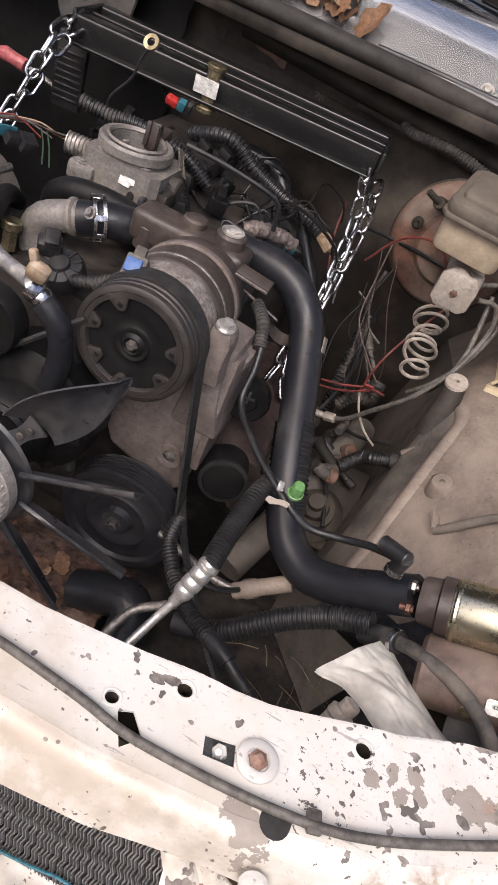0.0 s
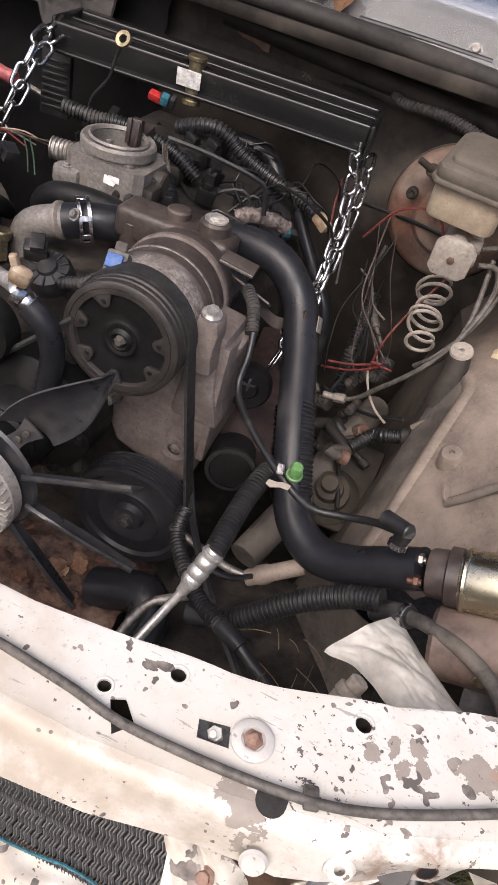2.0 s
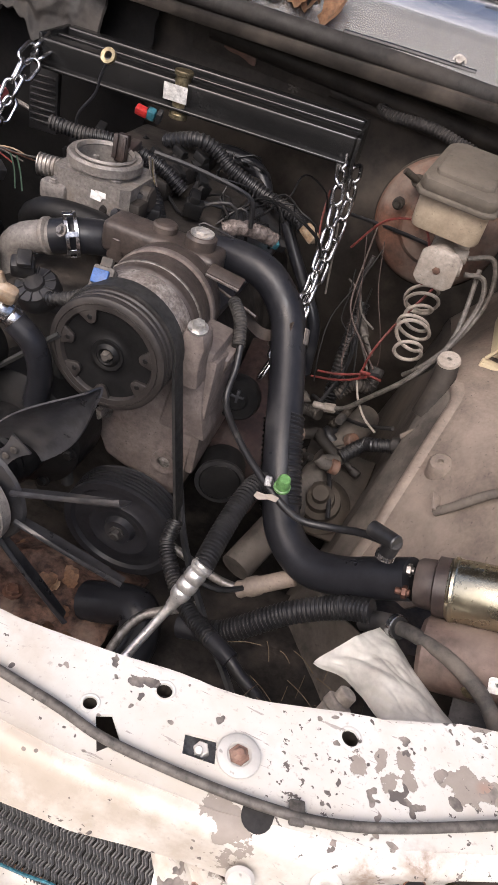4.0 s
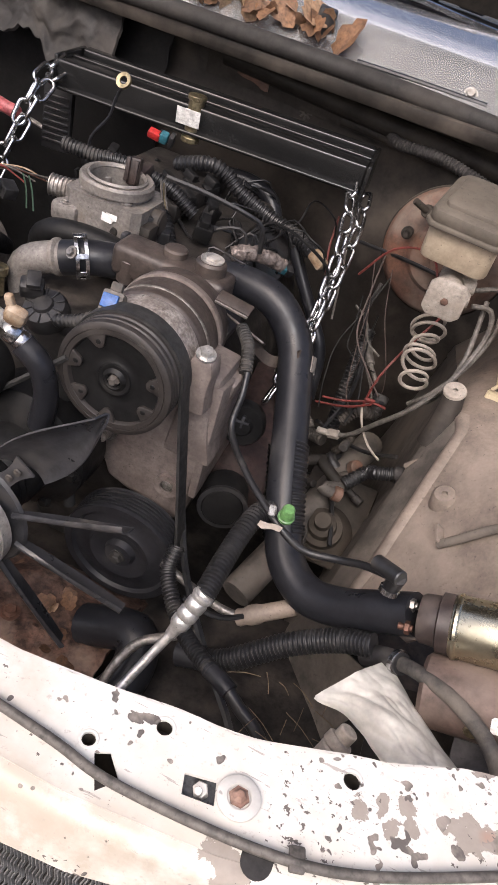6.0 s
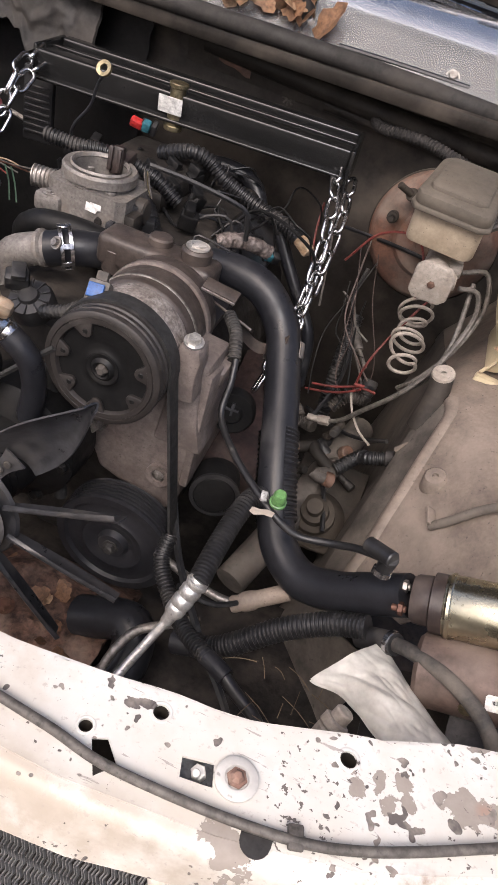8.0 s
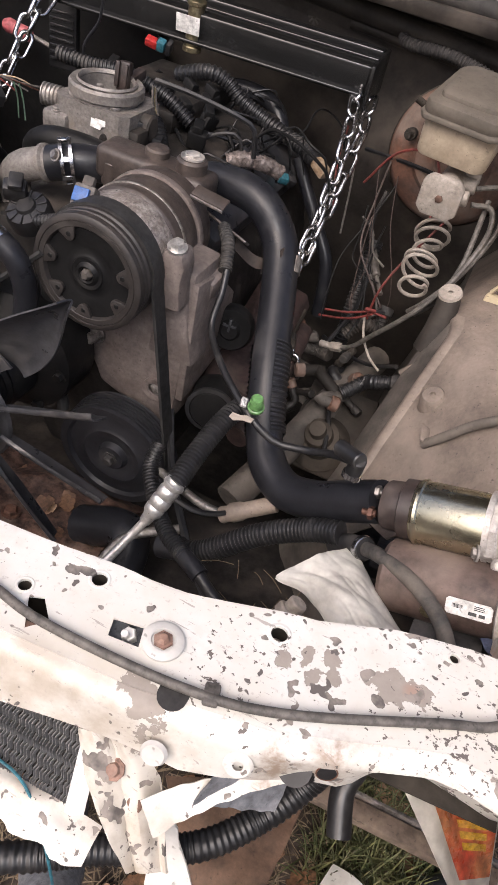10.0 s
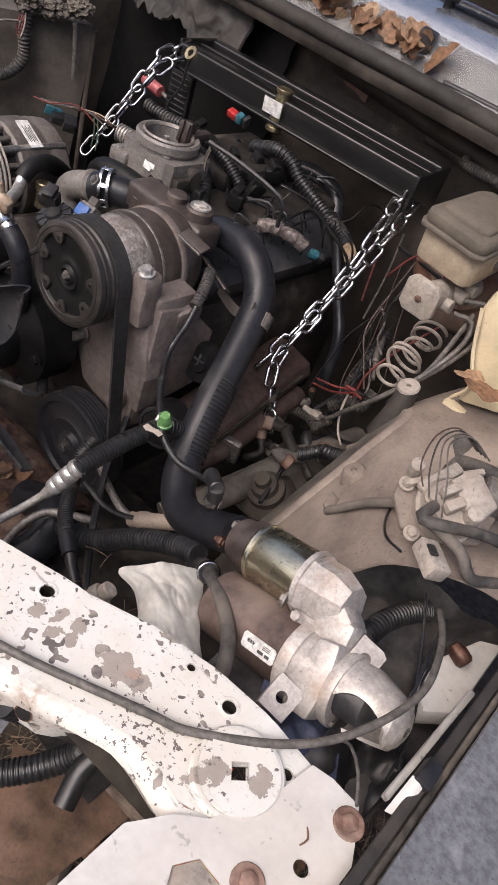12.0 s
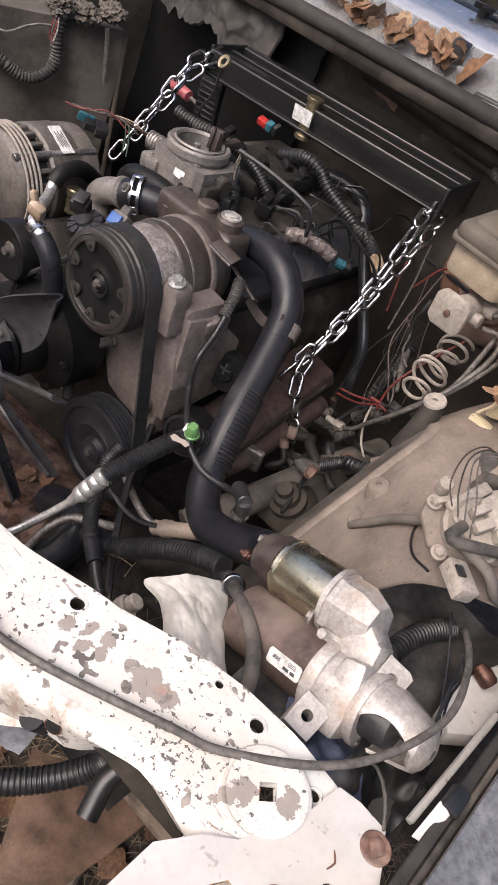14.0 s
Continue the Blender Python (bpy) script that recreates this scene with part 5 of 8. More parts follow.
# pressure line with corrugated guard, crimped sleeve and steel pipe
pl = thing("pressure_line", "black corrugated line with a crimped alloy sleeve", "hose")
part("guard", tube([(-0.088, 0.405, 0.698), (-0.098, 0.385, 0.706), (-0.105, 0.345, 0.704), (-0.109, 0.29, 0.694), (-0.110, 0.244, 0.684)], 0.0122, 16, 0.008, 0.0052, 0.0013), "plastic", pl)
SL = basis((-0.1085, 0.248, 0.690), (-0.015, -0.026, -0.042)) @ Matrix.Diagonal((0.82, 0.82, 1, 1))
sleeve = part("sleeve", lathe([(0, 0), (0.0145, 0), (0.0152, 0.003), (0.0152, 0.010), (0.0132, 0.0125), (0.0152, 0.015), (0.0152, 0.024), (0.0132, 0.0265), (0.0152, 0.029), (0.0152, 0.038), (0.0132, 0.0405), (0.0148, 0.043), (0.0142, 0.050), (0.010, 0.056), (0.0085, 0.066), (0, 0.066)], 24, SL), "zinc", pl, "crimped ribbed alloy sleeve")
part("crimp_ring", lathe([(0.0150, 0.004), (0.0163, 0.005), (0.0163, 0.008), (0.0150, 0.009)], 24, SL, True), "zinc", sleeve)
part("pipe", tube([(-0.125, 0.218, 0.642), (-0.137, 0.196, 0.618), (-0.150, 0.165, 0.594), (-0.163, 0.125, 0.57), (-0.18, 0.08, 0.48)], 0.0056, 12), "zinc", pl, "bare steel pipe")
part("second_pipe", tube([(-0.115, 0.30, 0.54), (-0.15, 0.275, 0.535), (-0.174, 0.262, 0.522), (-0.192, 0.236, 0.49), (-0.205, 0.20, 0.42)], 0.0065, 12), "steel", pl, "bare steel pipe")

sv = thing("service_line", "thin black steel line with a green valve cap", "pipe")
part("pipe", tube([(-0.222, 0.5457, 0.8488), (-0.1933, 0.5046, 0.8391), (-0.1809, 0.4739, 0.8025), (-0.1755, 0.444, 0.7638), (-0.1312, 0.3916, 0.7518), (-0.0747, 0.3445, 0.7444), (-0.0449, 0.3353, 0.7318), (-0.0228, 0.3375, 0.7245), (0.015, 0.3369, 0.7356), (0.0412, 0.3213, 0.7588), (0.0672, 0.2977, 0.7825)], 0.0046, 12), "plastic", sv)
part("wrap", tube([(-0.222, 0.5457, 0.8488), (-0.2, 0.515, 0.8426), (-0.1877, 0.4883, 0.8219)], 0.0085, 12, 0.008, 0.005, 0.0007), "old_rubber", sv)
part("valve_cap", lathe([(0, 0.016), (0.0062, 0.016), (0.0075, 0.014), (0.0085, 0.001), (0.010, 0.0), (0.010, -0.003), (0.005, -0.006), (0, -0.006)], 20, basis((-0.062, 0.332, 0.768), (0.02, -0.25, 1))), "green", sv, "bright green valve cap")
part("paper_tie", prism([(-0.015, -0.002), (-0.009, -0.006), (0.002, -0.004), (0.012, -0.006), (0.015, 0.0), (0.006, 0.003), (-0.002, 0.002), (-0.012, 0.004)], 0.0012, pose(-0.0755, 0.3315, 0.7442, 25, -8, 12), 0), "pale", sv, "torn pale paper tie")
part("paper_tag", box((0.009, 0.013, 0.003), pose(-0.0800, 0.343, 0.757, 40, 10, 20), 0.0012, 1), "foil_bright", sv, "small crumpled foil tag")
part("end_cap", join(drum((0.046, 0.303, 0.789), (0.074, 0.280, 0.802), 0.0092, 18), drum((0.071, 0.283, 0.802), (0.070, 0.288, 0.778), 0.0092, 18)), "plastic", sv, "black elbow plug")
part("end_clip", lathe([(0.0078, 0), (0.0108, 0.001), (0.0108, 0.007), (0.0078, 0.008)], 20, basis((0.070, 0.289, 0.777), (0, -0.3, -1)), True), "chrome", sv, "bright ring clip")

lc = thing("loom_conduit", "black corrugated wiring conduit", "conduit")
part("conduit", tube([(-0.115, 0.25, 0.56), (-0.065, 0.25, 0.583), (-0.002, 0.272, 0.637), (0.05, 0.282, 0.672), (0.085, 0.278, 0.694)], 0.0135, 14, 0.008, 0.0052, 0.0011), "plastic", lc)
part("tape_wrap", tube([(-0.118, 0.25, 0.558), (-0.10, 0.25, 0.566), (-0.088, 0.25, 0.572)], 0.0155, 14), "rubber", lc, "black tape wrap")
lead = thing("battery_lead", "scuffed black battery lead with a clamp ring", "cable")
part("boot", tube([(0.0807, 0.2797, 0.6721), (0.1003, 0.2727, 0.6897), (0.1166, 0.2598, 0.7077)], 0.0125, 16), "plastic", lead)
part("lead", tube([(0.1128, 0.2636, 0.7034), (0.132, 0.2457, 0.7227), (0.168, 0.2213, 0.7363), (0.202, 0.1912, 0.7401), (0.223, 0.1604, 0.7318), (0.2324, 0.1357, 0.711), (0.236, 0.11, 0.66)], 0.0082, 14), "old_rubber", lead)
part("clamp_ring", lathe([(0.0115, 0), (0.0145, 0.001), (0.0145, 0.007), (0.0115, 0.008)], 24, basis((0.1109, 0.2654, 0.7013), (0.02, -0.018, 0.017)), True), "chrome", lead, "bright ring clamp")

lower = thing("lower_loom", "dark corrugated hose running down to a connector", "hose")
part("guard", tube([(-0.176, 0.335, 0.640), (-0.173, 0.31, 0.616), (-0.139, 0.27, 0.601), (-0.104, 0.235, 0.606), (-0.066, 0.208, 0.616)], 0.0098, 14, 0.008, 0.0048, 0.001), "plastic", lower)
part("collar", tube([(-0.072, 0.212, 0.614), (-0.055, 0.202, 0.618), (-0.040, 0.194, 0.618)], 0.0108, 14), "rubber", lower)
part("tail", tube([(-0.044, 0.196, 0.618), (-0.025, 0.186, 0.612), (0.008, 0.172, 0.600), (0.03, 0.155, 0.57)], 0.0078, 12), "plastic", lower)
cold = thing("coolant_pipe", "dusty beige coupling on a thin pipe", "pipe")
part("pipe", tube([(-0.1996, 0.3739, 0.5505), (-0.111, 0.3389, 0.5626), (-0.0684, 0.331, 0.57)], 0.006, 10), "steel", cold)
part("coupling", lathe([(0, 0), (0.010, 0), (0.012, 0.004), (0.011, 0.012), (0.0135, 0.018), (0.0135, 0.03), (0.0115, 0.036), (0.0115, 0.08), (0, 0.08)], 20, basis((-0.073, 0.332, 0.565), (0.05, 0.019, 0.032))), "dust_paint", cold, "dusty beige coupling")
wire([(-0.2084, 0.4285, 0.613), (-0.1605, 0.3554, 0.5768), (-0.0926, 0.282, 0.5407), (-0.0242, 0.2236, 0.5036), (0.0251, 0.1832, 0.4351)], 0.0055, "plastic", "thin black rubber pipe in the dark bay", "thin pipes", "vacuum_pipe")
wire([(-0.1427, 0.2968, 0.6007), (-0.0921, 0.3098, 0.5795), (-0.0407, 0.3542, 0.5767), (0.0012, 0.4136, 0.5729)], 0.004, "plastic", "thin black rubber pipe in the dark bay", "thin pipes", "vacuum_pipe")
solid("drain_fitting", join(drum((0.062, 0.115, 0.69), (0.0700, 0.128, 0.716), 0.0125, 12), drum((0.0700, 0.128, 0.714), (0.074, 0.1345, 0.722), 0.0140, 14), drum((0.074, 0.1345, 0.721), (0.0775, 0.140, 0.732), 0.0095, 14)), "pale", "dusty beige threaded plastic fitting", "fitting")

# hose bracket strap, guard strip and clamp on the thick hose
def split_sleeve(points, r, gap_dir, gap, pitch):
    """A slit corrugated sleeve lying round a hose, open towards gap_dir."""
    line = spline(points, pitch / 4)
    bm, rings = bmesh.new(), []
    for i, c in enumerate(line):
        d = (line[min(i + 1, len(line) - 1)] - line[max(i - 1, 0)]).normalized()
        g = (V(gap_dir) - d * d.dot(V(gap_dir))).normalized()
        s = d.cross(g)
        q = r + (0.0022 if (i // 2) % 2 else 0.0)
        rings.append([bm.verts.new(c + q * (math.cos(a) * g + math.sin(a) * s)) for a in np.linspace(radians(gap), radians(360 - gap), 26)])
    for a, b in zip(rings, rings[1:]):
        for k in range(25):
            bm.faces.new((a[k], a[k + 1], b[k + 1], b[k]))
    return bm


part("slit_sleeve", split_sleeve([(-0.1035, 0.489, 0.745), (-0.0928, 0.4645, 0.7269), (-0.069, 0.416, 0.685), (-0.058, 0.398, 0.671)], 0.0258, (-0.62, -0.5, 0.58), 58, 0.0064), "plastic", big, "black slit corrugated sleeve")
strap = thing("hose_strap", "bent dark steel strap holding the thick hose", "bracket")
part("strap", sheet(lambda u, v: V((-0.146, 0.581, 0.818)) + 0.0285 * (math.cos(radians(-150 + 190 * u)) * V((0.95, 0.25, 0.15)) + math.sin(radians(-150 + 190 * u)) * V((0.1, -0.72, 0.68))) + V((0.25, -0.6, -0.75)) * 0.022 * v, 16, 3, 0.0015), "steel", strap)
part("arm", box((0.07, 0.018, 0.004), pose(-0.2215, 0.56, 0.8398, -35, 12, -10), 0.0012), "cast_brown", strap)
solid("saddle_clip", sheet(lambda u, v: V((-0.208 + 0.070 * u, 0.558 + 0.016 * math.sin(math.pi * u) + 0.004 * v, 0.817 + 0.010 * u - 0.030 * math.sin(math.pi * u) + 0.016 * v)), 20, 4, 0.0022), "cast_brown", "curved oily steel clip beside the upper hose", "clip")
clampU = thing("hose_clamp", "bright steel screw clamp on the upper hose", "clamp")
CM = basis((-0.468, 0.546, 0.853), (0.05, 0.037, 0.009))
for o in (-0.0065, 0.0065):
    part("band_rail", lathe([(0.0255, o - 0.0024), (0.0312, o - 0.0024), (0.0312, o + 0.0024), (0.0255, o + 0.0024)], 36, CM, True), "chrome", clampU)
for deg in (-150, -100, -38, 12, 60, 130):
    part("cross_bar", box((0.003, 0.008, 0.017), CM @ Matrix.Rotation(radians(deg), 4, "Z") @ Matrix.Translation((0.0298, 0, 0)), 0.0008, 1), "chrome", clampU)
bolt("clamp_screw", (-0.466, 0.517, 0.87), (-0.3, -0.8, 0.5), 0.006, 0.006, "steel", clampU)
solid("outlet_bolt", join(drum((-0.5672, 0.4994, 0.7714), (-0.5675, 0.502, 0.8067), 0.011, 6), drum((-0.5674, 0.5016, 0.8017), (-0.5675, 0.5026, 0.8158), 0.014, 16)), "brass", "rusty hexagonal bolt on the outlet housing", "bolt")

# ---- front of the engine: valve, connectors, pipes ----
egr = thing("vacuum_valve", "black round vacuum valve with ribbed cap and plug", "valve")
EM = basis((-0.4518, 0.4407, 0.8204), (-0.1, -0.45, 0.88))
part("cap", lathe([(0, 0.016), (0.012, 0.016), (0.014, 0.012), (0.027, 0.010), (0.030, 0.004), (0.030, -0.012), (0, -0.014)], 36, EM), "plastic", egr)
for k in range(10):
    a = 2 * math.pi * k / 10
    part("rib", box((0.014, 0.002, 0.004), EM @ Matrix.Translation((0.0205 * math.cos(a), 0.0205 * math.sin(a), 0.011)) @ Matrix.Rotation(a, 4, "Z"), 0.0005, 1), "plastic", egr)
part("plug", join(box((0.03, 0.022, 0.022), pose(-0.4749, 0.4426, 0.8436, 20, 0, 30), 0.004), box((0.018, 0.026, 0.008), pose(-0.4702, 0.4386, 0.858, 20, 0, 30), 0.002)), "plastic", egr)
part("lead", tube([(-0.4255, 0.4209, 0.8266), (-0.3909, 0.4167, 0.843), (-0.3631, 0.4178, 0.8621)], 0.008, 10, 0.008, 0.006, 0.001), "plastic", egr)
bc = thing("blue_connector", "grey plug with a bright blue lock", "connector", "electrical connectors")
part("plug_body", box((0.026, 0.020, 0.028), pose(-0.344, 0.4035, 0.893, -40, 0, 8), 0.003), "wire", bc)
part("lock", box((0.019, 0.006, 0.017), pose(-0.344, 0.3945, 0.9005, -40, 0, 8), 0.0015), "blue", bc, "bright blue lock")
part("latch", box((0.014, 0.010, 0.020), pose(-0.346, 0.413, 0.905, -40, 0, 8), 0.002), "grey_dust", bc)


def plug(at, mat, label, turn=0, size=(0.022, 0.016, 0.014)):
    ob = thing("wire_connector", label, "connector", "electrical connectors")
    part("plug_body", box(size, pose(*at, 20, 10, turn), 0.003), mat, ob)
    part("collar", box((size[0] * 0.6, size[1] * 1.15, size[2] * 1.15), pose(at[0] + 0.012, at[1] + 0.006, at[2] - 0.002, 20, 10, turn), 0.002), "plastic", ob)
    return ob


plug((-0.548, 0.904, 0.925), "red", "red and teal plug on the intake", 10)
plug((-0.53, 0.905, 0.925), "teal", "red and teal plug on the intake", 10, (0.014, 0.016, 0.018))
plug((-0.265, 0.90, 0.785), "teal", "teal plug hanging on a short lead", 40)
plug((-0.607, 0.553, 0.900), "plastic", "dark plug with teal edge among wires", 60, (0.034, 0.02, 0.016))
part("teal_edge", box((0.026, 0.004, 0.016), pose(-0.617, 0.542, 0.909, 20, 10, 60), 0.001), "teal", bpy.data.objects["wire_connector.003"])
plug((-0.0241, 0.7771, 0.6802), "dull_red", "red wire joint in the corner", 30, (0.03, 0.006, 0.006))
solid("tan_connector", box((0.035, 0.022, 0.02), pose(-0.2129, 0.9315, 0.8127, 0, 25, -25), 0.005), "tan", "tan taped end of the wiring conduit", "connector")
solid("taped_joint", join(box((0.026, 0.017, 0.026), pose(-0.4182, 0.3244, 0.8801, 20, 20, 20), 0.009), box((0.010, 0.009, 0.022), pose(-0.4244, 0.323, 0.895, 10, -10, 10), 0.003)), "tan", "tan tape wrapped round a hose joint", "tape")

acp = thing("aircon_pipe", "bare aluminium pipe joining a black hose", "pipe")
part("pipe", tube([(-0.5808, 0.470, 0.8235), (-0.575, 0.460, 0.810), (-0.553, 0.437, 0.810), (-0.505, 0.392, 0.828), (-0.4528, 0.3521, 0.848), (-0.4239, 0.3263, 0.8628)], 0.0092, 16), "zinc", acp)
part("elbow_hose", tube([(-0.5800, 0.468, 0.8200), (-0.5835, 0.484, 0.835), (-0.590, 0.510, 0.8380), (-0.600, 0.540, 0.828), (-0.612, 0.58, 0.80)], 0.0135, 16), "cable_black", acp, "black rubber elbow hose")
part("ferrule", lathe([(0, 0), (0.013, 0), (0.0135, 0.012), (0.012, 0.014), (0.0135, 0.018), (0.012, 0.024), (0, 0.024)], 20, basis((-0.4288, 0.3279, 0.8566), (0.02, 0.004, -0.012))), "chrome", acp)
part("hose", tube([(-0.4117, 0.3298, 0.8443), (-0.3884, 0.333, 0.8218), (-0.3808, 0.337, 0.781), (-0.3872, 0.3385, 0.7303)], 0.015, 16), "rubber", acp)
solid("idler_belt", tube([(-0.4475, 0.3359, 0.7559), (-0.3632, 0.346, 0.8392)], 0.004, 6), "belt", "black belt edge between idler and compressor", "belt")
hose("bypass_hose", [(-0.585, 0.63, 0.79), (-0.568, 0.612, 0.826), (-0.5317, 0.603, 0.847), (-0.47, 0.615, 0.846), (-0.41, 0.64, 0.82)], 0.019, "cable_black", "black rubber bypass hose behind the outlet")

# ---- harness and looms over the engine ----
hose("engine_loom", [(-0.52, 0.955, 0.872), (-0.46, 0.955, 0.893), (-0.425, 0.965, 0.884), (-0.3927, 0.9688, 0.8614), (-0.335, 0.975, 0.838), (-0.2656, 0.962, 0.824), (-0.226, 0.940, 0.816)], 0.0128, "plastic", "fat black corrugated loom across the engine", "conduit", ribs=0.008, rib_depth=0.0013)
hose("heater_hose", [(-0.52, 1.05, 0.83), (-0.43, 1.07, 0.85), (-0.36, 1.07, 0.83), (-0.32, 1.03, 0.76), (-0.31, 1.0, 0.66)], 0.016, "rubber", "black rubber heater hose near the firewall")
hose("heater_hose", [(-0.268, 0.975, 0.80), (-0.235, 0.96, 0.755), (-0.19, 0.94, 0.70), (-0.152, 0.921, 0.645), (-0.14, 0.91, 0.55)], 0.012, "rubber", "black rubber heater hose near the firewall")
hose("ribbed_conduit", [(-0.0824, 0.9602, 0.7116), (-0.0809, 0.9317, 0.6627), (-0.0784, 0.8974, 0.604), (-0.0734, 0.8717, 0.5246)], 0.013, "plastic", "dark ribbed conduit hanging by the firewall", "conduit", ribs=0.007, rib_depth=0.001)
hose("throttle_loom", [(-0.4699, 0.7601, 0.8716), (-0.4355, 0.7387, 0.8577), (-0.4062, 0.7113, 0.8289), (-0.3815, 0.6943, 0.8046)], 0.012, "plastic", "black corrugated loom by the throttle body", "conduit", ribs=0.006, rib_depth=0.001)
hose("rear_loom", [(-0.6399, 0.7643, 0.9072), (-0.5895, 0.7784, 0.9011), (-0.5389, 0.7978, 0.8998), (-0.4684, 0.811, 0.8837), (-0.4179, 0.8183, 0.8527)], 0.011, "plastic", "black corrugated loom behind the throttle body", "conduit", ribs=0.006, rib_depth=0.001)
wire([(-0.4397, 0.727, 0.9313), (-0.3812, 0.7429, 0.9241), (-0.3106, 0.7592, 0.9098), (-0.2853, 0.765, 0.8962), (-0.2798, 0.7671, 0.8556)], 0.0042, "plastic", "thin black steel line over the engine", "thin pipes", "fuel_pipe")
dip = thing("dipstick", "thin wire dipstick with a brass ring handle", "dipstick")
part("rod", tube([(-0.536, 0.742, 1.026), (-0.55, 0.752, 1.005), (-0.565, 0.765, 0.97), (-0.60, 0.78, 0.925), (-0.61, 0.80, 0.88)], 0.0022, 8), "black_metal", dip)
part("ring", lathe([(0.006, -0.002), (0.0115, -0.0025), (0.0115, 0.0025), (0.006, 0.002)], 24, basis((-0.533, 0.737, 1.036), (-0.1, -0.8, 0.5)), True), "brass", dip, "brass ring handle")

rnd = random.Random(4)
for k in range(26):
    x0, y0 = rnd.uniform(-0.62, -0.28), rnd.uniform(0.72, 0.98)
    pts = [(x0, y0, 0.86)]
    pts[0] = (x0, y0, 0.81)
    for j in range(4):
        x0 += rnd.uniform(-0.015, 0.05)
        y0 += rnd.uniform(-0.035, 0.045)
        pts.append((x0, y0, 0.846 + rnd.uniform(-0.015, 0.022)))
    pts.append((x0 + 0.01, y0 + 0.01, 0.80))
    wire(pts, rnd.choice((0.0015, 0.002, 0.003)), rnd.choice(("cable_black", "cable_black", "cable_black", "plastic")), "dark wires tangled over the intake")
for k in range(15):
    x0, y0 = -0.50 + rnd.uniform(-0.13, 0.13), 0.85 + rnd.uniform(-0.09, 0.12)
    solid("injector_plug", join(box((0.03, 0.02, 0.03), pose(x0, y0, 0.855, 15, rnd.uniform(-20, 20), rnd.uniform(0, 90)), 0.004), box((0.016, 0.026, 0.016), pose(x0, y0, 0.873, 15, 10, rnd.uniform(0, 90)), 0.003)), "cable_black", "black electrical plug on the intake", "connector", "intake plugs")
for k in range(4):
    o = V((-0.447 + 0.004 * k, 0.735 - 0.003 * k, 0.90))
    wire([o + V((-0.012, 0.02, 0.012)), o, o + V((0.012, -0.012, -0.012))], 0.0012, ("wire", "grey_dust", "brass", "wire")[k], "thin bare wires leaving the loom")
for k, mat in enumerate(("dull_red", "wire", "copper", "wire", "plastic", "plastic", "plastic", "tan")):
    o = V((-0.70 + 0.008 * k, 0.60 + 0.010 * k, 0.885))
    wire([o + V((-0.05, 0.0, -0.01)), o, o + V((0.035, 0.03, 0.010 - 0.004 * k)), o + V((0.07, 0.05 + 0.006 * k, -0.012))], 0.0013, mat, "thin coloured wires by the alternator")
for k in range(2):
    wire([(-0.62 + 0.01 * k, 0.63, 0.895), (-0.612 + 0.01 * k, 0.628, 0.875), (-0.605 + 0.012 * k, 0.62, 0.85)], 0.0012, "dull_green", "thin green wire by the throttle body")
wrapped = tube([(-0.330, 0.785, 0.828), (-0.31, 0.795, 0.836), (-0.2917, 0.8037, 0.8358), (-0.272, 0.815, 0.833), (-0.250, 0.828, 0.822)], 0.0125, 28, 0.0018)
for v in wrapped.verts:
    d = noise.noise_vector(v.co * 130.0) * 0.0028 + noise.noise_vector(v.co * 320.0) * 0.0012
    v.co += d
solid("foil_heat_wrap", wrapped, "foil", "crumpled dull foil heat wrap on a pipe", "wrap")

# ---- dark corner between engine and inner fender ----
man = thing("exhaust_manifold", "rusty exhaust manifold and heat shield under the hose", "manifold")
shield = part("shield", prism([(-0.055, -0.025), (0.03, -0.03), (0.045, -0.012), (0.035, 0.012), (-0.03, 0.028), (-0.055, 0.02)], 0.30, basis((-0.160, 0.55, 0.578), (-0.10, 1, 0.10), (1, 0, 0)) @ Matrix.Diagonal((1, -1, 1, 1)), 0.004), "shield", man)
part("seam", tube([(-0.118, 0.56, 0.577), (-0.132, 0.68, 0.590), (-0.146, 0.82, 0.603)], 0.004, 8), "left_paint", shield)
part("pipe", tube([(-0.13, 0.52, 0.53), (-0.125, 0.60, 0.535), (-0.13, 0.70, 0.55), (-0.14, 0.82, 0.56)], 0.02, 14), "shield", man)
part("flange", box((0.10, 0.015, 0.05), pose(-0.1425, 0.5931, 0.5419, 10, 0, 15), 0.004), "steel", man)
solid("frame_rail", tube([(-0.0965, 0.4473, 0.4698), (-0.058, 0.5698, 0.5077), (-0.0294, 0.6917, 0.5356), (0.0056, 0.8524, 0.5458)], 0.026, 14), "dust_dark", "dusty brown frame rail beside the engine", "car frame")
mnt = thing("engine_mount", "dusty round suspension bush and cup", "mount")
MM = basis((-0.0116, 0.6142, 0.5049), (-0.1, -0.5, 0.8))
part("cup", lathe([(0, 0.0), (0.045, 0.0), (0.05, 0.006), (0.045, 0.012), (0.034, 0.02), (0.033, 0.035), (0.024, 0.04), (0.022, 0.055), (0.014, 0.06), (0.013, 0.075), (0, 0.077)], 32, MM), "left_paint", mnt)
part("plate", box((0.12, 0.16, 0.012), MM @ Matrix.Translation((0.0, 0.03, -0.008)), 0.004), "left_paint", mnt)
fil = thing("oil_filter", "black ribbed canister beside the engine front", "filter")
part("canister", lathe([(0, 0.03), (0.028, 0.028), (0.034, 0.02), (0.034, -0.02), (0, -0.025)], 28, basis((-0.1623, 0.4691, 0.6255), (0.25, -0.95, 0.12))), "clutch", fil)
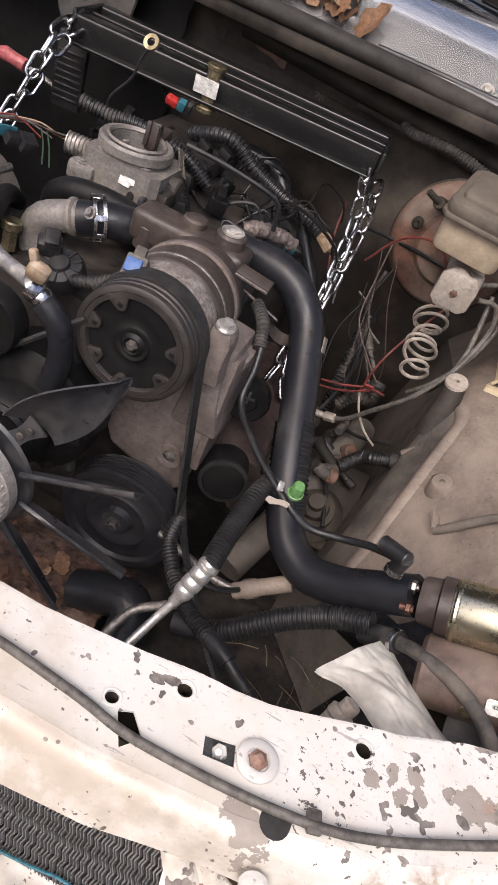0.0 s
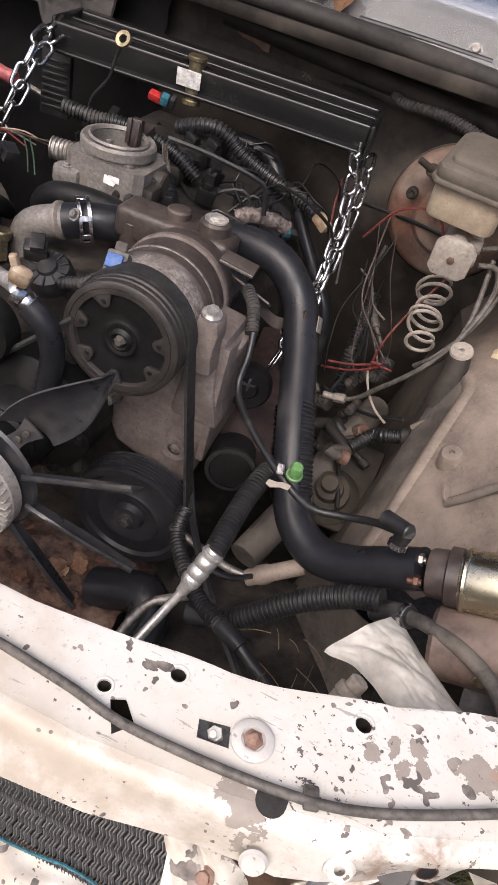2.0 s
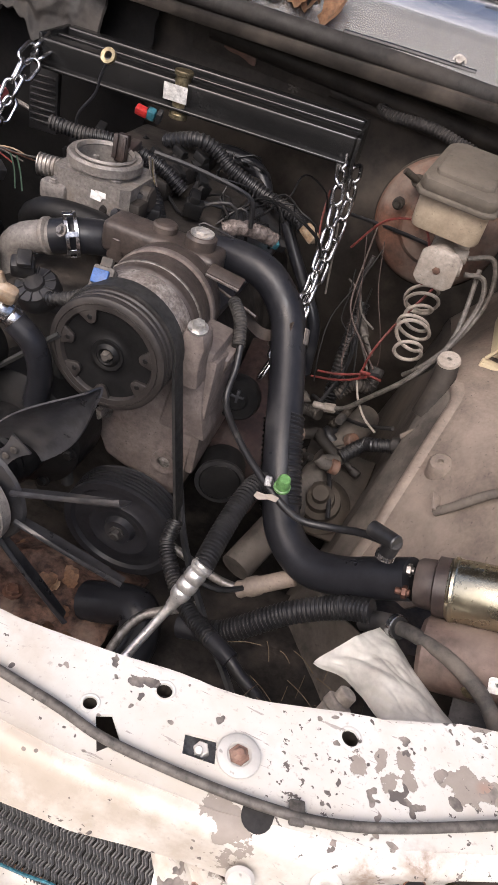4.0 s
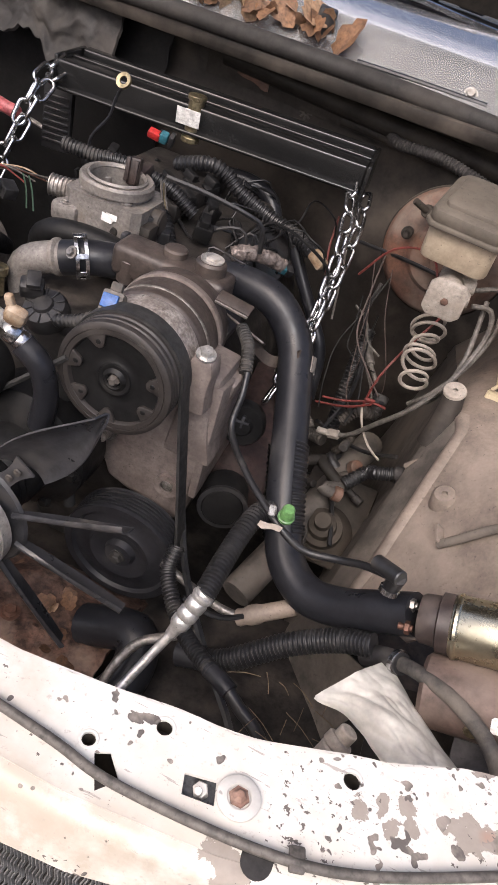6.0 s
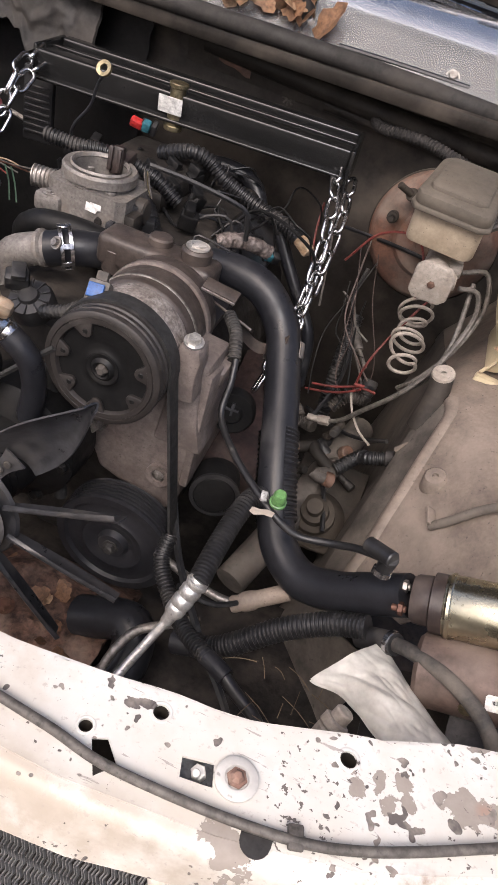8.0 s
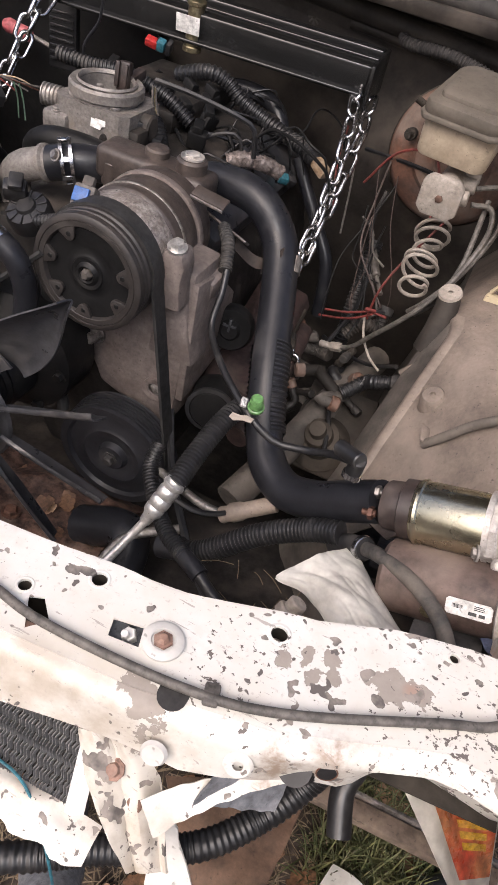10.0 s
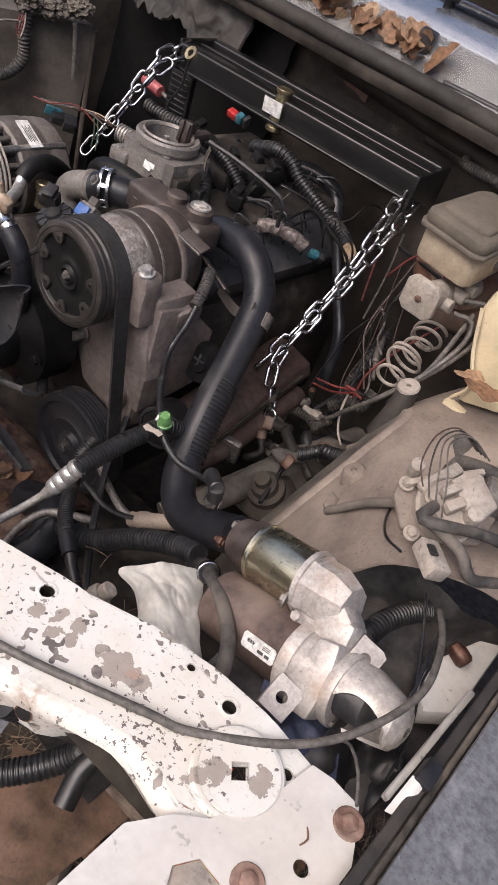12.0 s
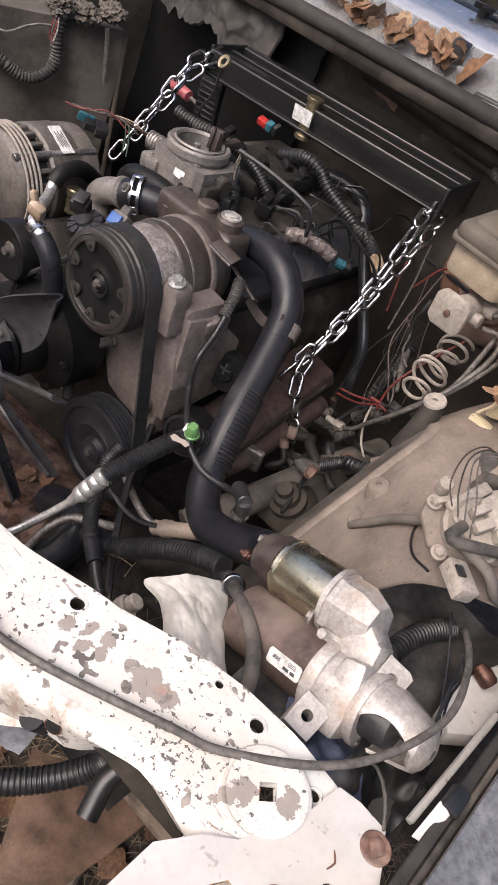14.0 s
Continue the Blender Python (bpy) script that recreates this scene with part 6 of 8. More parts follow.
part("rim", lathe([(0.030, 0.02), (0.036, 0.022), (0.036, 0.027), (0.03, 0.028)], 28, basis((-0.1623, 0.4691, 0.6255), (0.25, -0.95, 0.12)), True), "plastic", fil)
thermo = thing("tensioner", "black round tensioner with slotted boss", "tensioner")
part("wheel", lathe([(0, 0.012), (0.012, 0.012), (0.016, 0.006), (0.03, 0.006), (0.034, 0.0), (0.034, -0.015), (0, -0.015)], 32, basis((-0.181, 0.5352, 0.7076), (0.2, -0.95, 0.2))), "clutch", thermo)
part("boss", join(box((0.02, 0.005, 0.006), basis((-0.1803, 0.5279, 0.7172), (0.2, -0.95, 0.2)), 0.001), box((0.005, 0.02, 0.006), basis((-0.1803, 0.5279, 0.7172), (0.2, -0.95, 0.2)), 0.001)), "black_metal", thermo)
bolt("bracket_bolt", (-0.3341, 0.4252, 0.6894), (0, -1, 0.2), 0.009, 0.022, "steel", bracket)
part("bolt_pocket", lathe([(0.010, 0.0), (0.017, 0.0), (0.018, -0.004), (0.018, 0.004), (0.010, 0.003)], 24, basis((-0.2358, 0.4248, 0.6416), (0, -1, 0)), True), "greasy", bracket)
bolt("bracket_bolt", (-0.2357, 0.4288, 0.6414), (0, -1, 0), 0.008, 0.004, "steel", bracket)
part("side_web", prism([(0, 0), (0.13, 0.02), (0.13, 0.12), (0.06, 0.18), (0, 0.19)], 0.012, basis((-0.2066, 0.43, 0.6331), (1, 0, 0), (0, 1, 0)), 0.003), "greasy", bracket)
hose("front_hose", [(-0.2705, 0.3065, 0.4383), (-0.1913, 0.2986, 0.4791), (-0.1773, 0.2557, 0.4412), (-0.21, 0.2, 0.40), (-0.25, 0.15, 0.33)], 0.03, "rubber", "dark lower coolant hose in shadow")
pumpw = thing("water_pump", "dark water pump behind the fan", "pump")
PM = basis((-0.4186, 0.2739, 0.6635), (0, 1, 0), (1, 0, 0))
part("pulley", lathe([(0, -0.03), (0.04, -0.03), (0.05, -0.02), (0.052, 0.0), (0.048, 0.006), (0.052, 0.012), (0.048, 0.018), (0.054, 0.026), (0.055, 0.06), (0, 0.06)], 32, PM), "clutch", pumpw)
part("housing", lathe([(0, 0.055), (0.06, 0.06), (0.09, 0.08), (0.09, 0.14), (0, 0.14)], 32, PM), "clutch", pumpw)
for k in range(6):
    bolt("bolt", PM @ V((0.08 * math.cos(k), 0.08 * math.sin(k), 0.072)), (0, -1, 0), 0.007, 0.007, "clutch", pumpw)
hose("side_belt", [(-0.391, 0.392, 0.7777), (-0.3752, 0.3846, 0.6768), (-0.3545, 0.3772, 0.5759)], 0.009, "belt", "black ribbed belt behind the fan", "belt")

# brake pipes with the coil
coil = []
for k in range(150):
    a = k * 0.26
    f = k / 149
    c = V((0.012, 0.905, 0.80)).lerp(V((0.022, 0.765, 0.745)), f + 0.05 * math.sin(k * 0.11))
    coil.append(c + (0.024 + 0.004 * math.sin(k * 0.083)) * (math.cos(a) * V((1, 0.1, 0)) + math.sin(a) * V((0.25 * math.sin(k * 0.05), -0.45, 0.9))))
bp = thing("brake_pipes", "grey steel brake pipes with a wound coil", "pipe")
part("coil", tube(coil, 0.0031, 8, 0.02), "pale", bp, "wound pipe coil")
part("pipe", tube([(0.0556, 0.8062, 0.8879), (0.0858, 0.8159, 0.8872), (0.0954, 0.7933, 0.8531), (0.0747, 0.7489, 0.7901), (0.0396, 0.725, 0.7309), (-0.0089, 0.745, 0.6538), (-0.0379, 0.762, 0.6072), (-0.0675, 0.7662, 0.5918)], 0.0042, 8), "wire", bp)
part("pipe", tube([(0.0514, 0.8372, 0.9012), (0.092, 0.8571, 0.9049), (0.106, 0.8139, 0.862), (0.085, 0.7649, 0.8043), (0.0548, 0.7416, 0.7551), (0.0309, 0.7589, 0.7136)], 0.0042, 8), "wire", bp)
part("pipe", tube([(0.0416, 0.7781, 0.7023), (0.065, 0.7465, 0.7548), (0.0801, 0.7706, 0.814), (0.0765, 0.8363, 0.891)], 0.0042, 8), "wire", bp)
part("union", join(drum((-0.0724, 0.7681, 0.5897), (-0.0526, 0.7645, 0.597), 0.0085, 6), drum((-0.0923, 0.771, 0.5855), (-0.0714, 0.7681, 0.5897), 0.006, 12)), "pale", bp, "pale pipe union")
for q in ((0.0485, 0.8066, 0.8929), (0.0516, 0.8422, 0.9008), (0.0507, 0.8775, 0.9037)):
    part("port", drum((0.0, q[1], q[2] - 0.004), q, 0.0115, 12), "pale", master)
bolt("end_plug", (0.0126, 0.749, 0.9016), (0, -1, -0.1), 0.006, 0.002, "rust", master, False)

for pts, mat in (
    ([(-0.1068, 0.7998, 0.6354), (-0.0673, 0.7905, 0.6511), (-0.0279, 0.7817, 0.6738), (0.0015, 0.767, 0.6828)], "dull_red"),
    ([(-0.1163, 0.8084, 0.6147), (-0.0768, 0.7991, 0.6303), (-0.0475, 0.7853, 0.6514), (-0.0231, 0.7767, 0.6741)], "dull_red"),
    ([(-0.0358, 0.8272, 0.6083), (-0.0317, 0.8229, 0.6895), (-0.0116, 0.847, 0.7488), (0.0238, 0.8816, 0.8175)], "dull_red"),
    ([(-0.1382, 0.9623, 0.8027), (-0.0945, 0.9469, 0.8745), (-0.0358, 0.9182, 0.9014), (-0.007, 0.8763, 0.8786), (0.0027, 0.8526, 0.8294)], "dull_red"),
    ([(-0.0371, 0.8002, 0.6504), (-0.0229, 0.7687, 0.6321), (0.0012, 0.7374, 0.6188), (0.0255, 0.7169, 0.6149)], "pale"),
    ([(-0.0643, 0.8927, 0.6802), (-0.0348, 0.87, 0.6461), (-0.0257, 0.8392, 0.6379), (-0.0462, 0.8188, 0.6291)], "wire"),
    ([(-0.1224, 0.9678, 0.7416), (-0.0931, 0.9468, 0.7327), (-0.0743, 0.9053, 0.7149), (-0.0449, 0.8844, 0.706)], "wire"),
    ([(-0.0933, 0.9618, 0.8026), (-0.0981, 0.9476, 0.7428), (-0.0734, 0.9231, 0.6835), (-0.0649, 0.8588, 0.6266), (-0.0863, 0.7949, 0.5698)], "plastic"),
    ([(-0.1042, 0.8535, 0.546), (-0.0564, 0.7946, 0.5698), (0.002, 0.7556, 0.5923), (0.0503, 0.7181, 0.635)], "plastic"),
    ([(-0.0792, 0.6915, 0.5256), (-0.0309, 0.6533, 0.5582), (-0.0122, 0.6132, 0.5606), (0.0059, 0.5518, 0.5441)], "plastic"),
    ([(-0.1991, 1.0954, 0.8352), (-0.1795, 1.0595, 0.7563), (-0.1606, 1.0037, 0.6787)], "wire"),
    ([(-0.2284, 1.1156, 0.834), (-0.2193, 1.0713, 0.7759), (-0.19, 1.0254, 0.6977)], "dull_red"),
    ([(-0.1618, 1.0153, 0.84), (-0.0738, 0.9656, 0.8581), (-0.0049, 0.9354, 0.8649)], "plastic"),
):
    wire(pts, 0.0022 if mat != "plastic" else 0.004, mat, {"dull_red": "faded red wire in the corner of the bay", "pale": "pale loose wire end in the corner", "wire": "grey wire in the corner of the bay", "plastic": "black cable in the corner of the bay"}[mat])
for k in range(16):
    a = V((rnd.uniform(-0.13, -0.06), rnd.uniform(0.90, 1.0), rnd.uniform(0.74, 0.86)))
    b = V((rnd.uniform(-0.11, -0.01), rnd.uniform(0.77, 0.86), rnd.uniform(0.60, 0.70)))
    mid = a.lerp(b, 0.5) + V((rnd.uniform(-0.06, 0.06), rnd.uniform(-0.03, 0.03), rnd.uniform(-0.04, 0.03)))
    line = [a, a.lerp(mid, 0.5) + V((rnd.uniform(-0.012, 0.012), 0, 0)), mid, mid.lerp(b, 0.5) + V((rnd.uniform(-0.014, 0.014), 0, -0.01)), b]
    thick = rnd.choice((0.0009, 0.0012, 0.0017))
    if k % 2 == 0:
        wire(line, thick, ("wire_brown", "cable_black", "wire_brown", "cable_black")[k // 2 % 4], "thin dusty wire looped in the corner", "thin wires by the firewall")
solid("relay_tube", join(drum((-0.0904, 0.96, 0.7065), (-0.0524, 0.8926, 0.6802), 0.0075, 14), drum((-0.0542, 0.8967, 0.681), (-0.0303, 0.8614, 0.6669), 0.004, 10)), "wire", "grey tubular connector on a wire", "connector")
for k in range(18):
    p = V((rnd.uniform(-0.14, 0.0), rnd.uniform(0.62, 0.9), rnd.uniform(0.50, 0.60)))
    q = [p]
    for j in range(3):
        q.append(q[-1] + V((rnd.uniform(-0.035, 0.035), rnd.uniform(-0.04, 0.03), rnd.uniform(-0.012, 0.025))))
    r = rnd.uniform(0.004, 0.012)
    ob = thing("dark_hose", "dusty dark hose deep in the bay", "hose", "hoses deep in the bay")
    part("sheath", tube(q, r, 10, 0.006, 0.006 if k % 3 == 0 else 0.0, 0.0008), ("iron", "plastic", "dust_dark", "left_paint")[k % 4], ob)
    part("end_collar", drum(q[-1], q[-1] + (q[-1] - q[-2]).normalized() * 0.016, r * 1.25, 12), ("grey_dust", "iron", "rust")[k % 3], ob)
# ---- details of the radiator support ----
stop = thing("bonnet_stop", "white round rubber stop with a rusty bolt", "bump stop")
part("disc", lathe([(0, 0.002), (0.0085, 0.002), (0.0095, 0.004), (0.0150, 0.004), (0.0168, 0.0025), (0.0168, 0.0), (0, 0.0)], 40, Matrix.Translation((0, 0, 0.8005))), "white", stop)
part("bolt", lathe([(0, 0.0085), (0.003, 0.0082), (0.0052, 0.006), (0.0056, 0.0045), (0.0078, 0.0043), (0.0082, 0.0025)], 6, Matrix.Translation((0, 0, 0.8005))), "rust_light", stop, "rusty bolt")
part("pad", plate(ring_pts(0.304, 0.073, 0.0345, 32), [[(0.294, 0.073), (0.304, 0.084), (0.314, 0.073), (0.304, 0.062)]], 0.003, Matrix.Translation((0, 0, 0.8085))), "paint", support, "round embossed pad with a square hole")
part("pad_ring", lathe([(0.034, 0.0), (0.036, 0.0012), (0.038, 0.0012), (0.041, -0.0035)], 40, Matrix.Translation((0.304, 0.073, 0.8045)), True), "paint", support)
part("scrap", box((0.008, 0.011, 0.001), pose(0.2965, 0.0665, 0.803, 0, 0, 20), 0.0003, 1), "red_print", support, "red printed scrap in the square hole")
for x, y, r in HOLES:
    part("hole_rim", lathe([(r * 0.96, -0.003), (r * 0.98, 0.0006), (r * 1.25, 0.0009), (r * 1.42, 0.0002)], 20, Matrix.Translation((x, y, 0.8))), "paint", support)
    # added dark sleeve below each hole; its colour gives the shade inside
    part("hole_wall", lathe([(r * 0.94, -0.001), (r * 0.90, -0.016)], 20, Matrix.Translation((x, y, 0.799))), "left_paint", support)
part("stud", join(drum((-0.0265, -0.004, 0.782), (-0.0290, -0.008, 0.800), 0.0032, 10), drum((-0.0262, -0.002, 0.785), (-0.0280, -0.004, 0.795), 0.0062, 6)), "white", support)
part("slot_floor", box((0.05, 0.036, 0.002), pose(-0.028, -0.007, 0.786, 0, 0, 8), 0.0), "grey_paint", support, "dusty grey inner panel below the slot")
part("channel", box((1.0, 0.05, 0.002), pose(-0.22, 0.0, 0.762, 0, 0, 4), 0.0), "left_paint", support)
# no opening is cut here: a dark plate on the deck shows the slot's shade
part("slot", plate([(0.0155, -0.026)] + [(0.027 + 0.0115 * math.cos(radians(a)), -0.034 + 0.0115 * math.sin(radians(a))) for a in range(180, 361, 20)] + [(0.0385, -0.026)], [], 0.001, Matrix.Translation((0, 0, 0.8008))), "grey_dust", support, "dark plate for the shade of a slot beside the cable")
part("hole_wall", lathe([(0.0085, 0.001), (0.0075, 0.0015), (0.007, -0.02)], 20, basis((0.150, -0.0180, 0.777), (0.3, -0.9, 0.25))), "rust", support)
# black disc across the hole, in place of the shade inside it
part("hole_shade", lathe([(0, 0.0012), (0.0072, 0.0012)], 20, basis((0.150, -0.0180, 0.777), (0.3, -0.9, 0.25))), "plastic", support)

part("embossed_ring", lathe([(0.004, 0.001), (0.006, 0.0022), (0.009, 0.0022), (0.0115, 0.0)], 28, basis((0.090, -0.0445, 0.775), (0.15, -0.88, 0.45))), "paint", support)
part("plug", lathe([(0, 0.003), (0.0085, 0.003), (0.0098, 0.001), (0.0105, 0.0)], 24, basis((0.032, -0.064, 0.770), (0.1, -0.85, 0.5))), "white", support, "round white plug in the nose")

# ---- below the front panel ----
cond = thing("condenser", "grey condenser with fine bent fins in a chipped frame", "condenser")


def core_at(x, v):
    """A point of the condenser's face: x along it, v from its top to its bottom edge."""
    return V((x + 0.012 * v, -0.060 - 0.042 * v, 0.736 - 0.040 * v))


def fin_mesh():
    """One bent fin, wavy from top to bottom, about its own middle."""
    bm = bmesh.new()
    rows = []
    for i in range(25):
        v = i / 24
        w = 0.0011 * math.sin(v * 38) + 0.0006 * math.sin(v * 11 + 1)
        p = core_at(0, v)
        rows.append((bm.verts.new(p + V((w, 0, 0))), bm.verts.new(p + V((w + 0.0011, -0.0008, 0.0008))), bm.verts.new(p + V((w + 0.0022, 0.0016, -0.0016)))))
    for a, b in zip(rows, rows[1:]):
        bm.faces.new((a[0], b[0], b[1], a[1]))
        bm.faces.new((a[1], b[1], b[2], a[2]))
    return bm


first_slat = None
for k in range(110):
    x = -0.030 - 0.0031 * k + 0.0005 * math.sin(k * 2.7)
    if first_slat is None:
        first_slat = part("fin", fin_mesh(), "fin_grey", cond)
        first_slat.location.x = x
    else:
        o = new("fin", first_slat.data)
        o.parent = cond
        o.location.x = x
part("core", sheet(lambda u, v: core_at(-0.40 + 0.372 * u, v) + V((0, 0.007, -0.007)), 8, 4, 0.004), "iron", cond)
part("side_channel", sheet(lambda u, v: core_at(-0.028 + 0.016 * u, 1.1 * v) + V((0, 0, 0.004 - 0.002 * u)), 4, 10, 0.002), "white", cond, "bent white side channel")


def ragged(u, v):
    x = -0.42 + 0.425 * u
    p = core_at(x, 0.98)
    e = 0.030 + 0.010 * noise.noise((x * 30, 0, 1)) + 0.005 * noise.noise((x * 85, 2, 0))
    return p + V((0, -e * v, -0.010 * v + 0.005 * noise.noise((x * 40, v * 2, 1)) + 0.004 * math.sin(math.pi * v)))


part("lower_rail", sheet(ragged, 90, 10, 0.002), "rail_paint", cond, "chipped white lower rail")
part("wire", tube([(-0.4, -0.105, 0.705), (-0.15, -0.104, 0.703), (-0.085, -0.100, 0.704), (-0.05, -0.106, 0.702), (-0.02, -0.125, 0.68), (0.0, -0.14, 0.63), (0.012, -0.15, 0.55)], 0.0013, 6), "teal", cond, "thin green wire")

arm = thing("headlamp_bracket", "torn white sheet metal bracket hanging down", "bracket")


def strip(line, widths):
    cs = spline(line, 0.006)

    def f(u, v):
        i = min(int(u * (len(cs) - 1)), len(cs) - 2)
        w = lerp_line(widths, u)
        here = cs[i].lerp(cs[i + 1], u * (len(cs) - 1) - i)
        d = (cs[min(i + 1, len(cs) - 1)] - cs[max(i - 1, 0)]).normalized()
        side = d.cross(V((0.15, 0.75, -0.6))).normalized()
        return here + side * w * (v - 0.5) + 0.0015 * V((noise.noise((u * 9, v * 3, 0)), noise.noise((u * 9, v * 3, 4)), 0))
    return sheet(f, 36, 4, 0.0018)


LEFT_EDGE = [(-0.032, -0.060, 0.735), (-0.012, -0.080, 0.716), (0.004, -0.090, 0.700), (0.024, -0.100, 0.678), (0.045, -0.106, 0.650)]
RIGHT_EDGE = [(0.008, -0.052, 0.742), (0.030, -0.052, 0.722), (0.044, -0.056, 0.700), (0.058, -0.074, 0.676), (0.075, -0.091, 0.650)]


def torn_plate(u, v):
    def on(edge, k):
        q = k * (len(edge) - 1)
        n = min(int(q), len(edge) - 2)
        return V(edge[n]).lerp(V(edge[n + 1]), q - n)
    p = on(LEFT_EDGE, u).lerp(on(RIGHT_EDGE, u), v)
    fold = 0.007 * abs(math.sin(5.5 * v + 2.0 * u)) + 0.004 * noise.noise((u * 7, v * 6, 3))
    return p + V((0.0, -0.5, 0.85)) * fold


part("top_plate", sheet(torn_plate, 30, 24, 0.0018), "rail_paint", arm, "crumpled white plate", True, 25)
part("lower", strip([(0.048, -0.055, 0.655), (0.050, -0.050, 0.62), (0.07, -0.068, 0.575), (0.09, -0.10, 0.555), (0.105, -0.125, 0.55)], [(0, 0.030), (0.35, 0.026), (0.6, 0.044), (0.85, 0.062), (1, 0.03)]), "white", arm)
part("flange", strip([(0.045, -0.088, 0.718), (0.061, -0.069, 0.722), (0.079, -0.052, 0.728), (0.103, -0.032, 0.734), (0.125, -0.018, 0.742)], [(0, 0.028), (0.4, 0.022), (1, 0.012)]), "paint", arm, "white flange above the lamp opening")
part("fixing_bolt", lathe([(0, 0.006), (0.005, 0.006), (0.006, 0.003), (0.009, 0.002), (0.009, 0.0)], 8, basis((0.006, -0.070, 0.722), (-0.1, -0.6, 0.8))), "rust_light", arm, "rusty bolt")
part("rust_spot", lathe([(0, 0.001), (0.006, 0.001), (0.007, 0)], 14, basis((0.030, -0.078, 0.700), (-0.1, -0.75, 0.6))), "rust", arm)
part("side_plate", strip([(0.075, -0.05, 0.742), (0.10, -0.035, 0.725), (0.13, -0.02, 0.712)], [(0, 0.05), (1, 0.03)]), "grey_paint", arm)

fl = thing("loom_hose", "black corrugated hose under the front panel", "conduit")
part("hose", tube([(-0.25, -0.21, 0.54), (-0.07, -0.125, 0.55), (0.0, -0.085, 0.56), (0.084, -0.04, 0.565), (0.132, 0.012, 0.578), (0.160, 0.055, 0.605), (0.166, 0.06, 0.65), (0.150, 0.02, 0.715), (0.128, -0.022, 0.768)], 0.0135, 16, 0.008, 0.0060, 0.0006), "plastic", fl)
part("branch", tube([(0.155, 0.03, 0.72), (0.178, 0.07, 0.68), (0.188, 0.062, 0.655), (0.184, 0.04, 0.64), (0.196, 0.01, 0.62)], 0.0115, 14), "plastic", fl)

def card(u, v):
    p = V((0.107, -0.007, 0.24)).lerp(V((0.182, 0.033, 0.245)), u)
    r = V((0.0, 0.12, 0.235)).lerp(V((0.197, 0.21, 0.26)), u)
    return p.lerp(r, v) + V((0, 0, 0.012 * math.sin(u * 3 + v * 2) + 0.004 * noise.noise((u * 6, v * 6, 1))))


cb = thing("cardboard", "creased brown cardboard lying below the panel", "cardboard")
part("panel", sheet(card, 20, 20, 0.004), "cardboard", cb)
part("flap", sheet(lambda u, v: card(u, 0.0) + V((-0.012 * v, -0.018 * v, -0.03 * v)), 10, 3, 0.004), "cardboard", cb)
solid("cardboard", sheet(lambda u, v: V((0.16 + 0.10 * u, 0.045 + 0.035 * v + 0.04 * u, 0.016 + 0.02 * v)), 8, 8, 0.004), "cardboard", "torn brown cardboard scrap on the ground", "cardboard")
solid("wood_block", box((0.10, 0.08, 0.225), pose(0.12, 0.10, 0.112, 0, 0, 20), 0.006), "wood", "weathered wooden block under the cardboard", "wood block")
rail = thing("timber_rail", "weathered timber rail edged with metal", "timber")
part("plank", box((0.36, 0.028, 0.02), pose(0.30, 0.185, 0.30, 0, 0, 2), 0.003), "wood", rail)
part("metal_edge", box((0.36, 0.005, 0.028), pose(0.30, 0.203, 0.304, 0, 0, 2), 0.001), "steel", rail)

bagm = thing("snack_bag", "crumpled red and yellow printed plastic bag", "plastic bag")


def pack(u, v, lift=0.0):
    p = V((0.209, 0.10, 0.635)).lerp(V((0.330, 0.138, 0.625)), u)
    q = V((0.325, 0.04, 0.555)).lerp(V((0.372, 0.085, 0.51)), u)
    w = p.lerp(q, v)
    n = V((-0.25, -0.35, 0.9)).normalized()
    return w + n * (0.006 * noise.noise((u * 5, v * 5, 0)) + 0.004 * math.sin(u * 9) * math.sin(v * 4) + lift)


part("film", sheet(lambda u, v: pack(u, v), 24, 24, 0.0008), "film", bagm)
part("red_field", sheet(lambda u, v: pack(0.28 + 0.70 * u, 0.10 + 0.80 * v, 0.0025), 22, 22), "red_print", bagm, "red printed field")
part("yellow_field", join(*[sheet(lambda u, v, k=k: pack(0.50 + 0.36 * u, 0.34 + 0.09 * k + 0.062 * v, 0.0045), 12, 4) for k in range(4)]), "yellow_print", bagm, "yellow printed bars")
part("white_bars", join(*[sheet(lambda u, v, k=k: pack(0.32 + 0.50 * u, 0.12 + 0.042 * k + 0.02 * v + 0.02 * math.sin(u * 5), 0.0045), 12, 2) for k in range(5)]), "paper", bagm, "white printed bars")
part("clear_edge", sheet(lambda u, v: pack(0.06 + 0.22 * u, 0.0 + 0.95 * v, -0.002), 10, 16), "film", bagm)

# ground clutter
for k, (x, y, rot, mat) in enumerate(((-0.055, 0.03, 20, "grey_paint"),)):
    cyl = thing("bumper_absorber", "grey metal tube lying on the ground", "tube")
    part("tube", lathe([(0.0, 0.0), (0.035, 0.0), (0.04, 0.01), (0.04, 0.08), (0.043, 0.085), (0.043, 0.10), (0.04, 0.105), (0.04, 0.26), (0, 0.26)], 28, basis((-0.045, -0.10, 0.25), (-0.35, 0.65, -0.62))), "grey_paint", cyl)
    part("eye", lathe([(0.006, -0.004), (0.013, -0.004), (0.013, 0.004), (0.006, 0.004)], 20, basis((-0.075, -0.03, 0.262), (0.1, -0.3, 0.9)), True), "pale", cyl)
solid("white_hose", tube([(-0.14, -0.14, 0.02), (-0.07, -0.105, 0.02), (-0.02, -0.075, 0.022), (0.02, -0.037, 0.022), (0.05, 0.01, 0.02)], 0.014, 12, 0.006), "pale", "dirty white plastic hose on the soil", "hose")
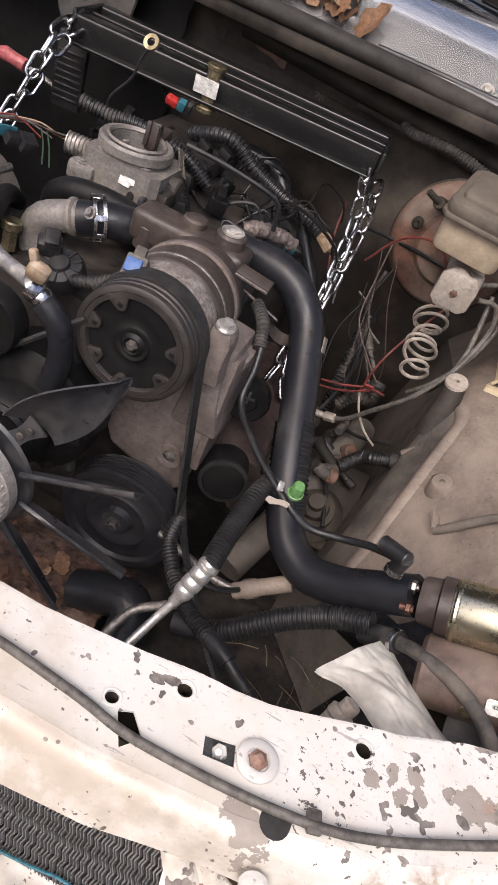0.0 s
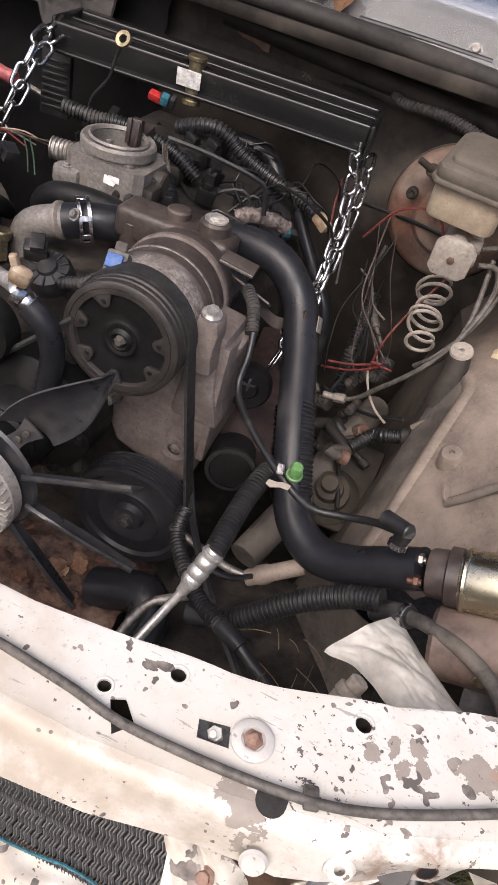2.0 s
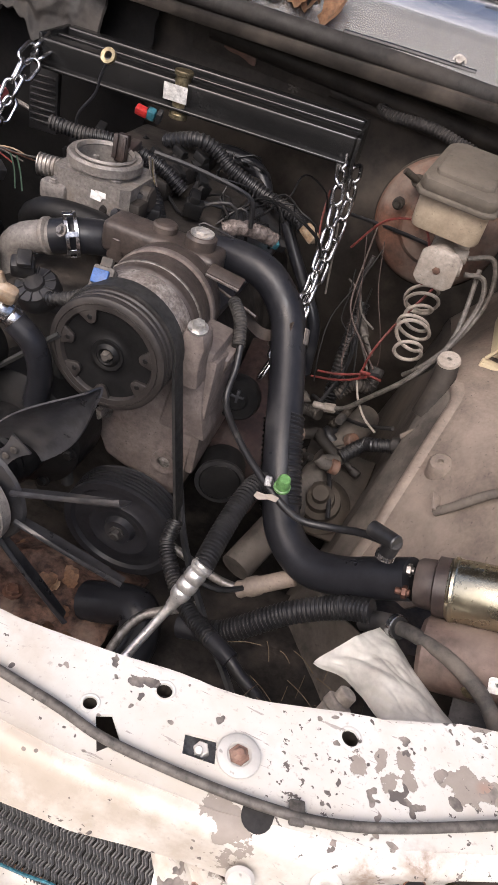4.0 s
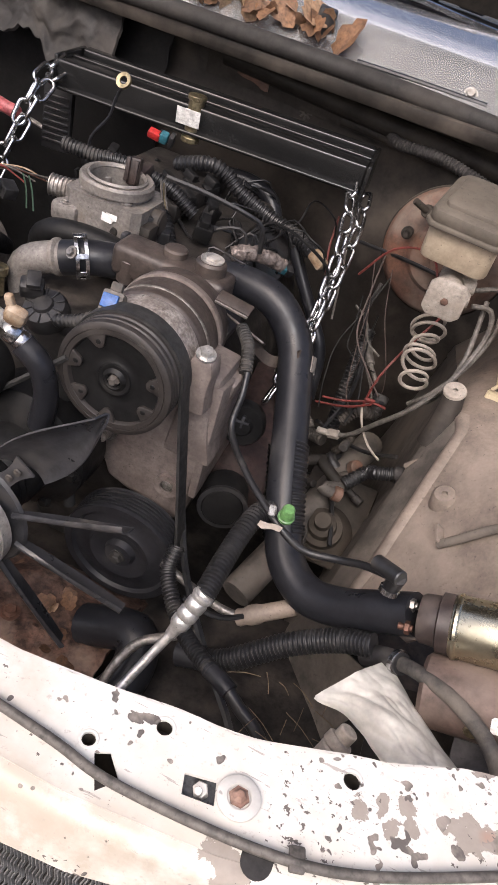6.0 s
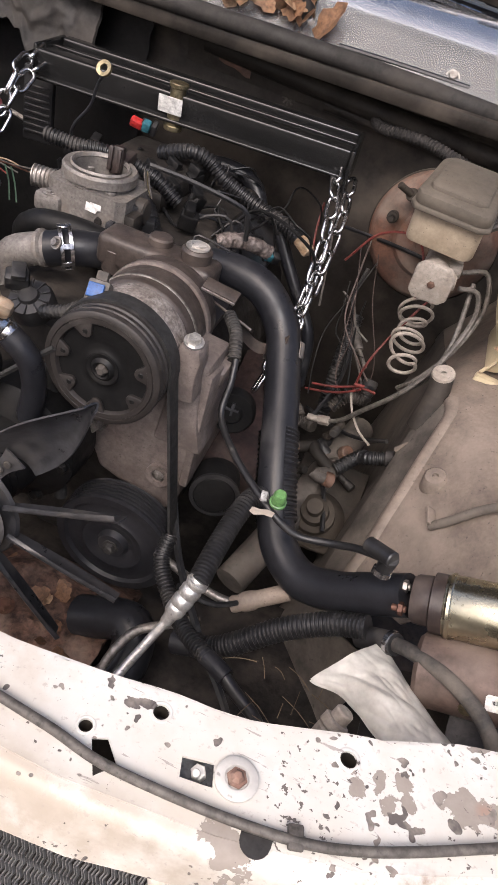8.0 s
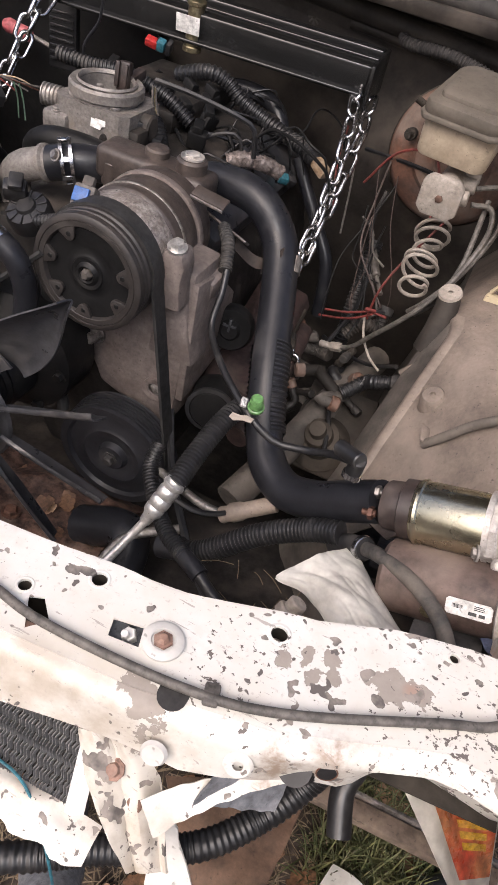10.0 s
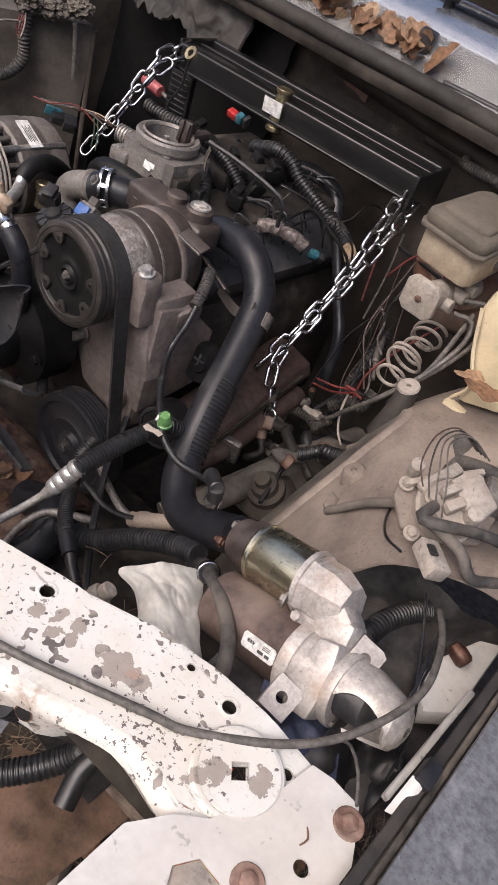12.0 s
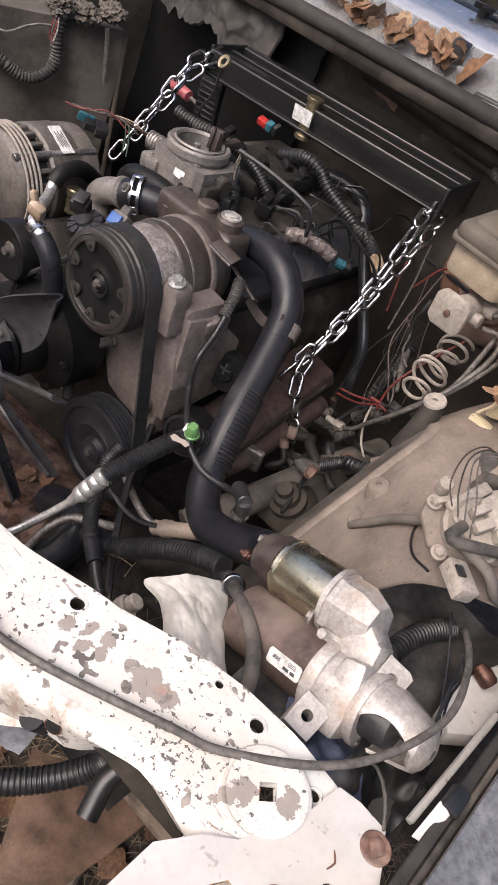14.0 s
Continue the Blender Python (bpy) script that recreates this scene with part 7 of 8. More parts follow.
solid("blue_pipe", drum((0.085, -0.045, 0.045), (0.135, 0.035, 0.05), 0.018, 18), "grey_paint", "scuffed blue grey pipe end on the soil", "pipe")
solid("white_scrap", sheet(lambda u, v: V((0.26 + 0.08 * u + 0.03 * v, 0.085 - 0.02 * u + 0.12 * v, 0.035 + 0.02 * math.sin(3 * u) + 0.008 * v)), 8, 8, 0.002), "white", "bent white sheet metal scrap on the ground", "scrap metal")
solid("black_pipe", tube([(-0.02, -0.08, 0.02), (0.08, -0.045, 0.025), (0.16, -0.005, 0.025), (0.23, 0.04, 0.025), (0.33, 0.075, 0.02)], 0.018, 14), "rubber", "black plastic pipe on the soil", "pipe")
solid("ribbed_pipe", tube([(0.36, 0.08, 0.02), (0.383, 0.13, 0.03), (0.415, 0.212, 0.035), (0.47, 0.265, 0.035), (0.54, 0.32, 0.03)], 0.019, 14), "plastic", "black smooth drain pipe on the soil", "pipe")


def leaf_mesh(rn, size):
    bend, curl = rn.uniform(0.1, 0.5), rn.uniform(-0.3, 0.5)
    bm = bmesh.new()
    mid, n = [], 7
    rows = []
    for i in range(n + 1):
        t = i / n
        w = size * 0.34 * math.sin(math.pi * t) ** 0.7 * (1 + 0.25 * math.sin(i * 2.3))
        y = size * (t - 0.5)
        z = size * bend * (t - 0.5) ** 2
        rows.append([bm.verts.new((-w, y, z + w * curl)), bm.verts.new((0, y, z)), bm.verts.new((w, y, z + w * curl * 0.7))])
    for a, b in zip(rows, rows[1:]):
        for k in range(2):
            try:
                bm.faces.new((a[k], a[k + 1], b[k + 1], b[k]))
            except ValueError:
                pass
    bmesh.ops.remove_doubles(bm, verts=bm.verts, dist=0.0004)
    return bm


def leaf(at, size, rn, group="dry leaves", tilt=30):
    m = Matrix.Translation(at) @ Euler((radians(rn.uniform(-tilt, tilt)), radians(rn.uniform(-tilt, tilt)), rn.uniform(0, 6.3))).to_matrix().to_4x4()
    bm = leaf_mesh(rn, size)
    bm.transform(m)
    return solid("leaf", bm, rn.choice(("leaf", "leaf", "leaf_dark", "leaf_pale")), "dry curled brown leaf", "leaf", group)


rn = random.Random(11)
for k in range(85):
    leaf((rn.uniform(-0.25, 0.5), rn.uniform(-0.12, 0.45), 0.018 + rn.uniform(0, 0.012)), rn.uniform(0.03, 0.075), rn, "dry leaves on the ground")
for k in range(34):
    x = rn.uniform(-0.72, -0.36)
    leaf((x, 1.195 + rn.uniform(-0.025, 0.015), 1.112 + rn.uniform(-0.008, 0.022)), rn.uniform(0.03, 0.06), rn, "dry leaves in the cowl", 60)
for p, s in (((-0.405, 1.195, 1.135), 0.085), ((-0.325, 1.19, 1.115), 0.09), ((-0.46, 1.195, 1.125), 0.07), ((-0.52, 1.195, 1.12), 0.07), ((-0.58, 1.195, 1.12), 0.075)):
    leaf(p, s, rn, "dry leaves in the cowl", 70)
for k in range(46):
    leaf((rn.uniform(-0.62, -0.25), rn.uniform(0.15, 0.36), 0.442), rn.uniform(0.02, 0.045), rn, "dry leaves on the crossmember", 35)
for p in ((0.155, 0.70, 0.872), (0.185, 0.685, 0.875)):
    leaf(p, 0.07, rn, "dry leaves by the washer bottle", 15)


def litter(n, area, z, rnx, lo, hi, width, upright):
    """Short stalks and blades in one mesh."""
    vs, fs = [], []
    for _ in range(n):
        x, y = rnx.uniform(area[0], area[1]), rnx.uniform(area[2], area[3])
        a = rnx.uniform(0, 6.283)
        ln = rnx.uniform(lo, hi)
        up = rnx.uniform(*upright)
        d = V((math.cos(a) * (1 - up), math.sin(a) * (1 - up), up)).normalized() * ln
        s = V((-math.sin(a), math.cos(a), 0.3)) * width
        b = V((x, y, z))
        i = len(vs)
        vs += [b - s, b + s, b + d * 0.6 + s * 0.7 + V((0, 0, ln * 0.1)), b + d * 0.6 - s * 0.7 + V((0, 0, ln * 0.1)), b + d]
        fs += [(i, i + 1, i + 2, i + 3), (i + 3, i + 2, i + 4)]
    me = bpy.data.meshes.new("blades")
    me.from_pydata([tuple(v) for v in vs], [], fs)
    return me


for name, me, mat, label in (
    ("grass", litter(1100, (0.25, 0.46, 0.17, 0.40), 0.0, rn, 0.04, 0.11, 0.0016, (0.25, 0.8)), "grass", "patchy green and straw coloured grass"),
    ("ground_litter", litter(7000, (-0.35, 0.6, -0.2, 0.65), 0.008, rn, 0.012, 0.05, 0.0012, (0.0, 0.22)), "straw", "brown straw and twig litter on the soil"),
):
    me.materials.append(M[mat])
    tagged(new(name, me), label, "grass" if name == "grass" else "litter", kind="stuff")
for k in range(14):
    a = V((rn.uniform(-0.02, 0.10), rn.uniform(0.15, 0.26), 0.60 + rn.uniform(-0.04, 0.03)))
    d = V((rn.uniform(-0.05, 0.05), rn.uniform(-0.05, 0.05), rn.uniform(-0.02, 0.03)))
    solid("straw", tube([a, a + d * 0.5 + V((0, 0, 0.004)), a + d], 0.0005, 5, 0.02), "straw", "loose straw caught in the bay", "straw", "straws in the bay")
solid("splash_tray", sheet(lambda u, v: V((-0.25 + 0.42 * u, 0.10 + 0.40 * v, 0.385 + 0.02 * u + 0.012 * noise.noise((u * 5, v * 5, 3)))), 20, 12, 0.003), "iron", "dark oily splash tray behind the front panel", "tray", kind="structure")

# ---- clear bag of parts ----
def bag_surface(u, v):
    a, b = V((0.042, 0.190, 0.686)), V((0.106, 0.272, 0.690))
    c, d = V((0.130, 0.125, 0.700)), V((0.200, 0.170, 0.700))
    u2 = u + (0.10 * math.sin(math.pi * v) + 0.05 * noise.noise((v * 5, 3, 1))) * (0.5 - u)
    k = min(1.0, max(0.0, (v - 0.04) / 0.26))
    u2 += 0.14 * (1 - u) * k * k * (3 - 2 * k)
    p = a.lerp(b, u2).lerp(c.lerp(d, u2), v)
    puff = (math.sin(math.pi * u) ** 0.6) * (0.35 + 0.65 * math.sin(math.pi * min(1, 0.1 + 0.8 * v)))
    folds = abs(noise.noise((u * 2.6 + 1.4 * v, v * 1.7 - 0.8 * u, 2))) + 0.45 * abs(noise.noise((u * 5 - 3 * v, v * 3.5, 7))) + 0.12 * abs(noise.noise((u * 9, v * 9, 4)))
    return p + V((-0.1, -0.35, 0.93)) * (0.020 * puff + 0.015 * folds * (0.35 + 0.65 * math.sin(math.pi * u)))


pb = thing("parts_bag", "milky clear plastic bag with small parts", "plastic bag")
part("film", sheet(bag_surface, 60, 60), "film", pb, "", True, 80)
part("underside", sheet(lambda u, v: bag_surface(u, v) - V((0, 0, 0.004 + 0.022 * math.sin(math.pi * u) * math.sin(math.pi * min(1, v * 0.9 + 0.05)))), 20, 20), "film", pb)

bits = [box((0.012, 0.008, 0.006), Matrix.Translation(bag_surface(rn.uniform(0.3, 0.8), rn.uniform(0.1, 0.45)) - V((0, 0, 0.009))) @ Euler((rn.random() * 3, rn.random() * 3, rn.random() * 3)).to_matrix().to_4x4(), 0.001, 1) for _ in range(14)]
part("contents", join(*bits), "pale", pb, "pale small parts inside")

# ---- corner by the fender ----
def crumple(x0, x1, y0, y1, z, amp, sc, seed):
    return sheet(lambda u, v: V((x0 + (x1 - x0) * u, y0 + (y1 - y0) * v, z + amp * noise.noise((u * sc, v * sc, seed)) + amp * 0.5 * abs(noise.noise((u * sc * 2.3, v * sc * 2.3, seed + 3))))), 26, 26, 0.0015)


solid("plastic_sheet", crumple(0.19, 0.41, 0.15, 0.52, 0.690, 0.022, 5, 2), "sheet_grey", "crumpled dark grey plastic sheet under the starter", "plastic sheet")
solid("blue_cloth", sheet(lambda u, v: V((0.25 + 0.09 * u + 0.03 * v, 0.205 - 0.065 * v + 0.02 * u, 0.722 + 0.008 * noise.noise((u * 4, v * 4, 0)) + 0.004 * math.sin(u * 20) * v + 0.02 * v)), 20, 14, 0.001), "bluish", "blue grey torn cloth strip beside the starter", "cloth")
solid("black_bag", sheet(lambda u, v: V((0.33 + 0.075 * u, 0.155 + 0.10 * v, 0.735 - 0.03 * u + 0.016 * math.sin(u * 5 + v * 3) + 0.006 * noise.noise((u * 6, v * 6, 1)))), 18, 18, 0.001), "plastic", "black plastic flap in the corner", "plastic sheet")
solid("battery_tray", join(box((0.24, 0.14, 0.004), pose(0.23, 0.225, 0.655, 0, -18, 0), 0.001), box((0.24, 0.004, 0.03), pose(0.23, 0.156, 0.668, 0, -18, 0), 0.001)), "iron", "dark steel battery tray under the starter", "tray")
lamp = thing("side_marker", "white marker lamp housing with a copper coloured bulb", "lamp")
part("housing", prism([(0.362, 0.37), (0.385, 0.44), (0.41, 0.46), (0.412, 0.33), (0.385, 0.30), (0.366, 0.32)], 0.03, Matrix.Translation((0, 0, 0.715)), 0.005), "white", lamp)
part("bulb", lathe([(0, 0.022), (0.007, 0.020), (0.0105, 0.012), (0.0105, 0.0), (0.008, -0.004), (0, -0.005)], 18, basis((0.385, 0.385, 0.755), (-0.9, 0.2, 0.2))), "copper", lamp, "copper coloured bulb holder")
part("lower_edge", box((0.007, 0.17, 0.008), pose(0.407, 0.27, 0.758, 0, 8, -2), 0.002), "white", lamp)
wire([(0.3538, 0.4063, 0.7296), (0.3625, 0.3726, 0.7488), (0.3658, 0.3229, 0.7549), (0.3887, 0.2575, 0.7538), (0.3973, 0.2114, 0.7415)], 0.0016, "plastic", "thin black wire by the marker lamp")
wire([(0.3083, 0.405, 0.7753), (0.3416, 0.3491, 0.7686), (0.3745, 0.2829, 0.7574), (0.3977, 0.2267, 0.7456)], 0.0016, "plastic", "thin black wire by the marker lamp")
wire([(0.3434, 0.404, 0.7652), (0.347, 0.3648, 0.7777), (0.36, 0.3048, 0.7814), (0.3782, 0.243, 0.7598)], 0.0022, "plastic", "thin black wire by the marker lamp")
wire([(0.386, 0.125, 0.813), (0.372, 0.148, 0.812), (0.354, 0.17, 0.80), (0.34, 0.185, 0.77)], 0.0016, "wire", "thin grey earth wire on the rusty bolt")
clip = thing("fender_clip", "black fender clip with a bent white tab", "clip")
part("clip_block", box((0.016, 0.028, 0.012), pose(0.413, 0.186, 0.826, 0, 10, 0), 0.003), "plastic", clip)
part("tab", sheet(lambda u, v: V((0.405 + 0.010 * u, 0.140 + 0.035 * v, 0.814 + 0.012 * v + 0.003 * math.sin(3 * u))), 6, 8, 0.0015), "white", clip)
solid("conduit_end", tube([(0.284, 0.325, 0.705), (0.290, 0.350, 0.715), (0.292, 0.378, 0.717), (0.299, 0.407, 0.715), (0.308, 0.434, 0.710), (0.318, 0.46, 0.70)], 0.013, 14, 0.008, 0.0055, 0.0010), "plastic", "dusty black corrugated conduit behind the starter", "conduit")

# cruise or vacuum unit with wires, on the inner fender
vac = thing("vacuum_unit", "dusty pale cast unit with hoses and wires", "control unit")
VM = Matrix.Translation((0.266, 0.462, 0.848)) @ Euler((radians(12), radians(18), radians(-38))).to_matrix().to_4x4() @ Matrix.Scale(1.02, 4)
part("base_plate", prism([(-0.045, -0.045), (-0.02, -0.06), (0.02, -0.058), (0.036, -0.03), (0.042, 0.03), (0.01, 0.058), (-0.02, 0.05), (-0.03, 0.02)], 0.010, VM @ Matrix.Translation((0, 0, -0.016)), 0.003), "dust_paint", vac)
part("housing", lathe([(0, -0.006), (0.036, -0.006), (0.039, -0.003), (0.039, 0.008), (0.035, 0.011), (0.033, 0.020), (0.028, 0.026), (0, 0.028)], 20, VM @ Matrix.Translation((0.004, -0.004, 0.0))), "pale", vac)
cap = part("cap_block", join(prism([(-0.026, -0.016), (0.018, -0.020), (0.028, -0.004), (0.022, 0.018), (-0.02, 0.022), (-0.028, 0.006)], 0.018, VM @ pose(0.0, 0.016, 0.018, 0, 0, 20), 0.004), drum(VM @ V((0.024, 0.01, 0.02)), VM @ V((0.024, 0.01, 0.042)), 0.010, 14)), "pale", vac)
part("terminal_block", box((0.013, 0.024, 0.016), VM @ pose(0.012, -0.010, 0.034, 0, 0, 20), 0.003), "pale", cap)
part("terminal_block", box((0.011, 0.024, 0.016), VM @ pose(-0.006, -0.010, 0.034, 0, 0, 20), 0.003), "pale", cap)
part("flange_rib", prism([(-0.004, -0.05), (0.004, -0.05), (0.004, 0.05), (-0.004, 0.05)], 0.014, VM @ pose(-0.036, 0.0, -0.006, 0, 0, 8), 0.002), "pale", vac)
part("pivot_arm", join(box((0.016, 0.06, 0.010), VM @ pose(-0.03, -0.01, 0.014, 0, 0, 28), 0.004), drum(VM @ V((-0.045, -0.035, 0.0)), VM @ V((-0.045, -0.035, 0.022)), 0.009, 14)), "pale", vac)
part("motor_cover", drum(VM @ V((-0.02, 0.045, -0.005)), VM @ V((0.0, 0.085, 0.0)), 0.024, 20), "wire", vac)
for q in ((-0.036, 0.04, 0.0), (-0.03, -0.045, 0.0), (0.03, -0.05, 0.0), (0.036, 0.0, 0.012), (0.0, -0.03, 0.028)):
    bolt("bolt", VM @ V(q), VM.to_3x3() @ V((0, 0, 1)), 0.0065, 0.006, "pale", vac)
part("plug", box((0.026, 0.044, 0.020), pose(0.2921, 0.3846, 0.8374, 0, 12, 52), 0.003), "pale", vac, "white plug with a dark window")
part("plug_window", box((0.010, 0.014, 0.003), pose(0.2879, 0.3826, 0.8507, 0, 12, 52), 0.0005), "plastic", vac)
part("hose", tube([VM @ V((0.01, -0.03, 0.03)), VM @ V((0.03, -0.05, 0.04)), (0.319, 0.4509, 0.8585), (0.3699, 0.4796, 0.8465), (0.4209, 0.508, 0.8295)], 0.0068, 14), "old_rubber", vac, "dusty rubber hose")
part("hose", tube([VM @ V((0.02, -0.04, 0.02)), (0.3077, 0.4104, 0.8509), (0.3327, 0.4041, 0.8361), (0.3535, 0.4285, 0.8295), (0.3897, 0.4684, 0.832)], 0.0068, 14), "old_rubber", vac, "dusty rubber hose")
part("lever", join(tube([(0.1483, 0.513, 0.6525), (0.1775, 0.5067, 0.7086), (0.2067, 0.5001, 0.7595), (0.2261, 0.4928, 0.8005)], 0.0065, 10), drum((0.1416, 0.5172, 0.6391), (0.1581, 0.511, 0.6678), 0.010, 12)), "dust_paint", vac, "dusty link rod")
for k, mat in enumerate(("wire_brown", "grey_dust", "wire", "wire")):
    o = 0.006 * k
    part("lead", tube([(0.245 + o, 0.535, 0.885), (0.215 + o, 0.52, 0.905), (0.205 + o, 0.48, 0.905), (0.215 + o * 2, 0.44, 0.89), (0.235 + o * 2, 0.42, 0.88 - o)], 0.0011, 6), mat, vac)
part("lead", tube([(0.2016, 0.508, 0.7996), (0.2103, 0.4616, 0.7822), (0.2333, 0.4076, 0.8006), (0.2621, 0.3788, 0.8226)], 0.0018, 6), "plastic", vac)

# studs, straps and pads on the inner fender
def on_wing(x, y, h=0.0):
    e = 0.004
    n = V((-(fender_z(x + e, y) - fender_z(x - e, y)) / (2 * e), -(fender_z(x, y + e) - fender_z(x, y - e)) / (2 * e), 1)).normalized()
    return V((x, y, fender_z(x, y))) + n * h, n


lug = solid("fender_lug", lathe([(0, 0.008), (0.0035, 0.008), (0.0045, 0.012), (0.014, 0.012), (0.0175, 0.008), (0.020, -0.004), (0.028, -0.03)], 28, basis((0.1215, 0.556, 0.716), (-0.35, -0.30, 0.9))), "dust_paint", "dusty round mounting lug on the inner fender", "lug")
tower = thing("strut_mount", "grey strut mount with a slotted washer on top", "mount")
part("column", lathe([(0.0165, 0.0), (0.018, 0.02), (0.022, 0.05), (0.030, 0.085)], 24, basis((0.0835, 0.706, 0.791), (0.10, -0.25, -1))), "firewall", tower)
part("washer", lathe([(0.0035, 0.002), (0.004, 0.004), (0.0165, 0.004), (0.018, 0.0), (0.0, -0.002)], 28, basis((0.0822, 0.7045, 0.796), (-0.25, -0.35, 1))), "pale", tower)
tie = solid("cable_strap", tube([(0.0626, 0.6487, 0.6747), (0.0822, 0.6444, 0.7023), (0.1068, 0.6399, 0.7258), (0.1315, 0.6364, 0.7361)], 0.005, 10), "dust_paint", "dusty cable strap across the ridge", "strap")
solid("strap_button", drum((0.1316, 0.6378, 0.7289), (0.1333, 0.6329, 0.7434), 0.012, 16), "dust_paint", "dusty round strap button", "button")
part("bead", tube([(ridge_x(y) + ridge_w(y) + 0.004, y, fender_z(ridge_x(y) + ridge_w(y) + 0.004, y) - 0.006) for y in (0.42, 0.46, 0.50, 0.54, 0.58, 0.62, 0.655, 0.685)], 0.0125, 18), "dust_paint", wing, "dusty raised bead along the edge")
stub = thing("fender_bracket", "dusty bent bracket on the inner fender", "bracket")
part("arm", tube([(0.132, 0.487, 0.692), (0.150, 0.481, 0.720), (0.180, 0.474, 0.765), (0.224, 0.463, 0.812)], 0.0062, 10), "dust_dark", stub)
part("foot", join(box((0.020, 0.026, 0.004), basis((0.137, 0.502, 0.694), on_wing(0.137, 0.502)[1], (1, 0, 0.8)), 0.001), box((0.004, 0.026, 0.020), basis((0.130, 0.497, 0.700), on_wing(0.137, 0.502)[1], (1, 0, 0.8)), 0.001)), "dust_paint", stub)
solid("bracket_stub", box((0.012, 0.03, 0.02), pose(0.1405, 0.5205, 0.6572, 30, 20, 10), 0.002), "pale", "bent steel tab on the inner fender", "tab")
hose("side_hose", [(0.2155, 0.6275, 0.7922), (0.2347, 0.6088, 0.8136), (0.2739, 0.5949, 0.8346), (0.3436, 0.59, 0.8449), (0.4141, 0.6092, 0.8435)], 0.011, "old_rubber", "dusty hose beside the washer bottle")
hose("side_hose", [(0.2017, 0.6686, 0.8049), (0.2155, 0.6275, 0.7922), (0.2288, 0.5779, 0.8003), (0.2427, 0.5489, 0.8172)], 0.014, "old_rubber", "dusty hose beside the washer bottle")
hose("firewall_hose", [(-0.20, 1.225, 0.985), (-0.17, 1.17, 0.985), (-0.08, 1.15, 0.99), (0.05, 1.12, 0.97), (0.16, 1.05, 0.955), (0.3, 1.0, 0.95)], 0.0105, "seal", "dusty corrugated hose along the firewall", "conduit", ribs=0.007, rib_depth=0.001)
for k in range(3):
    wire([(0.05, 0.86 + 0.02 * k, 0.96), (0.10, 0.88, 0.985 + 0.01 * k), (0.16, 0.86 - 0.02 * k, 0.99), (0.26, 0.90, 0.985 + 0.012 * k), (0.3842, 0.9458, 0.9241)], 0.0055, "old_rubber", "dusty hoses behind the washer bottle", "hoses behind the bottle", "thin_hose")
solid("bottle_foot", box((0.05, 0.02, 0.02), pose(0.1545, 0.7459, 0.787, 0, 0, -10), 0.005), "cream", "yellowed bottle mounting foot", "foot")

# ---- firewall and cowl details ----
star = thing("star_washer", "dull star shaped push nut on the firewall", "washer")
for k in range(8):
    a = 2 * math.pi * k / 8
    part("tooth", box((0.011, 0.003, 0.004), Matrix.Translation((-0.376 + 0.008 * math.cos(a), 1.226, 0.966 + 0.008 * math.sin(a))) @ Matrix.Rotation(-a, 4, "Y"), 0.0006, 1), "grey_dust", star)
solid("seam_plate", sheet(lambda u, v: V((-0.60 + 0.9 * u, 1.212 + 0.01 * v, 1.045 - 0.07 * v - 0.03 * u)), 20, 4, 0.003), "firewall", "pressed black ridge along the firewall", "panel ridge")
part("rust_spot", lathe([(0, 0.002), (0.012, 0.002), (0.02, 0)], 14, basis((-0.546, 1.212, 1.019), (0, -1, 0.2))), "rust", wall)
pad = solid("insulation_pad", sheet(lambda u, v: V((-1.16 + 0.40 * u, 1.165 - 0.05 * v + 0.020 * noise.noise((u * 4, v * 3, 0)) + 0.006 * noise.noise((u * 11, v * 6, 3)) + 0.002 * noise.noise((u * 30, v * 16, 6)), 1.075 - (0.135 + 0.05 * noise.noise((u * 5, 0, 2)) + 0.02 * noise.noise((u * 19, 0, 3))) * v)), 100, 40, 0.006), "seal", "torn black insulation hanging from the cowl", "insulation")
wiper = thing("wiper_arm", "dark wiper arm across the cowl", "wiper")
part("arm", tube([(-0.44, 1.335, 1.197), (-0.36, 1.338, 1.20), (-0.25, 1.342, 1.197), (-0.15, 1.346, 1.19), (-0.02, 1.35, 1.183)], 0.006, 8), "chrome", wiper, "bright wiper arm")
part("blade", join(box((0.40, 0.010, 0.016), pose(-0.24, 1.362, 1.196, 0, 2, 0), 0.003), *[box((0.05, 0.014, 0.006), pose(-0.42 + 0.09 * k, 1.362, 1.207, 0, 2, 0), 0.002, 1) for k in range(5)]), "rubber", wiper)
part("linkage", join(drum((-0.43, 1.335, 1.178), (-0.43, 1.335, 1.203), 0.012, 16), box((0.05, 0.02, 0.012), pose(-0.43, 1.335, 1.20, 0, 0, 15), 0.004)), "plastic", wiper)
bolt("cowl_bolt", (-0.085, 1.196, 1.098), (0, -0.75, 0.6), 0.009, 0.008, "steel", cowl)
part("drain_seam", tube([(-0.30, 1.186, 1.088), (-0.18, 1.188, 1.090), (-0.05, 1.19, 1.090)], 0.005, 8), "plastic", cowl, "dark drain seam")
part("trim", box((1.9, 0.03, 0.014), pose(-0.35, 1.36, 1.182, 12, 0, 0), 0.005), "plastic", cowl, "black trim below the glass")
solid("black_clip", box((0.035, 0.03, 0.045), pose(-0.385, 1.215, 1.128, 10, 5, 15), 0.004), "plastic", "black plastic clip on the cowl", "clip")

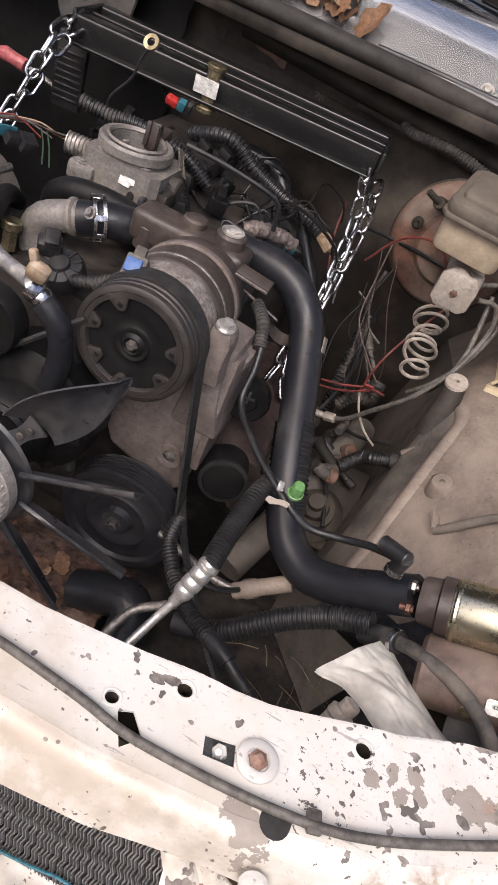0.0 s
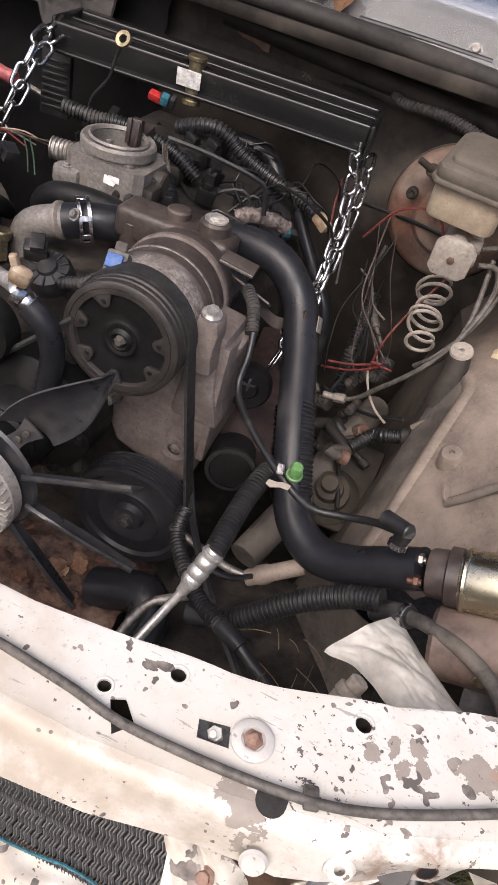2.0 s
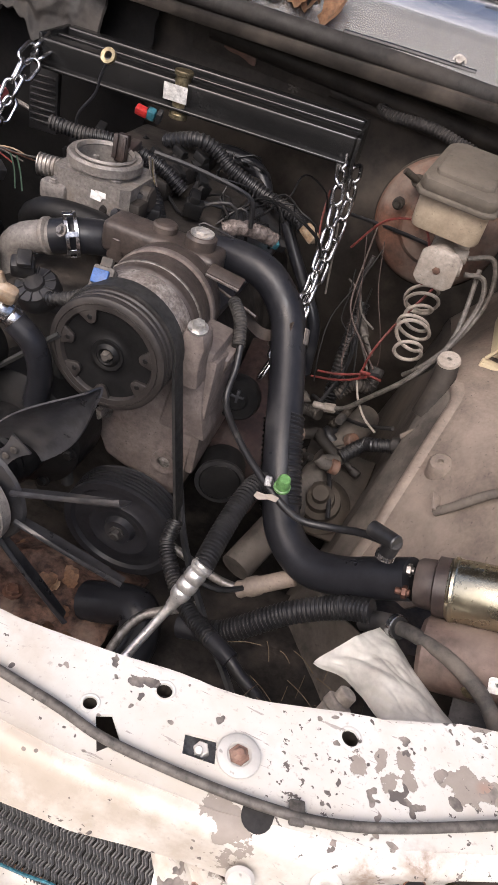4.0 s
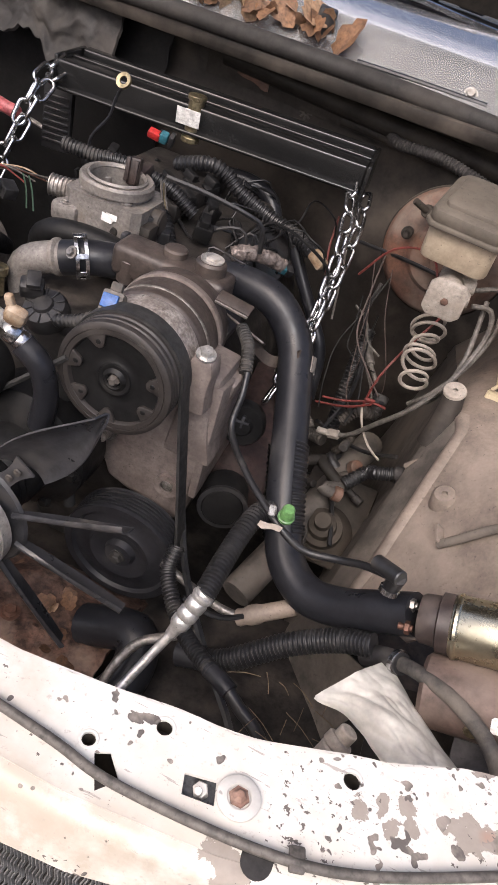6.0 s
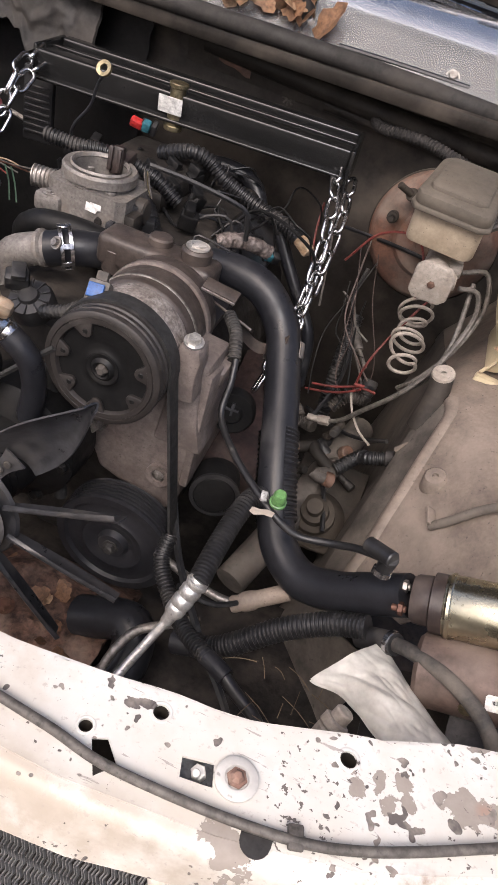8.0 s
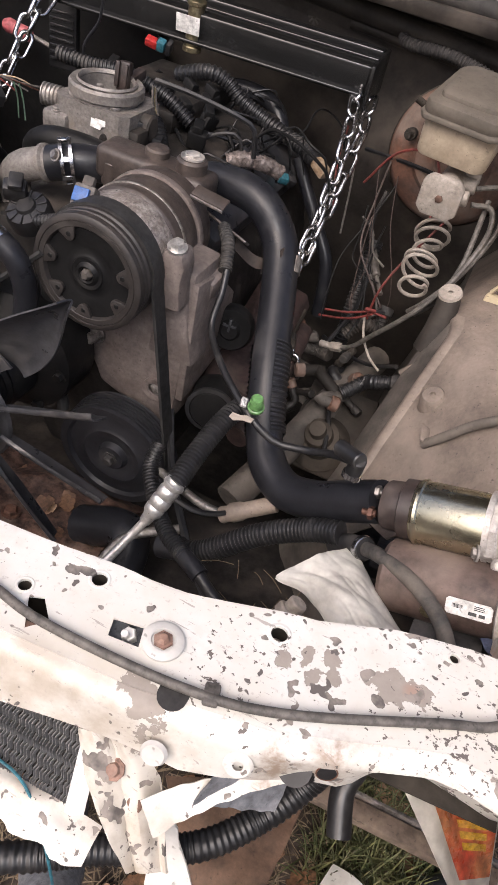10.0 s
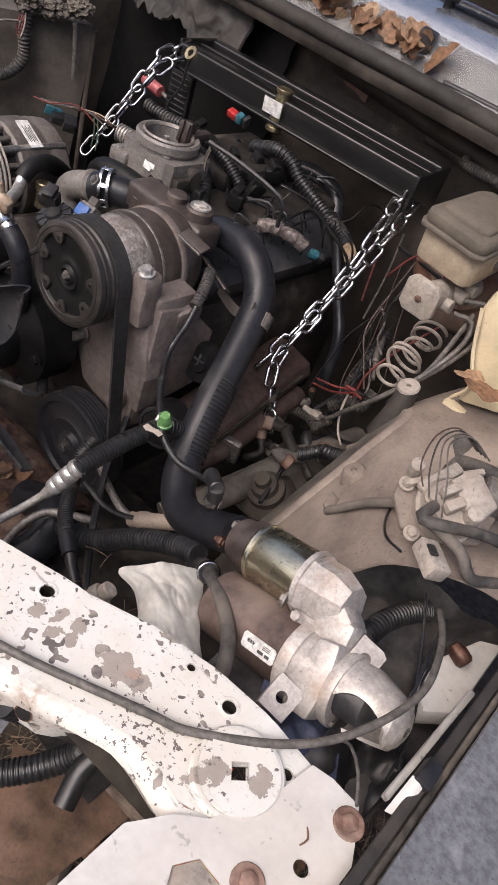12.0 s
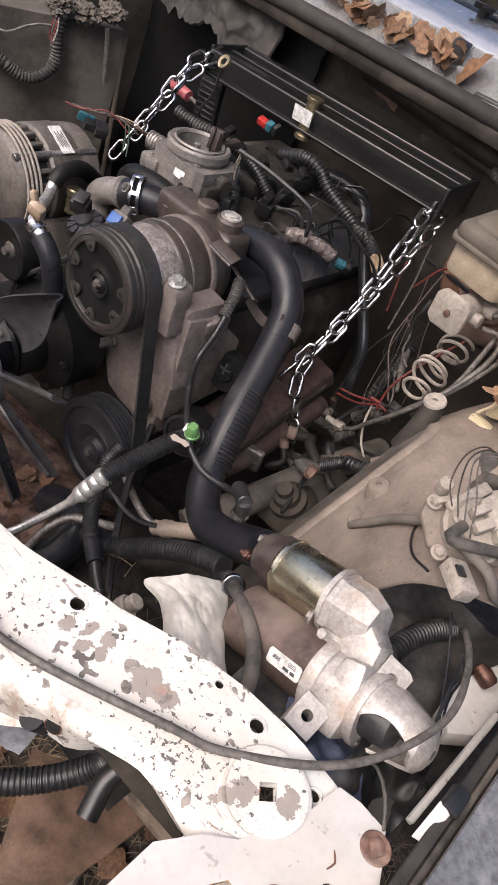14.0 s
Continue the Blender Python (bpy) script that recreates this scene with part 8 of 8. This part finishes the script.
# ---- far side ----
def crumpled_lump(at, size, seed):
    """Torn tape and cloth crushed round a loom."""
    bm = bmesh.new()
    bmesh.ops.create_icosphere(bm, subdivisions=4, radius=1.0)
    for v in bm.verts:
        n = v.co.normalized()
        v.co = n * (0.75 + 0.45 * abs(noise.noise(n * 2.2 + V((seed, 0, 0)))) + 0.22 * noise.noise(n * 6.0 + V((0, seed, 0))))
        v.co = V((v.co.x * size[0], v.co.y * size[1], v.co.z * size[2])) + V(at)
    return bm


bundle = thing("taped_bundle", "dusty torn tape and cloth crushed round a wiring loom", "wiring")
part("wrap", crumpled_lump((-0.966, 0.728, 0.962), (0.036, 0.03, 0.024), 1), "far_dust", bundle, "", True, 25)
part("wrap", crumpled_lump((-0.946, 0.770, 0.958), (0.038, 0.035, 0.021), 4), "far_dust", bundle, "", True, 25)
part("wrap", crumpled_lump((-0.922, 0.815, 0.972), (0.034, 0.03, 0.022), 7), "far_dust", bundle, "", True, 25)
bucket = thing("lamp_bucket", "dusty round lamp housing on the far fender", "lamp housing")
part("shell", lathe([(0, 0.0), (0.030, 0.0), (0.040, 0.006), (0.052, 0.010), (0.056, 0.016), (0.056, 0.03), (0.05, 0.08), (0, 0.09)], 36, basis((-1.24, 0.8, 0.889), (0.1, 0.9, -0.35))), "far_dust", bucket)
part("stem", lathe([(0, -0.05), (0.018, -0.05), (0.022, -0.04), (0.024, 0.0), (0, 0.002)], 24, basis((-1.24, 0.8, 0.889), (0.1, 0.9, -0.35))), "left_paint", bucket)

hose("far_harness", [(-1.035, 0.60, 0.856), (-1.006, 0.6346, 0.8395), (-0.9978, 0.6492, 0.8291), (-0.9872, 0.6683, 0.8203), (-0.974, 0.6918, 0.8238), (-0.9614, 0.7143, 0.8474), (-0.9575, 0.7213, 0.8761), (-0.9588, 0.7191, 0.9068), (-0.963, 0.725, 0.945)], 0.0115, "old_rubber", "dusty corrugated harness looping down the far fender", "conduit", ribs=0.007, rib_depth=0.001)
for k in range(4):
    wire([(-0.966 + 0.004 * k, 0.708, 0.900), (-0.965 + 0.005 * k, 0.706 + 0.002 * k, 0.921), (-0.962 + 0.003 * k, 0.715, 0.948)], 0.0018, ("dull_red", "wire", "dull_red", "pale")[k], "frayed wires at the end of the far harness")
wire([(-1.04, 0.61, 0.90), (-1.0047, 0.637, 0.8945), (-0.9901, 0.6631, 0.9112), (-0.9751, 0.6898, 0.9228), (-0.962, 0.7134, 0.9256), (-0.955, 0.735, 0.935)], 0.0028, "wire", "grey wire into the far loom")
solid("far_rod", tube([(-0.913, 0.80, 0.945), (-0.9119, 0.8029, 0.9328), (-0.9096, 0.807, 0.8856), (-0.9095, 0.812, 0.84)], 0.005, 8), "wire", "thin rod against the far fender", "rod")
part("rolled_edge", tube([(-0.914, 0.853, 0.60), (-0.914, 0.853, 0.78), (-0.914, 0.853, 0.935)], 0.0055, 8), "left_paint", far_wing)
tool = thing("pry_tool", "tool with a pink rubber grip stuck by the bar", "tool")
part("grip", lathe([(0, 0), (0.013, 0), (0.015, 0.004), (0.014, 0.03), (0.016, 0.055), (0.011, 0.066), (0, 0.068)], 20, basis((-0.972, 1.132, 0.785), (-1, 0.04, 0.08))), "pink", tool, "pink rubber grip")
part("shaft", tube([(-0.964, 1.132, 0.785), (-0.92, 1.128, 0.78), (-0.86, 1.12, 0.77)], 0.005, 8), "steel", tool)
solid("grille_box", join(box((0.06, 0.02, 0.14), pose(-0.815, 1.035, 0.85, 0, 0, 10), 0.005), *[box((0.05, 0.004, 0.005), pose(-0.813, 1.023, 0.80 + 0.012 * k, 0, 0, 10), 0.001, 1) for k in range(8)]), "plastic", "black louvred module behind the chain", "control module")
